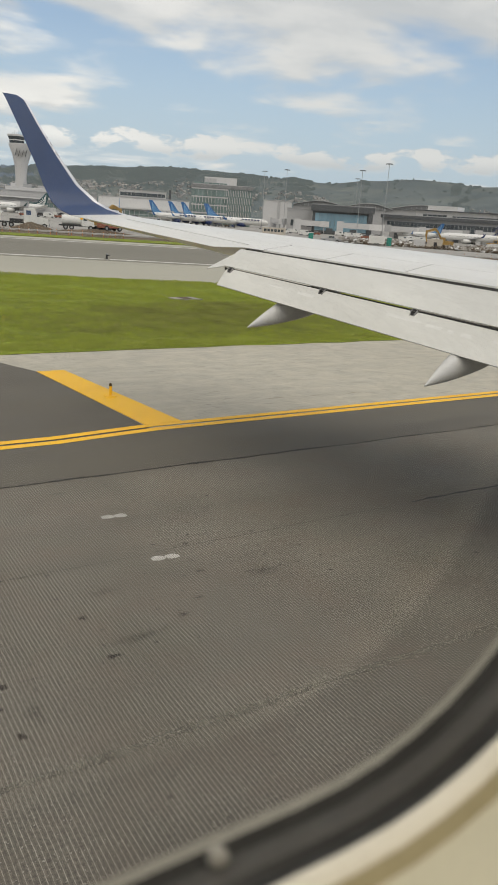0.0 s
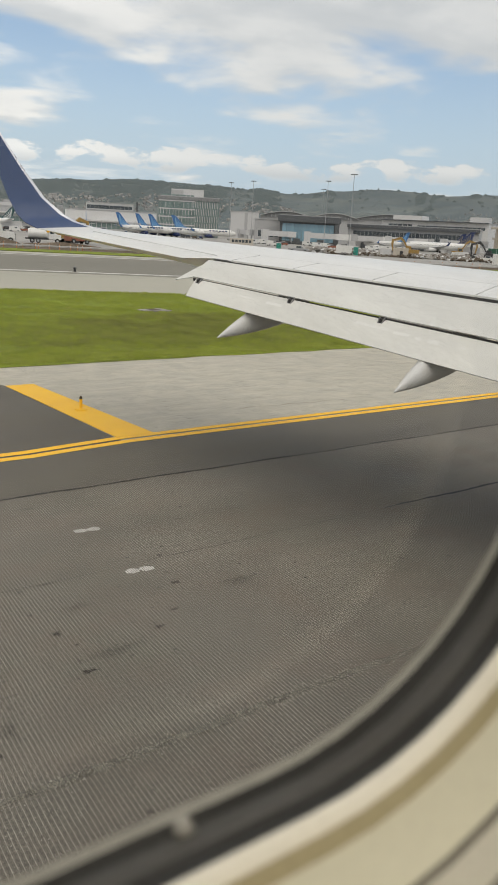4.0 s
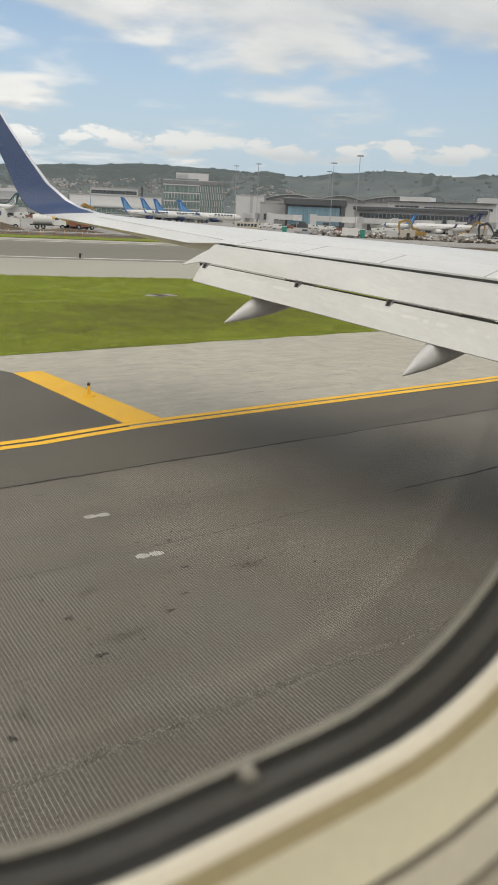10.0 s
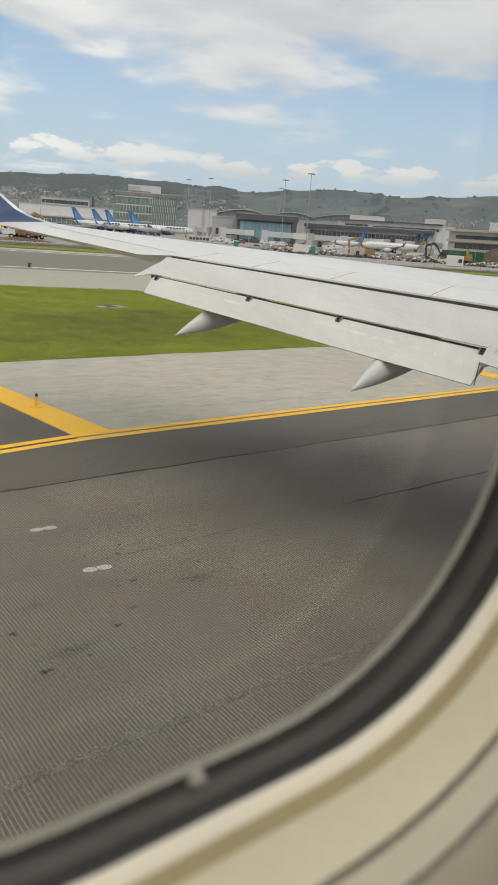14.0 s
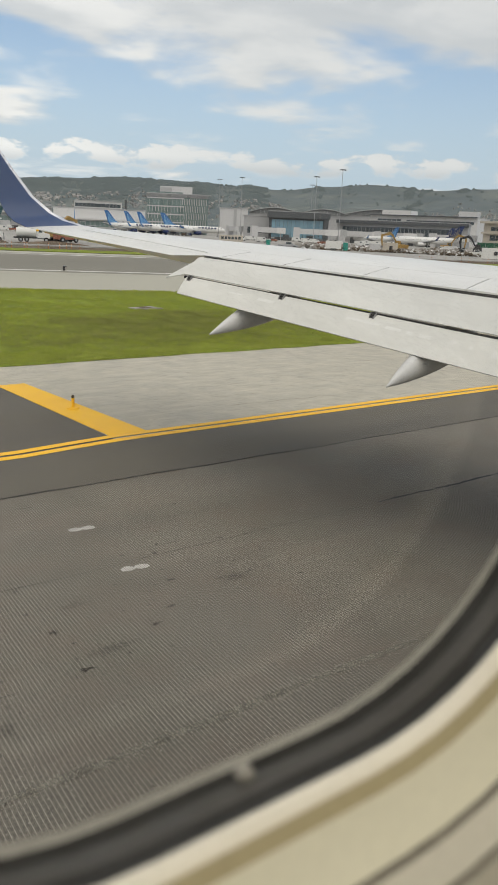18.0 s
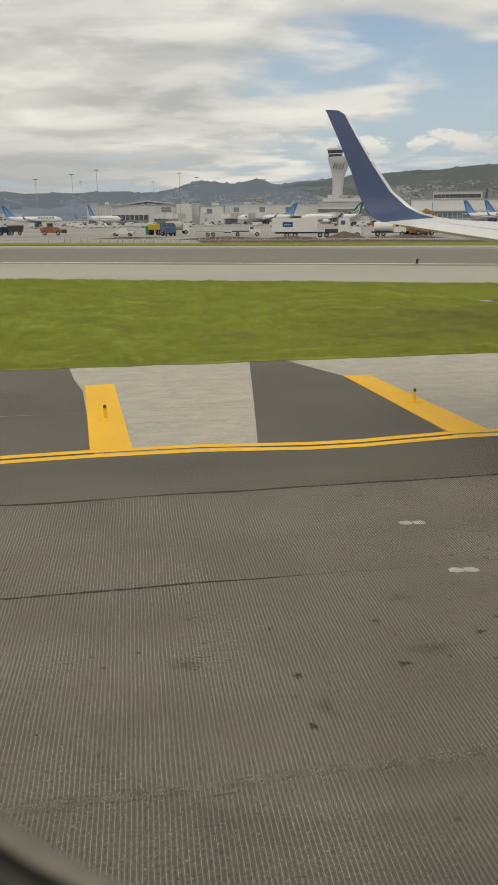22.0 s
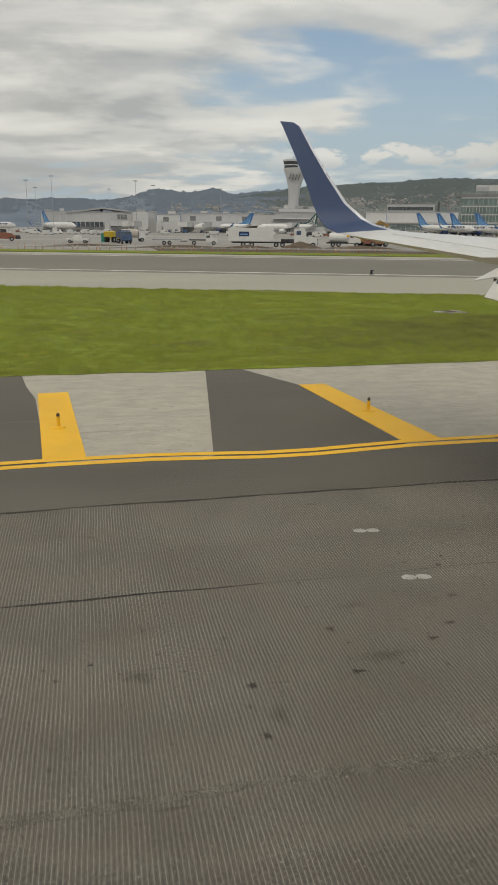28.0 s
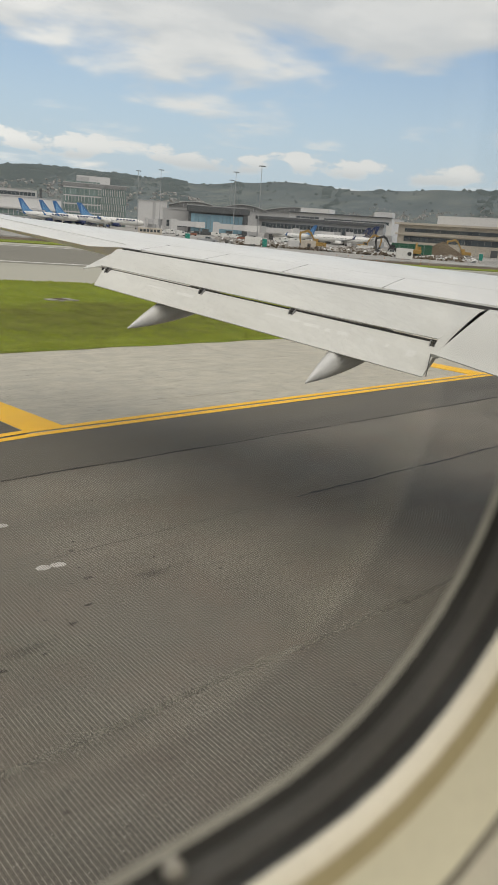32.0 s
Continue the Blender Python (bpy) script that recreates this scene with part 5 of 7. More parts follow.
slabpart(ob, "canopy", ln / 2, -2.5, 5.0, ln, 5, 0.5, M["bld_white"])
ob, ln = block("concourse", 13.9, 20.6, 500, 0, 13.2, 40, M["bld_grey"], "grey concourse with stacked flat roofs and glazed gates", "terminal")
slabpart(ob, "upper_deck", ln * 0.4, 14, 14.2, ln * 0.7, 24, 2.6, M["bld_light"])
slabpart(ob, "roof_edge", ln / 2, -1.5, 9.4, ln, 3, 0.7, M["bld_white"])
windows(ob, 12, 34, 3.5, 7.4, 9, 1, M["win_green"], 0.12)
slabpart(ob, "gate_block", 22, -5, 2.2, 22, 8, 4.4, M["bld_light"])
ob, ln = block("concourse", 20.7, 27.3, 490, 0, 13.6, 36, M["bld_light"], "pale flat-roofed concourse with a glazed lower band", "terminal")
windows(ob, 1, ln - 1, 2.6, 6.4, 18, 1, M["win_green"], 0.1)
slabpart(ob, "roof_edge", ln / 2, -1.2, 7.2, ln, 2.4, 0.6, M["bld_white"])
slabpart(ob, "upper_wall", ln / 2, -0.2, 10.4, ln, 0.3, 5.4, M["bld_white"])
ob, ln = block("terminal_roof_block", 22.2, 25.6, 620, 10, 21.8, 30, M["bld_light"], "pale upper terminal storey with a dark window band", "terminal")
slabpart(ob, "floor_below", ln / 2, 15, 5, ln, 28, 10, M["bld_grey"])
windows(ob, 0.5, ln - 1, 17.4, 20.2, 12, 1, M["win_dark"], 0.05)
slabpart(ob, "stair_tower", ln + 3, 2, 12, 1.6, 3, 24, M["bld_dark"])

# office block
ob, ln = block("office_building", 27.45, 31.9, 565, 0, 27.8, 34, M["win_green"], "green glass office block with white fins and a roof house", "office block")
slabpart(ob, "top_band", ln / 2, -0.25, 26.6, ln + 0.6, 1.2, 2.4, M["hall_glass"], "dark grey-green parapet band")
for k in range(4):
    z = 8.0 + k * 5.6
    slabpart(ob, "floor_band", ln * 0.3, -0.3, z, ln * 0.6, 0.6, 0.8, M["bld_light"])
    windows(ob, 1, ln * 0.58, z + 0.6, z + 4.6, 9, 1, M["win_green"], 0.12, y=-0.15)
rng_f = random.Random(12)
fin_mesh = mesh_of(box(bmesh.new(), 0, 0, 0, 0.32, 0.9, 4.3), M["bld_light"], "fin")
for k in range(5):
    z = 2.6 + k * 5.0
    x = 0.8 + 0.5 * (k % 2)
    while x < ln - 0.3:
        if not (k == 4 and x < ln * 0.52):
            o = new("fin", fin_mesh)
            o.parent = ob
            o.matrix_local = Matrix.Translation((x, -0.45, z))
        x += 1.25 if x > ln * 0.55 else 2.1 + 0.4 * rng_f.random()
for k in range(4):
    windows(ob, ln * 0.6, ln - 0.3, 4.6 + k * 5.6, 9.0 + k * 5.6, 13, 1, M["win_green"], 0.35, y=-0.1)
for k in range(7):
    slabpart(ob, "mullion", 1.5 + k * ln * 0.075, -0.2, 22.8, 0.18, 0.3, 5.0, M["mullion"])
slabpart(ob, "roof_house", ln * 0.47, 14, 30.6, ln * 0.54, 16, 5.6, M["bld_light"], "pale roof house")
slabpart(ob, "roof_house", ln * 0.3, 5.8, 30.4, ln * 0.2, 0.4, 4.2, M["bld_grey"])
# side block and hangar-like gate
ob, ln = block("service_block", 32.8, 34.9, 525, 0, 18.6, 22, M["bld_light"], "pale windowless service block", "building")
slabpart(ob, "dark_bay", ln * 0.55, -0.2, 9, 2.0, 0.5, 18, M["bld_grey"])
ob, ln = block("gate_house", 34.6, 36.6, 432, 0, 12.6, 30, M["bld_grey"], "grey gate house with a sloping roof line", "terminal")
windows(ob, 2, ln - 1, 3, 7, 4, 1, M["win_dark"], 0.2)
ob, ln = block("glass_gate", 36.5, 40.9, 424, 0, 15.2, 30, M["bld_dark"], "dark-framed glass gate building", "terminal")
windows(ob, 1.4, ln - 2.6, 1.5, 11.4, 13, 1, M["win_blue"], 0.07)
slabpart(ob, "roof_fascia", ln / 2, -1.2, 13.6, ln + 2, 2.6, 3.2, M["bld_dark"], "deep dark roof fascia")
slabpart(ob, "end_wall", ln - 1.0, -1.0, 6, 2.4, 2.4, 12, M["bld_dark"])
ob, ln = block("long_gate", 41.6, 51.0, 445, 0, 12.8, 30, M["bld_grey"], "long grey gate building with a window band", "terminal", 10)
windows(ob, 3, ln - 3, 5.2, 9.6, 30, 1, M["win_dark"], 0.1)
slabpart(ob, "roof_fascia", ln / 2, -0.8, 11.9, ln + 1, 1.8, 1.8, M["bld_dark"])
ob, ln = block("white_terminal", 44.0, 51.6, 540, 0, 18.6, 40, M["bld_white"], "white flat-roofed terminal with strip windows", "terminal", 20)
windows(ob, 5, ln * 0.3, 13.5, 16.5, 5, 1, M["win_dark"], 0.1)
windows(ob, ln * 0.35, ln - 2, 14.0, 16.0, 16, 1, M["win_dark"], 0.08)
slabpart(ob, "upper_floor", ln * 0.24, 10, 20.2, ln * 0.28, 16, 4.0, M["bld_white"])
slabpart(ob, "roof_edge", ln / 2, -1, 18.8, ln, 3, 0.7, M["bld_dark"])
slabpart(ob, "penthouse", ln * 0.9, 8, 20.5, 12, 10, 4, M["bld_light"])
# arched roofs behind
M["roof_metal"] = mat("pale_metal_roof", (0.40, 0.41, 0.415), 0.5, metal=0.2, world_space=False, scale=0.1, fine=1.5, vary=0.05)
for a0, a1, top in ((35.0, 38.9, 24.0), (38.8, 42.3, 24.4), (42.2, 47.2, 25.6)):
    base = top - 3.8
    p, q = Vector(polar(a0, 650)), Vector(polar(a1, 650))
    d = q - p
    ob = thing("arched_terminal", "terminal hall with a shallow arched metal roof", "terminal", (p.x, p.y, 0), math.degrees(math.atan2(d.y, d.x)), "arched terminal halls")
    ln = d.length
    slabpart(ob, "wall", ln / 2, 20, base / 2 - 0.5, ln, 38, base - 1, M["bld_grey"])
    b = bmesh.new()
    loft(b, [[(ln * k / 16, -2, base + (top - base) * math.sin(math.pi * k / 16)), (ln * k / 16, -2, base + 0.5 + (top - base) * math.sin(math.pi * k / 16)),
              (ln * k / 16, 42, base + 0.5 + (top - base) * math.sin(math.pi * k / 16)), (ln * k / 16, 42, base + (top - base) * math.sin(math.pi * k / 16))] for k in range(17)])
    part("arched_roof", b, M["roof_metal"], ob, "pale arched metal roof", True)
    b = bmesh.new()
    loft(b, [[(ln * k / 16, 0, base - 1), (ln * k / 16, 0, base - 0.1 + (top - base) * math.sin(math.pi * k / 16)), (ln * k / 16, 1, base - 0.1 + (top - base) * math.sin(math.pi * k / 16)), (ln * k / 16, 1, base - 1)] for k in range(17)])
    part("gable_wall", b, M["hall_glass"], ob, "grey glazed gable under the arch")
    for k in range(1, 14):
        slabpart(ob, "mullion", ln * k / 14, -0.3, base - 1 + 0.48 * (top - base) * math.sin(math.pi * k / 14), 0.35, 0.4, max(0.96 * (top - base) * math.sin(math.pi * k / 14), 0.5), M["mullion"])
# beige terminal to the right
ob, ln = block("beige_terminal", 52.1, 63.0, 405, 0, 13.6, 40, M["bld_beige"], "beige concrete terminal with dark strip windows", "terminal", 40)
windows(ob, 4, ln - 2, 9.4, 11.2, 22, 1, M["win_dark"], 0.04)
windows(ob, 4, ln - 2, 4.6, 7.4, 22, 1, M["win_dark"], 0.04)
slabpart(ob, "roof_edge", ln / 2, -1.2, 13.4, ln + 2, 3, 1.0, M["bld_beige"])
slabpart(ob, "mid_ledge", ln / 2, -0.8, 8.3, ln + 1, 1.6, 0.8, M["bld_beige"])
slabpart(ob, "penthouse", ln * 0.62, 10, 15.8, ln * 0.7, 20, 4.2, M["bld_white"])
# pale walls and grey panes here stand for distance haze
ob, ln = block("far_hall", -19.1, -16.2, 900, 0, 10.5, 30, M["bld_light"], "long low pale hall with a row of windows", "building")
windows(ob, 1, ln - 1, 4.5, 8.5, 18, 1, M["hall_glass"], 0.4)
ob, ln = block("far_hall", -23.5, -20.0, 950, 0, 6.0, 20, M["bld_light"], "long low white shed", "building")
ob, ln = block("far_hall", -11.4, -7.6, 800, 0, 9.5, 20, M["bld_light"], "distant pale low building between parked planes", "building")
windows(ob, 1, ln - 1, 3, 7, 14, 2, M["win_dark"], 0.4)

# plant boxes on the long roofs
for k in range(26):
    az = -2.5 + k * 0.92 + rng.uniform(-0.2, 0.2)
    r, z = (525, 13.0) if az < 5 else (540, 13.0) if az < 13.9 else (512, 15.9) if az < 18.2 else (500, 14.0)
    w, h = rng.uniform(2, 6), rng.uniform(0.8, 2.2)
    if 5.0 < az < 7.0:
        continue
    ob = thing("roof_plant", "grey ventilation box on a terminal roof", "roof unit", polar(az, r + rng.uniform(0, 6), z), -az, "roof units")
    slabpart(ob, "casing", 0, 0, h / 2, w, 2.4, h, rng.choice((M["bld_grey"], M["bld_light"], M["steel"])), "", 0.05)
    slabpart(ob, "cowl", w * 0.2, 0, h + 0.15, w * 0.4, 1.2, 0.3, M["bld_dark"])

# ---- control tower ----
tx, ty, _ = polar(15.3, 750)
tower = thing("control_tower", "pale flared airport control tower with a glazed cab", "control tower", (tx, ty, 0), -15)
b = bmesh.new()
loops = []
for z, r in ((0, 6.5), (18, 5.2), (30, 4.9), (40, 5.8), (50, 8.4), (57, 11.5), (58.2, 11.6)):
    loops.append([(r * math.cos(i / 24 * math.tau) + (0.9 * (z / 58) ** 2) * 2, r * math.sin(i / 24 * math.tau), z) for i in range(24)])
loft(b, loops)
part("shaft", b, M["bld_light"], tower, "pale flared shaft", True)
for k in range(4):
    b = bmesh.new()
    box(b, -3.5 + 3.0 * k, -9.0 + 0.25 * k, 50.5, 0.45, 3.0, 6.5, 0, -24, 16)
    part("slot", b, M["bld_dark"], tower, "dark slanted slot")
b = bmesh.new()
loft(b, [[(-2.5 + r * math.cos(i / 16 * math.tau), r * math.sin(i / 16 * math.tau), z) for i in range(16)] for z, r in ((58.2, 6.4), (61, 6.6), (61.01, 6.4), (64.2, 7.6))])
part("cab", b, M["win_dark"], tower, "glazed control cab")
for z, r, h in ((61.0, 7.0, 0.8), (65.0, 8.0, 1.6)):
    b = bmesh.new()
    tube(b, (-2.5, 0, z - h / 2), (-2.5, 0, z + h / 2), r, seg=20)
    part("cab_ring", b, M["bld_light"], tower)
for k in range(5):
    b = bmesh.new()
    tube(b, (-6 + 1.8 * k, 0, 65.6), (-6 + 1.8 * k, 0, 68 + (k % 2) * 1.5), 0.12, seg=5)
    part("antenna", b, M["steel"], tower)

# ---- flood light masts ----
mast = thing("flood_light_mast", "tall steel flood light mast with a lamp ring", "light mast", polar(41.72, 350), 0, "apron light masts")
b = bmesh.new()
tube(b, (0, 0, 0), (0, 0, 32.2), 0.21, 0.1, 10)
part("pole", b, M["steel"], mast)
b = bmesh.new()
tube(b, (0, 0, 32.1), (0, 0, 32.35), 0.7, 0.7, 12)
part("lamp_ring", b, M["steel"], mast)
for k in range(6):
    a = k / 6 * math.tau
    b = bmesh.new()
    box(b, 1.2 * math.cos(a), 1.2 * math.sin(a), 32.1, 0.7, 0.45, 0.32, math.degrees(a), 0, 15, 0.06)
    part("flood_lamp", b, M["bld_dark"], mast)
for az, el in ((32.75, 3.65), (34.38, 3.85), (39.86, 4.12), (39.57, 3.53), (-6.54, 2.75), (-2.25, 3.42), (-4.0, 3.1), (3.71, 3.2), (1.78, 2.6), (4.98, 2.9), (9.93, 2.72), (-3.4, 2.6)):
    copy_thing(mast, Matrix.Translation(polar(az, 28.6 / math.tan(radians(el)))))

# ---- parked airliners ----
M["jet_white"] = mat("airliner_white_paint", (0.72, 0.72, 0.71), 0.35, world_space=False, scale=0.3, fine=3, vary=0.03, coat=0.2)
M["jet_blue"] = mat("airliner_blue_paint", (0.04, 0.145, 0.36), 0.4, world_space=False, scale=0.3, vary=0.05)
M["jet_light_blue"] = mat("airliner_light_blue_paint", (0.19, 0.39, 0.62), 0.4, world_space=False, scale=0.3, vary=0.05)
M["jet_mid_blue"] = mat("airliner_mid_blue_paint", (0.07, 0.22, 0.48), 0.4, world_space=False, scale=0.3, vary=0.05)
M["jet_navy"] = mat("airliner_navy_paint", (0.012, 0.03, 0.11), 0.4, world_space=False, scale=0.3, vary=0.05)
M["jet_green"] = mat("airliner_teal_paint", (0.01, 0.065, 0.075), 0.4, world_space=False, scale=0.3, vary=0.05)
M["jet_gold"] = mat("tail_gold_lines", (0.24, 0.21, 0.15), 0.4, world_space=False, scale=0.3, vary=0.05)
M["rubber"] = mat("black_rubber", (0.02, 0.02, 0.02), 0.8, world_space=False, scale=2, vary=0.2)
M["engine"] = mat("engine_grey", (0.42, 0.43, 0.44), 0.35, world_space=False, scale=1, vary=0.05)


def airliner(name_label, at, heading, tail_m, line_m, title_m, size=1.0, lift=0.0):
    """A twin jet with its nose along its own +x, 38 m long, on its wheels."""
    ob = thing("airliner", name_label, "airplane", at, heading, "parked airliners")
    s = size

    def hull(x):
        if x > 14:
            u = (19 - x) / 5
            return 2.0 * math.sqrt(max(1 - (1 - u) ** 2, 0.0004)), 3.9 - 0.35 * (1 - u) ** 2
        if x < -7:
            u = (x + 19) / 12
            return 2.0 * (0.12 + 0.88 * math.sin(u * math.pi / 2)), 3.9 + 1.35 * (1 - u) ** 1.5
        return 2.0, 3.9

    b = bmesh.new()
    loops = []
    for x in (-19, -17, -15, -12, -9, -7, 0, 8, 14, 15.5, 17, 18.2, 18.8, 19):
        r, zc = hull(x)
        loops.append([(x * s, r * s * math.cos(i / 18 * math.tau), (zc + r * math.sin(i / 18 * math.tau)) * s) for i in range(18)])
    loft(b, loops)
    part("fuselage", b, M["jet_white"], ob, "white fuselage", True)
    b = bmesh.new()
    for sy in (-1, 1):
        box(b, 16.6 * s, sy * 0.85 * s, 4.78 * s, 1.0 * s, 0.7 * s, 0.5 * s, sy * -28, 0, 24)
    part("cockpit_window", b, M["win_dark"], ob)
    for sy in (-1, 1):
        b = bmesh.new()
        loft(b, [[(3.8 * s, sy * 1.6 * s, 2.9 * s), (-1.8 * s, sy * 1.6 * s, 2.9 * s), (-1.8 * s, sy * 1.6 * s, 2.5 * s), (3.8 * s, sy * 1.6 * s, 2.4 * s)],
                 [(-4.0 * s, sy * 16.6 * s, 4.2 * s), (-5.6 * s, sy * 16.6 * s, 4.2 * s), (-5.6 * s, sy * 16.6 * s, 4.1 * s), (-4.0 * s, sy * 16.6 * s, 4.1 * s)]])
        part("wing", b, M["engine"], ob, "grey wing")
        b = bmesh.new()
        loft(b, [[(-4.0 * s, sy * 16.5 * s, 4.1 * s), (-5.6 * s, sy * 16.5 * s, 4.1 * s), (-5.6 * s, sy * 16.7 * s, 4.15 * s), (-4.0 * s, sy * 16.7 * s, 4.15 * s)],
                 [(-6.2 * s, sy * 17.2 * s, 6.4 * s), (-6.7 * s, sy * 17.2 * s, 6.4 * s), (-6.7 * s, sy * 17.3 * s, 6.4 * s), (-6.2 * s, sy * 17.3 * s, 6.4 * s)]])
        part("winglet", b, tail_m, ob)
        b = bmesh.new()
        loft(b, [[(x * s, (sy * 4.9 + r * math.cos(i / 14 * math.tau)) * s, (1.75 + r * math.sin(i / 14 * math.tau)) * s) for i in range(14)] for x, r in ((5.0, 0.9), (4.7, 1.05), (3.0, 1.08), (1.2, 0.8), (0.4, 0.45))])
        part("engine", b, M["jet_navy"] if title_m else M["jet_white"], ob, "", True)
        b = bmesh.new()
        loft(b, [[(-14.6 * s, sy * 0.9 * s, 5.0 * s), (-17.6 * s, sy * 0.7 * s, 5.1 * s), (-17.6 * s, sy * 0.7 * s, 4.9 * s), (-14.6 * s, sy * 0.9 * s, 4.8 * s)],
                 [(-17.6 * s, sy * 6.6 * s, 5.8 * s), (-18.8 * s, sy * 6.6 * s, 5.8 * s), (-18.8 * s, sy * 6.6 * s, 5.72 * s), (-17.6 * s, sy * 6.6 * s, 5.72 * s)]])
        part("tailplane", b, M["jet_white"], ob)
        b = bmesh.new()
        tube(b, (-1.6 * s, sy * 2.7 * s, 0), (-1.6 * s, sy * 2.7 * s, 2.6 * s), 0.14 * s, seg=8)
        for dx in (-0.45, 0.45):
            tube(b, (-1.6 * s, (sy * 2.7 + dx) * s - 0.17 * s, 0.55 * s), (-1.6 * s, (sy * 2.7 + dx) * s + 0.17 * s, 0.55 * s), 0.55 * s, seg=14)
        part("main_gear", b, M["rubber"], ob)
    b = bmesh.new()
    loft(b, [[(-9.2 * s, -0.16 * s, 5.6 * s), (-17.6 * s, -0.16 * s, 5.5 * s), (-17.6 * s, 0.16 * s, 5.5 * s), (-9.2 * s, 0.16 * s, 5.6 * s)],
             [(-12.6 * s, -0.14 * s, 6.7 * s), (-18.2 * s, -0.14 * s, 6.7 * s), (-18.2 * s, 0.14 * s, 6.7 * s), (-12.6 * s, 0.14 * s, 6.7 * s)],
             [(-17.5 * s, -0.08 * s, 12.2 * s), (-20.4 * s, -0.08 * s, 12.2 * s), (-20.4 * s, 0.08 * s, 12.2 * s), (-17.5 * s, 0.08 * s, 12.2 * s)],
             [(-18.4 * s, -0.06 * s, 12.7 * s), (-20.6 * s, -0.06 * s, 12.7 * s), (-20.6 * s, 0.06 * s, 12.7 * s), (-18.4 * s, 0.06 * s, 12.7 * s)]])
    fin = part("tail_fin", b, tail_m, ob, "coloured tail fin")
    b = bmesh.new()
    for v in (-0.165, 0.165):
        b.faces.new([b.verts.new((x * s, v * s, z * s)) for x, z in ((-10.6, 5.7), (-17.3, 5.7), (-18.0, 8.8), (-15.2, 8.6), (-12.4, 6.7))])
    part("fin_panel", b, M["jet_mid_blue"] if tail_m is M["jet_blue"] else tail_m, fin, "lighter lower panel of the fin")
    for k in range(6):
        b = bmesh.new()
        px, pz, qx, qz = -17.2 - 0.05 * k, 5.9 + 0.2 * k, -12.7 - 1.05 * k, 6.4 + 0.98 * k
        d = Vector((qx - px, 0, qz - pz)).normalized()
        nx, nz = -d.z, d.x
        loft(b, [[((cx + nx * w * u) * s, v * s, (cz + nz * w * u) * s) for u, v in ((-1, -0.2), (1, -0.2), (1, 0.2), (-1, 0.2))] for cx, cz, w in ((px, pz, 0.08), (qx, qz, 0.26))])
        part("fin_stripe", b, line_m, fin, "lighter stripe")
    b = bmesh.new()
    tube(b, (14.2 * s, 0, 0.0), (14.2 * s, 0, 2.2 * s), 0.1 * s, seg=8)
    tube(b, (14.2 * s, -0.4 * s, 0.36 * s), (14.2 * s, 0.4 * s, 0.36 * s), 0.36 * s, seg=12)
    part("nose_gear", b, M["rubber"], ob)
    if title_m:
        for sy in (-1, 1):
            for k in range(6):
                b = bmesh.new()
                box(b, (3.6 + k * 1.9) * s, sy * 1.90 * s, 4.72 * s, 1.25 * s, 0.12 * s, 1.25 * s, 0, sy * -24, 0)
                part("title_bar", b, title_m, ob, "dark blue title bar")
    b = bmesh.new()
    for k in range(30):
        for sy in (-1, 1):
            box(b, (-9.5 + k * 0.78) * s, sy * 1.985 * s, 4.2 * s, 0.26 * s, 0.06 * s, 0.36 * s)
    part("window_row", b, M["win_dark"], ob)
    return ob


WL_ = "white airliner with a blue striped tail parked at the gate"
for az, r, turn in ((24.7, 470, -62), (26.1, 474, -62), (27.05, 470, -62)):
    x, y, _ = polar(az + 1.75, r - 12)
    airliner(WL_, (x, y, 0), -az - 34, M["jet_blue"], M["jet_light_blue"], M["jet_navy"])
x, y, _ = polar(30.9, 462)
airliner("white airliner broadside with blue title bars and striped tail", (x, y, 0), -31 - 6, M["jet_blue"], M["jet_light_blue"], M["jet_navy"])
x, y, _ = polar(-6.9, 545)
airliner("white airliner broadside with a blue tail on the open apron", (x, y, 0), 5, M["jet_blue"], M["jet_light_blue"], M["jet_navy"])
x, y, _ = polar(-11.1, 600)
airliner("white airliner with a dark teal tail on the open apron", (x, y, 0), 9, M["jet_green"], M["jet_white"], None)
x, y, _ = polar(-1.9, 500)
airliner("white airliner turned towards the runway, blue tail behind", (x, y, 0), -58, M["jet_blue"], M["jet_light_blue"], None)
x, y, _ = polar(10.1, 500)
airliner("white airliner broadside at the gate with a blue tail", (x, y, 0), 180 - 9, M["jet_blue"], M["jet_light_blue"], M["jet_navy"])
x, y, _ = polar(14.9, 486)
airliner("white airliner with a dark teal tail at the gate", (x, y, 0), 180 - 14, M["jet_green"], M["jet_white"], None)
x, y, _ = polar(22.2, 455)
airliner("white airliner seen nose on at the gate", (x, y, 0), -112, M["jet_blue"], M["jet_light_blue"], None)
x, y, _ = polar(48.2, 395)
airliner("long white airliner with a navy tail behind the rubble", (x, y, 0), 180 - 47, M["jet_navy"], M["jet_gold"], None, 0.86)
x, y, _ = polar(48.2, 424)
airliner("white airliner with a navy tail beyond another plane", (x, y, 0), 180 - 80, M["jet_navy"], M["jet_gold"], None, 0.8)
x, y, _ = polar(44.4, 428)
airliner("white airliner with a blue tail behind the jet bridges", (x, y, 0), 180 - 78, M["jet_blue"], M["jet_light_blue"], None, 0.75)

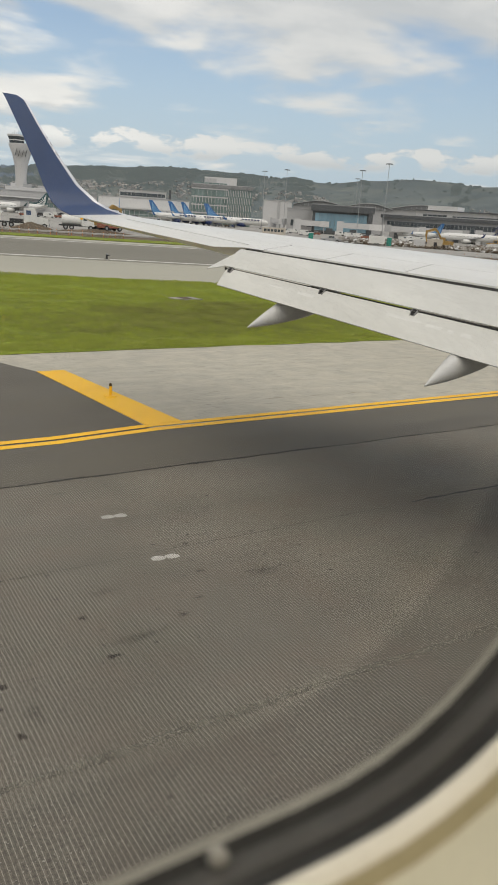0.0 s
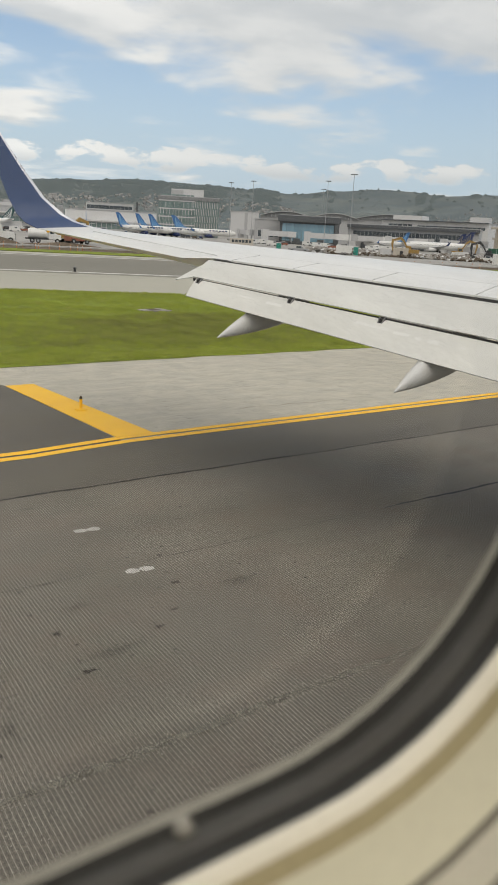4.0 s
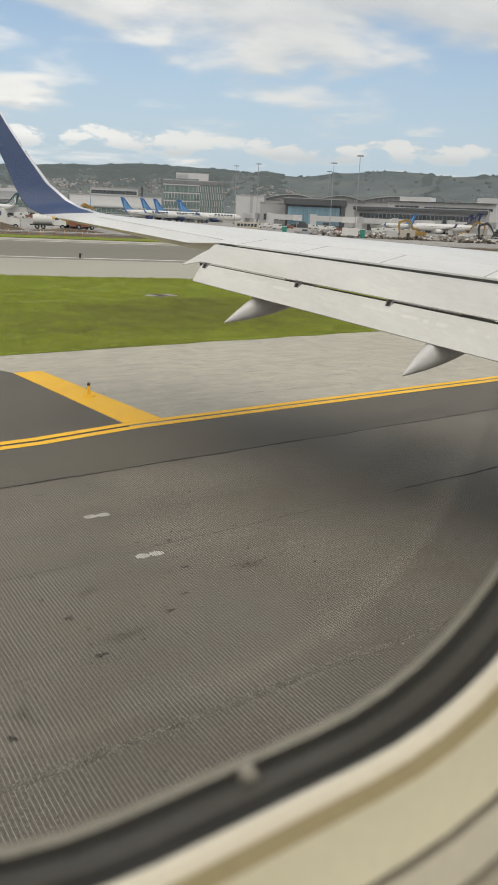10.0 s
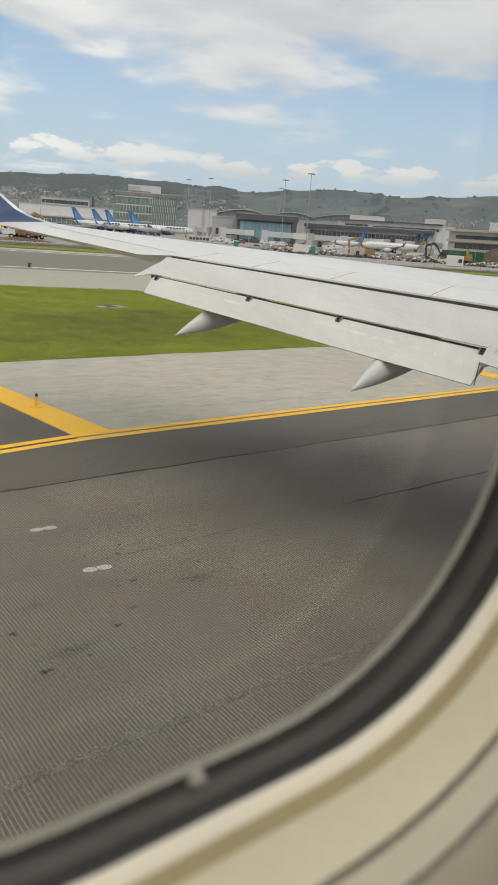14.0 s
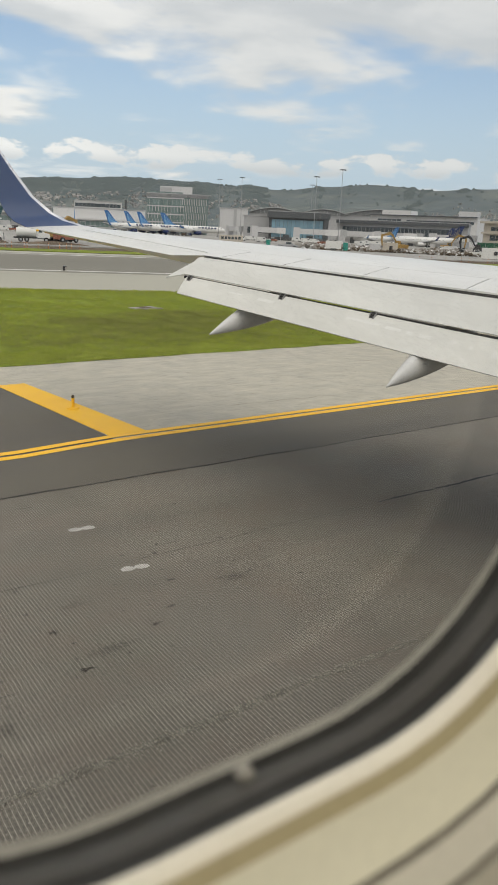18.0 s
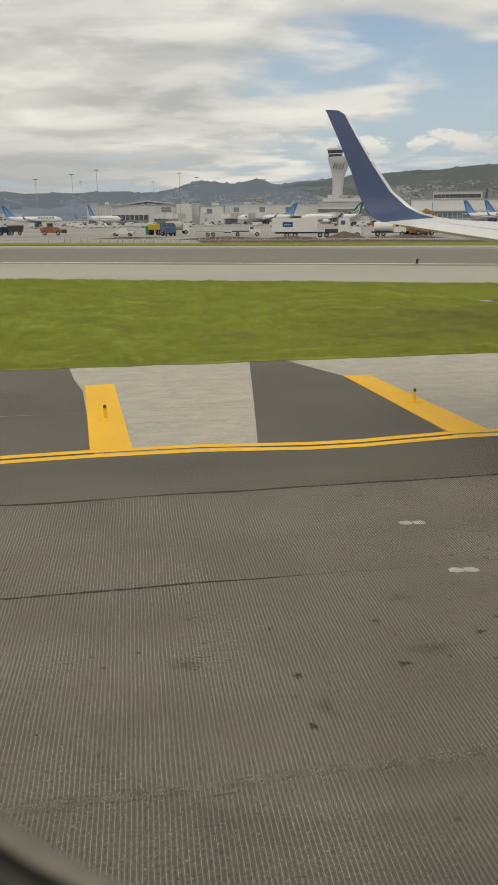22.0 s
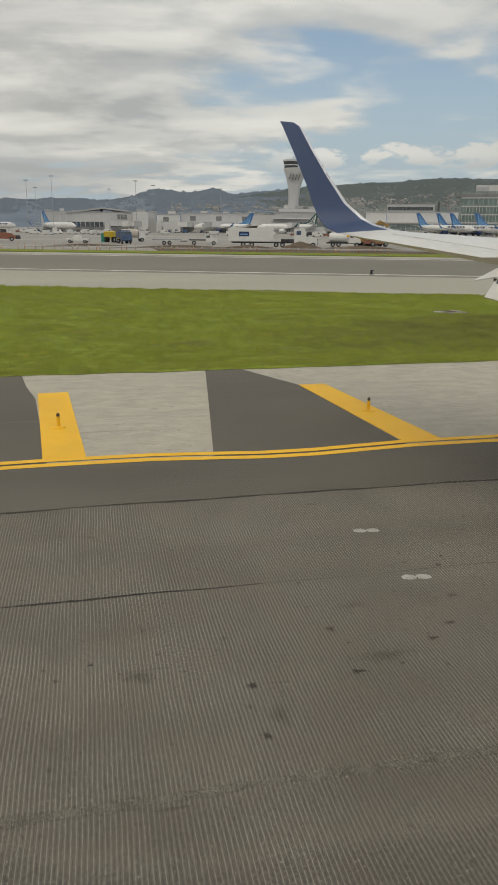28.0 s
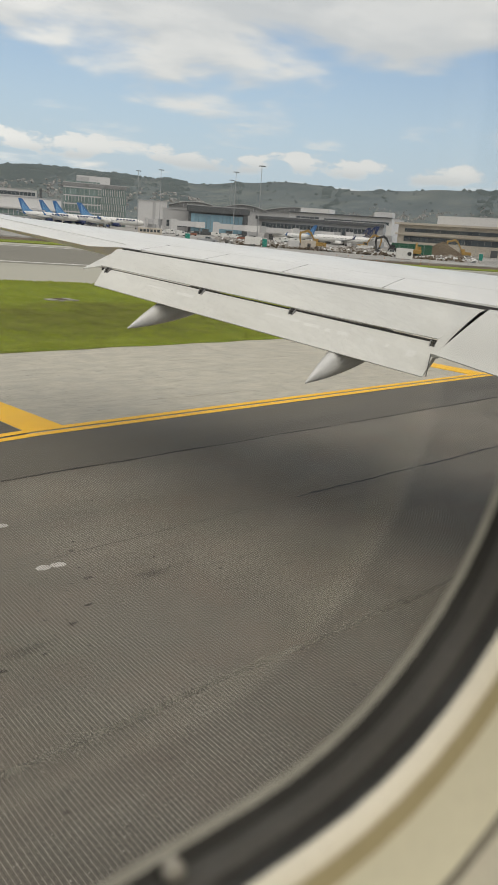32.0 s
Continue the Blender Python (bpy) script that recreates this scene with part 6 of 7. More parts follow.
# ---- jet bridges ----
def jet_bridge(at, rz, length, label="pale boxy jet bridge on a wheeled leg"):
    ob = thing("jet_bridge", label, "jet bridge", at, rz, "jet bridges")
    slabpart(ob, "tunnel", length / 2, 0, 5.2, length, 2.6, 2.8, M["bld_light"])
    slabpart(ob, "tunnel", length * 0.82, 0, 5.15, length * 0.36, 3.0, 3.1, M["bld_white"])
    slabpart(ob, "cab", length + 1.2, 0, 5.2, 3.6, 3.8, 3.4, M["bld_grey"])
    slabpart(ob, "rotunda", 0, 0, 3.6, 3.4, 3.4, 7.2, M["bld_light"])
    for dy in (-1.4, 1.4):
        slabpart(ob, "leg", length * 0.75, dy, 1.9, 0.5, 0.5, 3.8, M["steel"])
        b = bmesh.new()
        tube(b, (length * 0.75 - 0.2, dy - 0.2, 0.55), (length * 0.75 - 0.2, dy + 0.2, 0.55), 0.55, seg=12)
        part("wheel", b, M["rubber"], ob)
    return ob


for az, r, rz, ln in ((35.4, 420, -20, 20), (38.6, 412, -40, 24), (42.0, 432, -46, 26), (44.6, 430, -48, 22), (33.6, 470, -100, 18), (25.4, 478, -100, 14), (8.2, 512, -30, 20), (10.9, 505, 200, 18),
                      (1.6, 508, -20, 16), (3.2, 504, -70, 12), (5.4, 506, -25, 20), (13.5, 492, -40, 18), (48.6, 420, -60, 20)):
    jet_bridge(polar(az, r), rz, ln)

# ---- vehicles ----
M["truck_white"] = mat("white_truck_paint", (0.66, 0.66, 0.64), 0.4, world_space=False, scale=0.8, fine=6, vary=0.05)
M["truck_yellow"] = mat("machine_yellow_paint", (0.33, 0.205, 0.055), 0.6, world_space=False, scale=0.8, fine=6, vary=0.12)
M["truck_bright"] = mat("bright_yellow_truck_paint", (0.58, 0.42, 0.03), 0.5, world_space=False, scale=0.8, fine=6, vary=0.1)
M["truck_blue"] = mat("blue_truck_paint", (0.04, 0.075, 0.16), 0.5, world_space=False, scale=0.8, fine=6, vary=0.1)
M["truck_red"] = mat("orange_red_paint", (0.28, 0.105, 0.065), 0.6, world_space=False, scale=0.8, fine=6, vary=0.12)
M["truck_dark"] = mat("dark_truck_paint", (0.035, 0.036, 0.04), 0.5, world_space=False, scale=0.8, fine=6, vary=0.15)
M["teal"] = mat("teal_plastic", (0.02, 0.24, 0.19), 0.5, world_space=False, scale=0.8, fine=6, vary=0.1)
M["orange"] = mat("orange_plastic", (0.50, 0.20, 0.08), 0.6, world_space=False, scale=0.8, fine=6, vary=0.1)
M["green_sheet"] = mat("green_sheet", (0.02, 0.10, 0.06), 0.7, world_space=False, scale=0.5, fine=3, vary=0.15)
M["bare_concrete"] = mat("broken_concrete", (0.34, 0.325, 0.30), 0.9, world_space=True, scale=0.4, fine=3, vary=0.2, second=(0.24, 0.22, 0.20))


def wheels(ob, xs, half, r=0.5, w=0.3):
    for x in xs:
        for sy in (-1, 1):
            b = bmesh.new()
            tube(b, (x, sy * half - w / 2, r), (x, sy * half + w / 2, r), r, seg=14)
            wh = part("wheel", b, M["rubber"], ob)
            b = bmesh.new()
            tube(b, (x, sy * (half + w / 2), r), (x, sy * (half + w / 2 + 0.02), r), r * 0.5, seg=10)
            part("rim", b, M["steel"], wh)


def profile(ob, name, pts, half, material, label="", bevel=0.05):
    """A body from its side outline, x and z, extruded across."""
    b = bmesh.new()
    loft(b, [[(x, -half, z) for x, z in pts], [(x, half, z) for x, z in pts]])
    if bevel:
        bmesh.ops.bevel(b, geom=b.edges[:], offset=bevel, segments=1, affect="EDGES")
    return part(name, b, material, ob, label)


def vehicle(az, r, heading, name, label, category, group="construction vehicles"):
    return thing(name, label, category, polar(az, r), heading, group)


def tractor_cab(ob, x, material):
    profile(ob, "sleeper", [(x - 2.4, 0.9), (x - 2.4, 3.7), (x - 0.4, 3.8), (x, 3.0), (x, 0.9)], 1.15, material)
    profile(ob, "cab_front", [(x, 0.8), (x, 2.95), (x + 0.55, 2.15), (x + 2.2, 1.9), (x + 2.4, 0.8)], 1.05, material)
    profile(ob, "windscreen", [(x + 0.06, 2.2), (x + 0.06, 2.9), (x + 0.52, 2.2)], 1.07, M["win_dark"], "", 0)
    slabpart(ob, "side_window", x - 1.5, -1.16, 2.9, 0.9, 0.04, 0.8, M["truck_blue"])
    slabpart(ob, "bumper", x + 2.45, 0, 0.7, 0.2, 2.2, 0.5, M["steel"])
    slabpart(ob, "grille", x + 2.4, 0, 1.35, 0.08, 1.2, 0.8, M["truck_dark"])
    for sy in (-1, 1):
        slabpart(ob, "headlight", x + 2.42, sy * 0.85, 1.3, 0.06, 0.25, 0.2, M["bld_white"])
        slabpart(ob, "fuel_tank", x - 0.6, sy * 1.0, 0.7, 1.4, 0.5, 0.55, M["steel"])
    wheels(ob, (x + 1.5,), 1.0)


H = -11.0
ob = vehicle(15.9, 158, -15, "semi_tractor", "white lorry tractor with a long sleeper cab on the earth road", "truck")
tractor_cab(ob, 1.2, M["truck_white"])
slabpart(ob, "chassis", -3.0, 0, 0.95, 7, 0.9, 0.3, M["truck_dark"])
slabpart(ob, "deck_gear", -2.6, 0, 1.35, 2.6, 1.6, 0.6, M["truck_dark"])
wheels(ob, (-3.6, -4.9), 0.95)
ob = vehicle(12.2, 159, -12, "box_trailer", "long white box trailer with a dark blue panel", "trailer")
slabpart(ob, "box_body", 0, 0, 2.45, 9.4, 2.5, 2.7, M["truck_white"], "", 0.04)
slabpart(ob, "side_panel", -1.4, -1.27, 2.6, 2.1, 0.03, 0.95, M["jet_navy"], "dark blue panel with a pale bar")
slabpart(ob, "panel_bar", -1.4, -1.295, 2.55, 1.5, 0.02, 0.2, M["jet_light_blue"])
slabpart(ob, "undercarriage", 0, 0, 0.95, 8, 0.9, 0.35, M["truck_dark"])
wheels(ob, (-1.6, 0.2), 1.05)
ob = vehicle(19.2, 165, -18, "tank_truck", "white water tank truck on the service road", "truck")
b = bmesh.new()
tube(b, (-3.2, 0, 1.95), (0.7, 0, 1.95), 0.95, seg=18)
part("tank", b, M["truck_white"], ob, "", True)
slabpart(ob, "chassis", -0.6, 0, 0.85, 6.4, 0.9, 0.3, M["truck_dark"])
profile(ob, "cab", [(0.9, 0.8), (0.9, 2.7), (2.0, 2.7), (2.4, 1.9), (3.4, 1.75), (3.5, 0.8)], 1.05, M["truck_white"])
slabpart(ob, "side_window", 1.6, -1.07, 2.25, 0.7, 0.04, 0.6, M["win_dark"])
slabpart(ob, "windscreen", 2.22, 0, 2.3, 0.05, 1.7, 0.6, M["win_dark"])
wheels(ob, (-2.4, -1.2, 2.7), 0.95)


def pickup(az, r, heading, label, material=None, cargo=None):
    material = material or M["truck_white"]
    ob = vehicle(az, r, heading, "pickup_truck", label, "pickup truck")
    profile(ob, "body", [(-2.7, 0.5), (-2.7, 1.15), (-0.7, 1.15), (-0.7, 1.15), (1.0, 1.15), (2.6, 1.05), (2.75, 0.5)], 0.95, material, bevel=0.06)
    profile(ob, "cab", [(-0.8, 1.1), (-0.65, 1.75), (0.6, 1.78), (1.3, 1.12)], 0.85, material)
    slabpart(ob, "side_window", 0.1, -0.87, 1.45, 1.3, 0.03, 0.42, M["win_dark"])
    profile(ob, "windscreen", [(0.72, 1.65), (0.78, 1.7), (1.28, 1.15), (1.2, 1.13)], 0.8, M["win_dark"], "", 0)
    for sy in (-1, 1):
        slabpart(ob, "headlight", 2.7, sy * 0.72, 0.85, 0.08, 0.3, 0.2, M["bld_white"])
        slabpart(ob, "tail_light", -2.72, sy * 0.8, 0.9, 0.05, 0.15, 0.3, M["truck_red"])
    wheels(ob, (-1.75, 1.75), 0.85, 0.4, 0.26)
    if cargo:
        slabpart(ob, "load", -1.7, 0, 1.5, 1.9, 1.5, 1.0, cargo)
    return ob


pickup(-0.6, 185, 170, "white pickup truck parked on the service road")
pickup(38.0, 205, -35, "silver pickup truck parked before the glass gate", M["steel"])
pickup(51.8, 218, -52, "white pickup truck on the construction ground")
pickup(-15.6, 235, -12, "white pickup with a dark load on the far apron", None, M["truck_dark"])
pickup(49.4, 272, 150, "white work truck beside the rubble", None, M["bld_white"])
pickup(50.5, 276, -30, "white work truck with a box body among debris", None, M["bld_white"])
pickup(53.3, 262, 120, "white pickup truck near the earth heap")

ob = vehicle(5.9, 172, -5, "flatbed_trailer", "long grey flatbed trailer standing alone", "trailer")
slabpart(ob, "deck", 0, 0, 1.15, 6.6, 2.4, 0.25, M["steel"])
slabpart(ob, "drawbar", 3.8, 0, 0.8, 1.6, 0.3, 0.2, M["truck_dark"])
wheels(ob, (-0.6, 0.6), 1.05, 0.45)
ob = vehicle(8.6, 172, -8, "flatbed_truck", "white flatbed truck with an empty deck", "truck")
slabpart(ob, "deck", -1.3, 0, 1.1, 3.8, 2.2, 0.25, M["truck_dark"])
profile(ob, "cab", [(0.6, 0.6), (0.6, 2.2), (1.7, 2.2), (2.2, 1.55), (3.2, 1.4), (3.3, 0.6)], 1.0, M["truck_white"])
slabpart(ob, "side_window", 1.2, -1.02, 1.85, 0.8, 0.04, 0.5, M["win_dark"])
wheels(ob, (-2.0, 2.4), 0.9, 0.45)
ob = vehicle(2.75, 182, -80, "dump_truck", "blue dump truck seen from its front", "truck")
profile(ob, "cab", [(1.2, 0.7), (1.2, 2.8), (2.6, 2.7), (3.0, 1.7), (3.2, 0.7)], 1.2, M["truck_blue"])
profile(ob, "tipper", [(-3.2, 1.2), (-3.4, 2.9), (1.1, 3.0), (1.0, 1.2)], 1.25, M["truck_blue"])
slabpart(ob, "windscreen", 2.75, 0, 2.2, 0.08, 1.9, 0.8, M["win_dark"])
wheels(ob, (-2.4, -1.1, 2.2), 1.0)
ob = vehicle(1.95, 196, 66, "tipper", "yellow articulated dump truck on the earth strip", "truck")
profile(ob, "tipper", [(-3.0, 1.3), (-3.3, 2.6), (0.3, 2.7), (0.0, 1.3)], 1.2, M["truck_bright"])
profile(ob, "cab", [(0.5, 0.8), (0.5, 2.5), (1.7, 2.5), (2.0, 1.7), (3.0, 1.6), (3.1, 0.8)], 1.0, M["truck_bright"])
slabpart(ob, "side_window", 1.1, -1.02, 2.1, 0.8, 0.04, 0.5, M["win_dark"])
wheels(ob, (-2.2, -0.9, 2.3), 1.0, 0.65, 0.4)
ob = vehicle(3.4, 205, 10, "cement_truck", "pale tanker truck behind the dump trucks", "truck")
b = bmesh.new()
tube(b, (-3.0, 0, 2.1), (1.2, 0, 2.1), 1.1, seg=16)
part("tank", b, M["bld_beige"], ob, "", True)
profile(ob, "cab", [(1.4, 0.8), (1.4, 2.8), (2.8, 2.8), (3.2, 0.8)], 1.1, M["truck_white"])
wheels(ob, (-2.2, -0.9, 2.2), 1.0)
for az, r, m_, lab in ((-9.2, 215, M["truck_blue"], "blue and white service truck on the apron"), (21.6, 172, M["truck_red"], "red paving machine on the earth strip"), (-5.7, 205, M["truck_red"], "orange paving machine on the apron")):
    ob = vehicle(az, r, rng.uniform(-20, 20) if "paving" in lab else 62, "paving_machine" if "paving" in lab else "service_truck", lab, "machine" if "paving" in lab else "truck")
    profile(ob, "body", [(-2.8, 0.6), (-2.8, 1.7), (-0.4, 2.2), (1.6, 2.0), (2.6, 1.3), (2.8, 0.6)], 1.1, m_)
    profile(ob, "operator_cab", [(-1.0, 2.0), (-1.0, 3.0), (0.4, 3.0), (0.5, 2.0)], 0.8, M["truck_white"] if "service" in lab else M["truck_dark"])
    slabpart(ob, "hopper", 3.2, 0, 1.0, 1.2, 2.4, 0.9, M["truck_dark"])
    slabpart(ob, "rail", -2.9, 0, 2.2, 0.1, 2.0, 0.9, M["steel"])
    wheels(ob, (-1.8, 1.6), 1.1, 0.55)
ob = vehicle(-8.2, 214, 8, "bin_trailer", "dark open bin trailer on the apron", "trailer")
profile(ob, "bin", [(-2.0, 0.9), (-2.2, 2.5), (2.2, 2.5), (1.9, 0.9)], 1.2, M["truck_dark"])
wheels(ob, (-1.0, 1.0), 1.0)
ob = vehicle(33.7, 215, -33, "shuttle_bus", "pale shuttle bus with a row of dark windows", "bus")
slabpart(ob, "body", 0, 0, 1.65, 6.6, 2.3, 2.3, M["bld_beige"], "", 0.1)
for k in range(6):
    slabpart(ob, "side_window", -2.4 + k * 0.95, -1.17, 2.05, 0.7, 0.03, 0.7, M["win_dark"])
wheels(ob, (-2.0, 2.0), 1.0, 0.45)
ob = vehicle(41.4, 206, -40, "cargo_trailer", "small white enclosed cargo trailer", "trailer")
slabpart(ob, "box_body", 0, 0, 1.5, 4.2, 2.0, 2.0, M["truck_white"], "", 0.06)
slabpart(ob, "drawbar", 2.7, 0, 0.6, 1.3, 0.2, 0.15, M["truck_dark"])
wheels(ob, (-0.4, 0.4), 0.95, 0.35, 0.2)
ob = vehicle(52.75, 190, -50, "equipment_box", "white equipment box with a round dark fan", "box")
slabpart(ob, "box_body", 0, 0, 1.35, 4.0, 2.2, 2.5, M["truck_white"], "", 0.04)
b = bmesh.new()
tube(b, (1.2, -1.12, 1.4), (1.2, -1.18, 1.4), 0.5, seg=18)
part("fan", b, M["truck_dark"], ob)
slabpart(ob, "skid", 0, 0, 0.06, 3.6, 2.0, 0.12, M["truck_dark"])


def toilet(az, r, rz):
    ob = vehicle(az, r, rz, "portable_toilet", "teal portable toilet with a pale roof", "toilet", "portable toilets")
    slabpart(ob, "cabin", 0, 0, 1.1, 1.15, 1.15, 2.1, M["teal"], "", 0.04)
    slabpart(ob, "roof", 0, 0, 2.25, 1.2, 1.2, 0.2, M["bld_white"], "", 0.05)
    slabpart(ob, "door", 0, -0.59, 1.1, 0.7, 0.03, 1.8, M["teal"])


toilet(1.25, 196, 5)
toilet(36.5, 205, -30)
toilet(42.3, 212, -30)
toilet(58.2, 262, -50)


def excavator(az, r, heading, arm_turn, material, label, boom=1.0):
    ob = vehicle(az, r, heading, "excavator", label, "excavator")
    for sy in (-1, 1):
        profile(ob, "track", [(-2.0, 0.25), (-1.8, 0.9), (1.8, 0.9), (2.0, 0.25), (1.7, 0.0), (-1.7, 0.0)], 0.3, M["truck_dark"]).location = (0, sy * 1.2, 0)
    profile(ob, "upper_body", [(-2.3, 1.0), (-2.4, 2.1), (0.2, 2.2), (1.2, 1.9), (1.3, 1.0)], 1.35, material)
    cabp = profile(ob, "operator_cab", [(-0.2, 1.9), (-0.2, 3.1), (1.1, 3.1), (1.5, 1.9)], 0.55, material)
    cabp.location = (0, -0.7, 0)
    g = slabpart(ob, "cab_glass", 0.5, -1.27, 2.5, 1.0, 0.03, 0.8, M["win_dark"])
    b = bmesh.new()
    k = boom
    loft(b, [[(x, -0.25, z), (x, 0.25, z), (x, 0.25, z + h), (x, -0.25, z + h)] for x, z, h in ((0.8, 1.8, 0.6), (2.4 * k, 4.2 * k, 0.8), (3.4 * k, 4.9 * k, 0.8), (5.6 * k, 4.4 * k, 0.5))])
    part("boom", b, material, ob)
    b = bmesh.new()
    loft(b, [[(x, -0.2, z), (x, 0.2, z), (x + w, 0.2, z + 0.1), (x + w, -0.2, z + 0.1)] for x, z, w in ((5.4 * k, 4.9 * k, 0.6), (5.6 * k, 3.4 * k, 0.55), (5.3 * k, 1.5, 0.35))])
    part("stick", b, material, ob)
    profile(ob, "bucket", [(4.6 * k, 0.5), (4.4 * k, 1.2), (5.5 * k, 1.7), (5.8 * k, 1.2), (5.3 * k, 0.3)], 0.6, M["truck_dark"])
    b = bmesh.new()
    tube(b, (1.3, 0, 2.0), (2.8 * k, 0, 4.0 * k), 0.1, seg=6)
    tube(b, (3.2 * k, 0, 5.4 * k), (5.3 * k, 0, 5.0 * k), 0.09, seg=6)
    part("ram", b, M["steel"], ob)


excavator(46.3, 236, 150, 0, M["truck_yellow"], "yellow excavator with its boom over the rubble")
excavator(49.7, 285, -40, 0, M["truck_yellow"], "yellow excavator with a raised folded boom", 1.1)
excavator(51.9, 240, 110, 0, M["truck_dark"], "dark excavator beside the white box")
excavator(57.0, 300, 140, 0, M["truck_yellow"], "yellow excavator behind the earth heap", 1.2)
excavator(20.9, 176, 20, 0, M["truck_yellow"], "yellow excavator at the earth strip")
excavator(53.6, 232, 40, 0, M["truck_yellow"], "small yellow digger beside the fence", 0.7)

# heaps of broken concrete and earth
def rubble(name, az0, az1, r0, r1, count, big, material, label):
    verts, faces = [], []
    for _ in range(count):
        az, r = rng.uniform(az0, az1), rng.uniform(r0, r1)
        mound = max(noise.noise((az * 0.7, r * 0.06, 6)) + 0.4, 0.04) * 1.45
        x, y, _z = polar(az, r)
        z = rng.random() * mound
        s = big * rng.uniform(0.25, 1.0)
        i = len(verts)
        a, c = rng.uniform(0, 6.28), rng.uniform(-0.6, 0.6)
        m_ = Euler((c, rng.uniform(-0.6, 0.6), a)).to_matrix()
        for sx, sy, sz in ((-1, -1, -1), (1, -1, -1), (1, 1, -1), (-1, 1, -1), (-0.8, -0.9, 1), (0.9, -0.7, 1), (0.8, 0.9, 1), (-0.9, 0.7, 1)):
            v = m_ @ Vector((sx * s * rng.uniform(0.6, 1), sy * s * 0.7, sz * s * 0.35))
            verts.append((x + v.x, y + v.y, z + v.z))
        faces += [tuple(i + k for k in f) for f in ((0, 1, 5, 4), (1, 2, 6, 5), (2, 3, 7, 6), (3, 0, 4, 7), (4, 5, 6, 7))]
    me = bpy.data.meshes.new(name)
    me.from_pydata(verts, [], faces)
    me.materials.append(material)
    return tagged(new(name, me), label, "rubble", "", "stuff")


rubble("concrete_rubble", 38.6, 50.5, 215, 268, 5200, 0.62, M["bare_concrete"], "wide heaps of broken grey concrete")
rubble("concrete_rubble", 50.0, 58.0, 236, 280, 2200, 0.6, M["bare_concrete"], "low heaps of broken concrete and debris")
rubble("pale_debris", 39.0, 58.0, 214, 285, 900, 0.7, M["bld_white"], "scattered pale boards and sheets among the rubble")
rubble("dark_debris", 40.0, 57.0, 212, 275, 2200, 0.6, M["soil"], "scattered dark debris among the rubble")


def mound(az, r, rx, ry, h, label):
    b = bmesh.new()
    rings = []
    for k in range(8):
        u = k / 7
        rings.append([(rx * (1 - u) * math.cos(t) * (1 + 0.15 * noise.noise((math.cos(t) * 2, math.sin(t) * 2, az))), ry * (1 - u) * math.sin(t), h * (u ** 0.8) * (1 + 0.15 * noise.noise((t, u * 3, az)))) for t in [i / 20 * math.tau for i in range(20)]])
    loft(b, rings, True, False)
    ob = part("earth_mound", b, M["soil"], None, label, True)
    ob.matrix_world = pose(*polar(az, r), 0, 0, -az)
    return tagged(ob, label, "mound")


mound(16.0, 150, 4.2, 2, 1.3, "low heap of dark earth beside the road")
mound(12.0, 148, 6, 2, 0.6, "low heap of dark earth along the verge")
mound(7.0, 150, 10, 2.2, 0.5, "long low bank of dark earth")
mound(20.5, 150, 8, 2, 0.7, "long low bank of dark earth")
mound(55.4, 262, 9, 4, 5.0, "large heap of brown earth behind a fence")
mound(0.0, 160, 9, 2, 0.4, "long low bank of dark earth")

ob = thing("site_fence", "dark green sheeted site fence", "fence", polar(53.2, 250), -50)
for k in range(5):
    slabpart(ob, "fence_panel", k * 2.6 - 5, 0, 1.9, 2.5, 0.08, 3.6, M["green_sheet"])
    slabpart(ob, "fence_post", k * 2.6 - 6.3, 0, 1.9, 0.1, 0.1, 3.8, M["steel"])
ob = thing("pump_house", "small beige pump block with an arched opening", "hut", polar(45.6, 218), -45)
slabpart(ob, "wall", 0, 0, 1.3, 4.2, 2.2, 2.6, M["bld_beige"], "", 0.05)
slabpart(ob, "opening", 0.2, -1.12, 0.95, 0.9, 0.06, 1.6, M["truck_dark"])
slabpart(ob, "side_box", -4.2, 0.2, 1.1, 3.0, 2.0, 2.2, M["bld_light"], "", 0.05)

# orange and white delineator posts along the strip
post = thing("delineator_post", "slim orange and white delineator post in the verge", "post", polar(-6, 139 / 1.0), 0, "delineator posts")
b = bmesh.new()
tube(b, (0, 0, 0), (0, 0, 0.9), 0.06, 0.05, 8)
part("stake", b, M["orange"], post)
b = bmesh.new()
tube(b, (0, 0, 0.45), (0, 0, 0.7), 0.065, 0.065, 8)
part("band", b, M["bld_white"], post)
for k in range(62):
    az = -5 + k * 0.62 + rng.uniform(-0.25, 0.25) if k < 46 else 40 + (k - 46) * 1.0 + rng.uniform(-.3, .3)
    t = math.tan(radians(az))
    yy = 131.5 / (1 - SLOPE * t)
    copy_thing(post, Matrix.Translation((yy * t, yy + rng.uniform(0, 2), 0.05)))

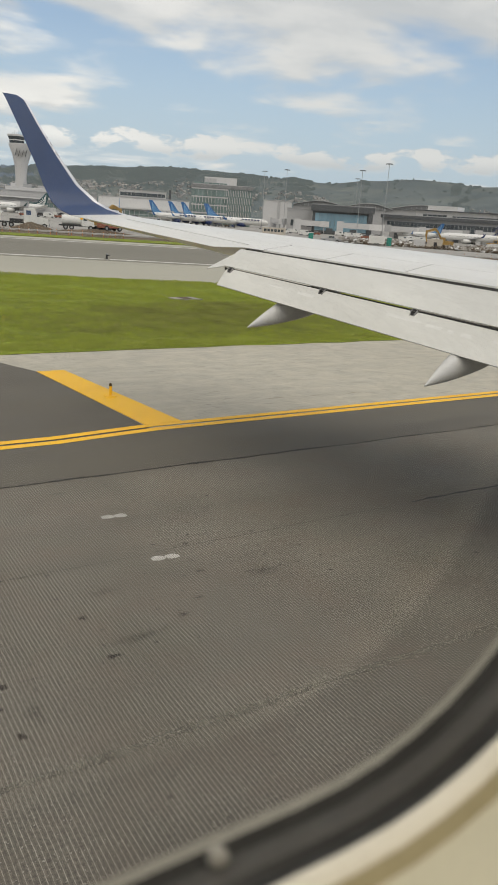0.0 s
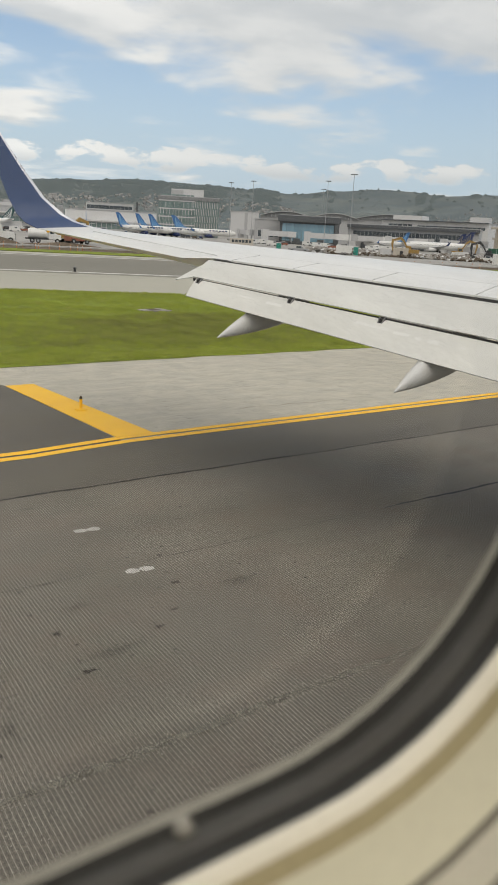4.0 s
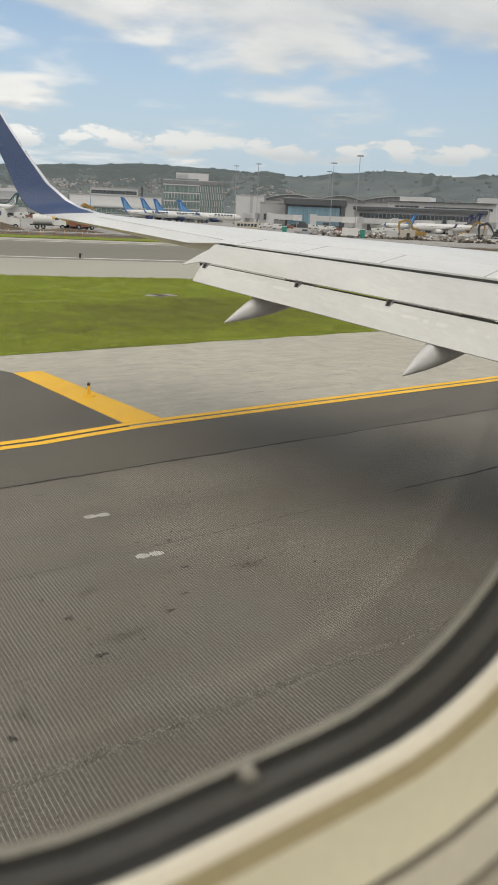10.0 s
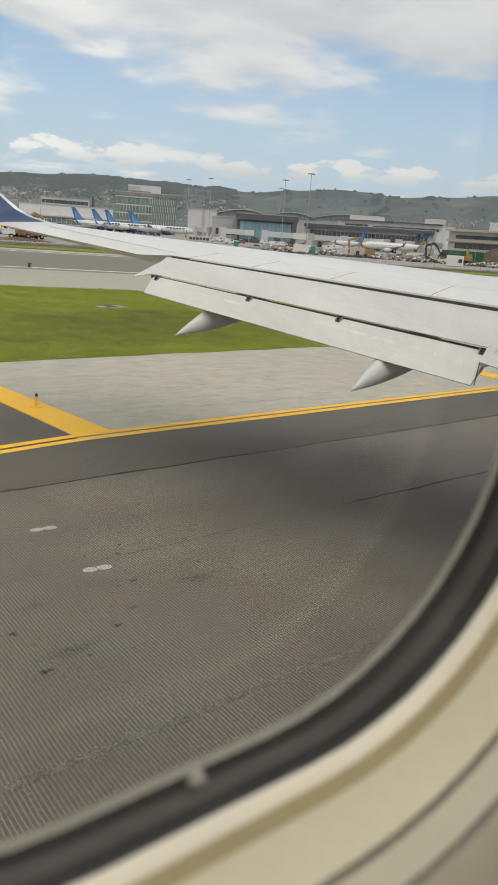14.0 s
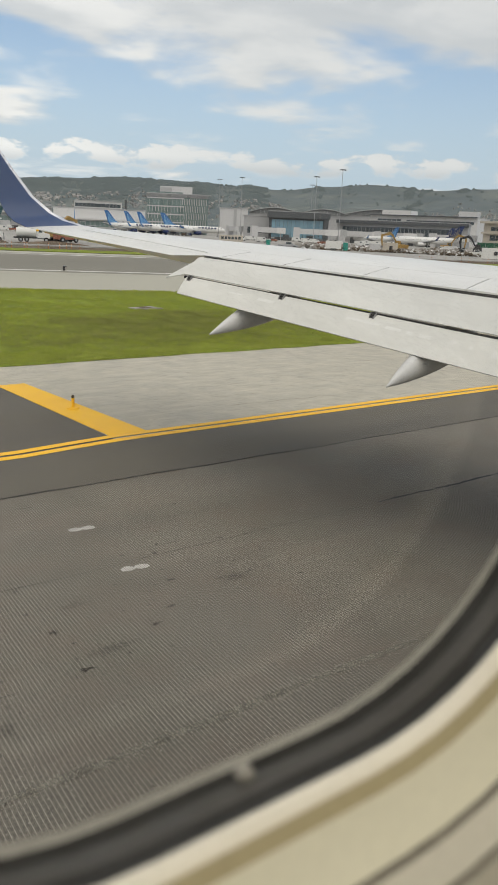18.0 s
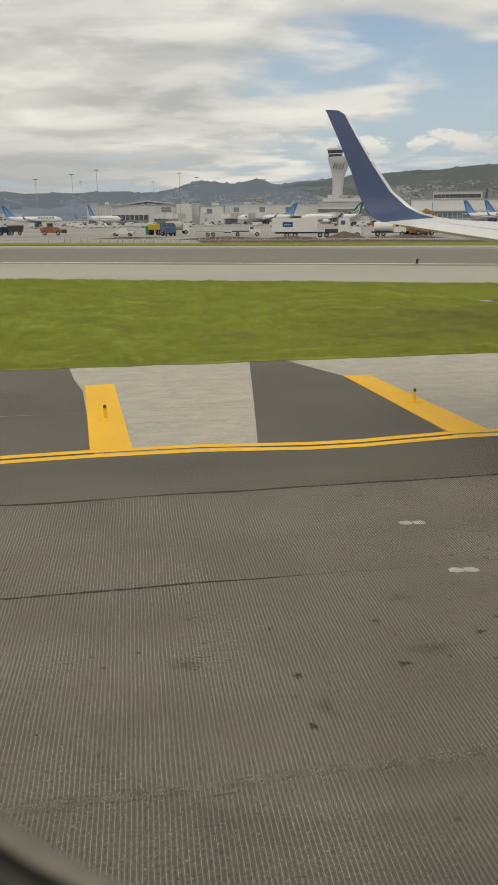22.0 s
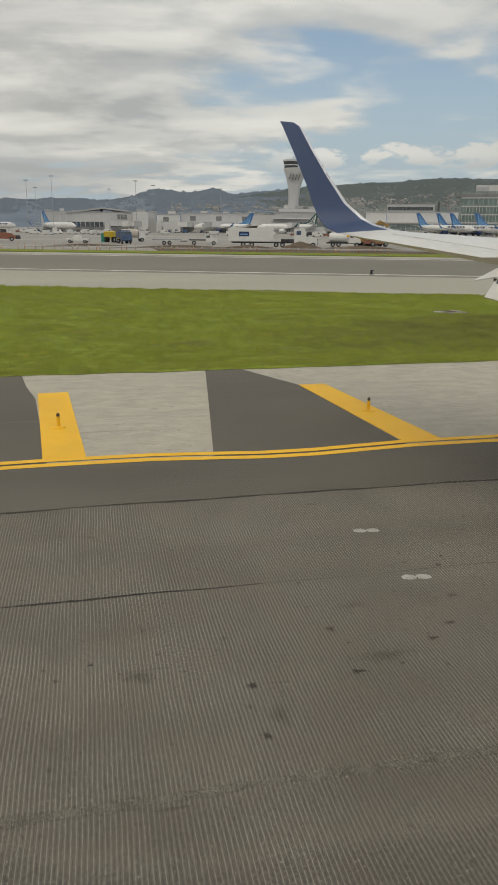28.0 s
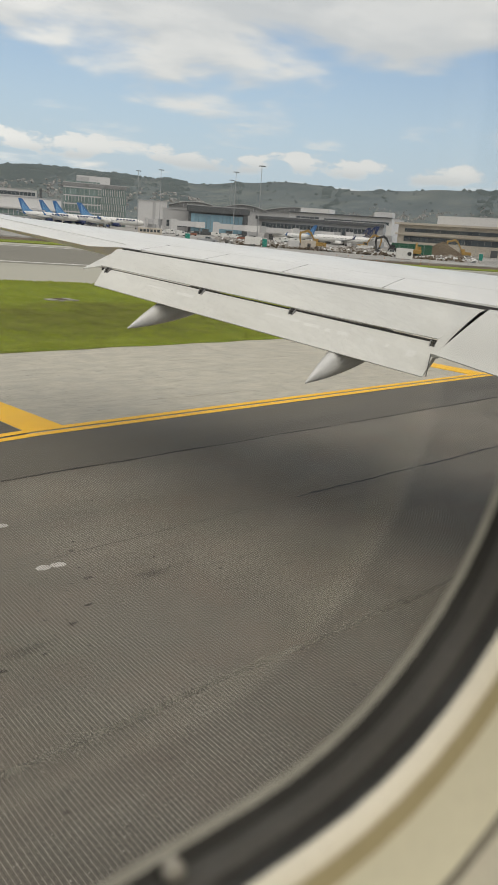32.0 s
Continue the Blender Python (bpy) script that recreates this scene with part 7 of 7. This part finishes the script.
# service carts and vans beneath the gates
for k in range(96):
    az = rng.choice((rng.uniform(-16, 0), rng.uniform(-1, 14), rng.uniform(15, 24), rng.uniform(33, 46)))
    r = rng.uniform(330, 470) if az < 30 else rng.uniform(300, 400)
    h = rng.uniform(-40, 40) - az
    kind_ = rng.random()
    if kind_ < 0.45:
        ob = thing("apron_van", "small white service van near the gates", "van", polar(az, r), h, "apron vans")
        profile(ob, "body", [(-2.3, 0.35), (-2.3, 2.0), (1.0, 2.05), (1.7, 1.2), (2.3, 1.0), (2.35, 0.35)], 0.9, M["truck_white"])
        slabpart(ob, "side_window", 0.6, -0.92, 1.55, 0.9, 0.03, 0.45, M["win_dark"])
        wheels(ob, (-1.5, 1.5), 0.8, 0.34, 0.2)
    elif kind_ < 0.75:
        ob = thing("baggage_cart", "covered baggage cart standing on the apron", "cart", polar(az, r), h, "baggage carts")
        slabpart(ob, "bed", 0, 0, 0.6, 3.0, 1.5, 0.15, M["steel"])
        slabpart(ob, "cover", 0, 0, 1.3, 2.8, 1.4, 1.2, M["bld_white"] if rng.random() < .5 else M["truck_dark"])
        wheels(ob, (-1.0, 1.0), 0.65, 0.25, 0.15)
    else:
        ob = thing("tow_tractor", "low red and white tow tractor on the apron", "tractor", polar(az, r), h, "tow tractors")
        profile(ob, "body", [(-1.6, 0.3), (-1.6, 1.0), (0.1, 1.0), (0.3, 1.2), (1.6, 1.1), (1.7, 0.3)], 0.8, M["truck_red"] if rng.random() < .5 else M["truck_white"])
        profile(ob, "canopy", [(-1.0, 1.7), (-1.0, 1.85), (0.3, 1.85), (0.3, 1.7)], 0.75, M["bld_white"])
        for sx in (-0.9, 0.2):
            slabpart(ob, "canopy_post", sx, -0.7, 1.4, 0.08, 0.08, 0.8, M["steel"])
            slabpart(ob, "canopy_post", sx, 0.7, 1.4, 0.08, 0.08, 0.8, M["steel"])
        wheels(ob, (-1.0, 1.0), 0.7, 0.35, 0.2)

# ---- carts and tugs below the gates ----
def baggage_cart(at, rz, deck, cover, load):
    ob = thing("baggage_cart", "small covered baggage cart on the apron", "cart", at, rz, "baggage carts")
    slabpart(ob, "deck", 0, 0, 0.55, 2.9, 1.5, 0.2, deck)
    slabpart(ob, "roof", 0, 0, 2.05, 2.9, 1.6, 0.12, cover)
    for dx in (-1.4, 1.4):
        slabpart(ob, "end_panel", dx, 0, 1.3, 0.08, 1.5, 1.4, cover)
        for dy in (-0.7, 0.7):
            b = bmesh.new()
            tube(b, (dx * 0.7, dy - 0.08, 0.24), (dx * 0.7, dy + 0.08, 0.24), 0.24, seg=10)
            part("wheel", b, M["rubber"], ob)
    slabpart(ob, "load", rng_c.uniform(-0.3, 0.3), 0, 0.65 + 0.45, rng_c.uniform(1.4, 2.4), 1.1, 0.9, load)


def tug(at, rz, paint):
    ob = thing("tow_tug", "low apron tow tug with a small cab", "tug", at, rz, "tow tugs")
    slabpart(ob, "chassis", 0, 0, 0.75, 3.2, 1.7, 0.8, paint, "", 0.08)
    slabpart(ob, "cab", -0.6, 0, 1.6, 1.2, 1.5, 0.95, M["bld_dark"], "dark glazed cab", 0.08)
    slabpart(ob, "cab_roof", -0.6, 0, 2.12, 1.35, 1.6, 0.1, paint)
    for dx in (-1.0, 1.0):
        for dy in (-0.8, 0.8):
            b = bmesh.new()
            tube(b, (dx, dy - 0.14, 0.42), (dx, dy + 0.14, 0.42), 0.42, seg=12)
            part("wheel", b, M["rubber"], ob)


rng_c = random.Random(77)
loads = (M["bld_dark"], M["soil"], M["jet_navy"], M["bld_beige"])
for az0, az1, r in ((-4.6, -2.6, 470), (-0.6, 1.6, 478), (2.4, 4.6, 474), (5.4, 7.6, 482), (8.0, 9.6, 476), (11.0, 13.4, 470), (-9.6, -8.2, 520), (-13.2, -11.8, 560), (24.0, 26.5, 440), (29.2, 31.0, 430)):
    az = az0
    while az < az1:
        p = polar(az, r + rng_c.uniform(-4, 4))
        if rng_c.random() < 0.28:
            tug(p, -az + rng_c.uniform(-25, 25), rng_c.choice((M["bld_white"], M["bld_white"], M["yellow"], M["jet_blue"])))
        else:
            baggage_cart(p, -az + rng_c.uniform(-15, 15), M["bld_dark"], rng_c.choice((M["bld_grey"], M["bld_dark"], M["bld_white"])), rng_c.choice(loads))
        az += rng_c.uniform(0.36, 0.75)

# ---- small things beside the taxiway ----
M["lens"] = mat("amber_lens", (0.45, 0.22, 0.05), 0.3, world_space=False, scale=4, vary=0.1)
M["lens_dark"] = mat("dark_lens", (0.07, 0.05, 0.03), 0.3, world_space=False, scale=4, vary=0.2)
M["black"] = mat("black_housing", (0.025, 0.025, 0.026), 0.5, world_space=False, scale=4, vary=0.2)
M["red_sign"] = mat("red_sign_face", (0.52, 0.012, 0.03), 0.45, world_space=False, scale=2, fine=20, vary=0.06)
M["slab_pale"] = mat("pale_footing", (0.48, 0.46, 0.42), 0.85, scale=1.5, fine=20, vary=0.12)


def edge_light(at, base_m, label):
    ob = thing("edge_light", label, "light", at, 0, "taxiway edge lights")
    b = bmesh.new()
    tube(b, (0, 0, 0), (0, 0, 0.03), 0.15, 0.13, 18)
    part("base_plate", b, base_m, ob)
    b = bmesh.new()
    tube(b, (0, 0, 0.03), (0, 0, 0.24), 0.032, 0.036, 12)
    part("stem", b, M["yellow"], ob, "yellow stem")
    b = bmesh.new()
    tube(b, (0, 0, 0.24), (0, 0, 0.285), 0.036, 0.032, 12)
    bmesh.ops.create_uvsphere(b, u_segments=12, v_segments=6, radius=0.03, matrix=Matrix.Translation((0, 0, 0.285)))
    part("lens", b, M["lens_dark"], ob, "dark lens head")


edge_light((6.12, 15.35, 0.008), M["yellow"], "short yellow taxiway edge light on a painted stripe")
edge_light((-0.72, 15.1, 0.008), M["yellow"], "short yellow taxiway edge light on a painted stripe")
edge_light((16.7, 14.85, -0.008), M["yellow"], "short yellow taxiway edge light on concrete")
edge_light((28.4, 13.9, -0.008), M["yellow"], "short yellow taxiway edge light near the hold line")
for x, y in ((24.7, 63.2), (-22, 80.0), (69, 47.5)):
    ob = thing("runway_light", "small black runway edge light with a pale foot", "light", (x, y, 0), 0, "runway edge lights")
    slabpart(ob, "foot", 0, 0, 0.02, 0.4, 0.4, 0.05, M["slab_pale"])
    b = bmesh.new()
    tube(b, (0, 0, 0.04), (0, 0, 0.42), 0.10, 0.11, 12)
    part("housing", b, M["black"], ob)
    b = bmesh.new()
    tube(b, (0, 0, 0.42), (0, 0, 0.5), 0.08, 0.06, 12)
    part("lamp_head", b, M["steel"], ob)
    slabpart(ob, "side_arm", 0.18, 0, 0.36, 0.12, 0.06, 0.06, M["black"])
ob = thing("grass_inlet", "flat concrete drain inlet sunk in the grass", "drain", (17.1, 33.5, 0.09), 8)
for dx, w, m_ in ((-0.42, 0.5, M["bare_concrete"]), (0.15, 0.55, M["soil"]), (0.62, 0.34, M["bare_concrete"])):
    slabpart(ob, "cover_slab", dx, 0.1 * dx, 0.0, w, 0.62, 0.06, m_, "", 0.01)
slabpart(ob, "rim", 0.3, -0.5, 0.0, 1.1, 0.18, 0.05, M["bare_concrete"])
ob = thing("marker_box", "black marker box standing on a paved patch", "marker", (30.8, 39.0, 0.05), -20)
slabpart(ob, "box_body", 0, 0, 0.55, 0.45, 0.35, 0.95, M["black"], "", 0.03)
slabpart(ob, "side_plate", -0.3, 0, 0.6, 0.06, 0.3, 1.1, M["soil"])
slabpart(ob, "plinth", 0, 0, 0.03, 1.6, 1.2, 0.08, M["slab_pale"])
x, y, _ = polar(-14.4, 172)
ob = thing("marker_box", "brown marker of three short posts beside the far runway edge", "marker", (x, y, 0.05), 10)
for dx, w in ((-0.42, 0.3), (0.0, 0.34), (0.42, 0.3)):
    slabpart(ob, "post", dx, 0, 0.62, w, 0.3, 1.25, M["soil"], "", 0.03)
slabpart(ob, "cross_board", 0, 0, 1.18, 1.2, 0.22, 0.16, M["soil"])
slabpart(ob, "plinth", 0, 0, 0.03, 2.0, 1.0, 0.08, M["slab_pale"])

# paved patches in the grass, the runway sign and the hold line
bm = bmesh.new()
slab(bm, [(24.2, 28.3), (31.5, 28.6), (33.4, 22.6), (27.6, 21.5), (24.6, 26)], 0.0, 0.17)
flat("sign_pad", bm, M["asphalt"], "dark paved pad in the grass round the sign")
bm = bmesh.new()
slab(bm, [(23.7, 28.4), (26.4, 28.2), (28.2, 21.2), (27.8, 20.2), (24.6, 20.4)], 0.0, 0.165)
flat("broken_paving", bm, M["concrete"], "old broken paving at the grass edge")
bm = bmesh.new()
slab(bm, [(26.9, 37.2), (33, 36.6), (33.5, 44), (26, 44)], 0.0, 0.15)
flat("marker_pad", bm, M["runway_shoulder"], "pale paved notch in the grass")


def lettering(text, size, at, rot, material, parent, name="lettering"):
    cu = bpy.data.curves.new(name, "FONT")
    cu.body, cu.size, cu.align_x, cu.align_y, cu.extrude = text, size, "CENTER", "CENTER", 0.004
    tmp = bpy.data.objects.new(name, cu)
    scene.collection.objects.link(tmp)
    bpy.context.view_layer.update()
    me = bpy.data.meshes.new_from_object(tmp.evaluated_get(bpy.context.evaluated_depsgraph_get()))
    bpy.data.objects.remove(tmp)
    me.materials.clear()
    me.materials.append(material)
    o = new(name, me)
    o.parent = parent
    o.matrix_local = pose(*at, *rot)
    return o


sign = thing("runway_sign", "red runway sign with white numerals and a black letter panel", "sign", (30.15, 25.3, 0.17), -84)
slabpart(sign, "footing", 0, 0, 0.03, 3.6, 0.75, 0.1, M["slab_pale"], "white painted footing")
slabpart(sign, "red_panel", 0.42, 0, 0.62, 2.35, 0.16, 0.86, M["red_sign"], "red panel", 0.02)
slabpart(sign, "black_panel", -1.12, 0, 0.62, 0.7, 0.17, 0.88, M["black"], "black panel with a yellow border", 0.02)
for dx in (-1.3, -0.2, 0.7, 1.45):
    slabpart(sign, "leg", dx, 0, 0.13, 0.08, 0.08, 0.16, M["steel"])
lettering("28L-10R", 0.52, (0.42, -0.085, 0.62), (90, 0, 0), M["bld_white"], sign)
lettering("T", 0.6, (-1.12, -0.09, 0.62), (90, 0, 0), M["yellow"], sign)
for dz in (-0.38, 0.38):
    slabpart(sign, "border", -1.12, -0.09, 0.62 + dz, 0.56, 0.012, 0.035, M["yellow"])
for dx in (-0.27, 0.27):
    slabpart(sign, "border", -1.12 + dx, -0.09, 0.62, 0.035, 0.012, 0.76, M["yellow"])

guard = thing("guard_light", "pair of round yellow guard lights on a post", "light", (30.8, 15.2, -0.008), -60)
slabpart(guard, "footing", 0, 0, 0.02, 1.6, 0.9, 0.06, M["slab_pale"])
b = bmesh.new()
tube(b, (0, 0, 0.04), (0, 0, 0.5), 0.06, seg=10)
box(b, 0, 0, 0.5, 0.5, 0.08, 0.08)
part("post", b, M["yellow"], guard)
for sx in (-1, 1):
    b = bmesh.new()
    tube(b, (sx * 0.24, -0.08, 0.72), (sx * 0.24, 0.1, 0.72), 0.2, 0.2, 20)
    hd = part("lamp_housing", b, M["black"], guard)
    b = bmesh.new()
    tube(b, (sx * 0.24, -0.1, 0.72), (sx * 0.24, -0.07, 0.72), 0.13, 0.13, 16)
    part("lamp_lens", b, M["lens"], hd)
hold = thing("hold_marking", "yellow hold line, two solid and two dashed bars on a dark band", "road marking", kind="structure")


def hold_point(s, o):
    """s along the line from its far end, o across it."""
    dx, dy = 1.4, -7.6
    ln = math.hypot(dx, dy)
    return (31.0 + dx / ln * s + dy / ln * -o, 16.9 + dy / ln * s + dx / ln * o)


def hold_bar(s0, s1, o0, o1, material, name, z):
    b = bmesh.new()
    slab(b, [hold_point(s0, o0), hold_point(s1, o0), hold_point(s1, o1), hold_point(s0, o1)], z - 0.02, z)
    part(name, b, material, hold)


hold_bar(0, 30, -0.15, 2.4, M["asphalt"], "dark_band", 0.002)
for o in (0.0, 0.6):
    hold_bar(0, 30, o, o + 0.3, M["yellow"], "solid_bar", 0.008)
for o in (1.2, 1.8):
    for k in range(16):
        hold_bar(0.3 + k * 1.83, 1.2 + k * 1.83, o, o + 0.3, M["yellow"], "dash", 0.008)
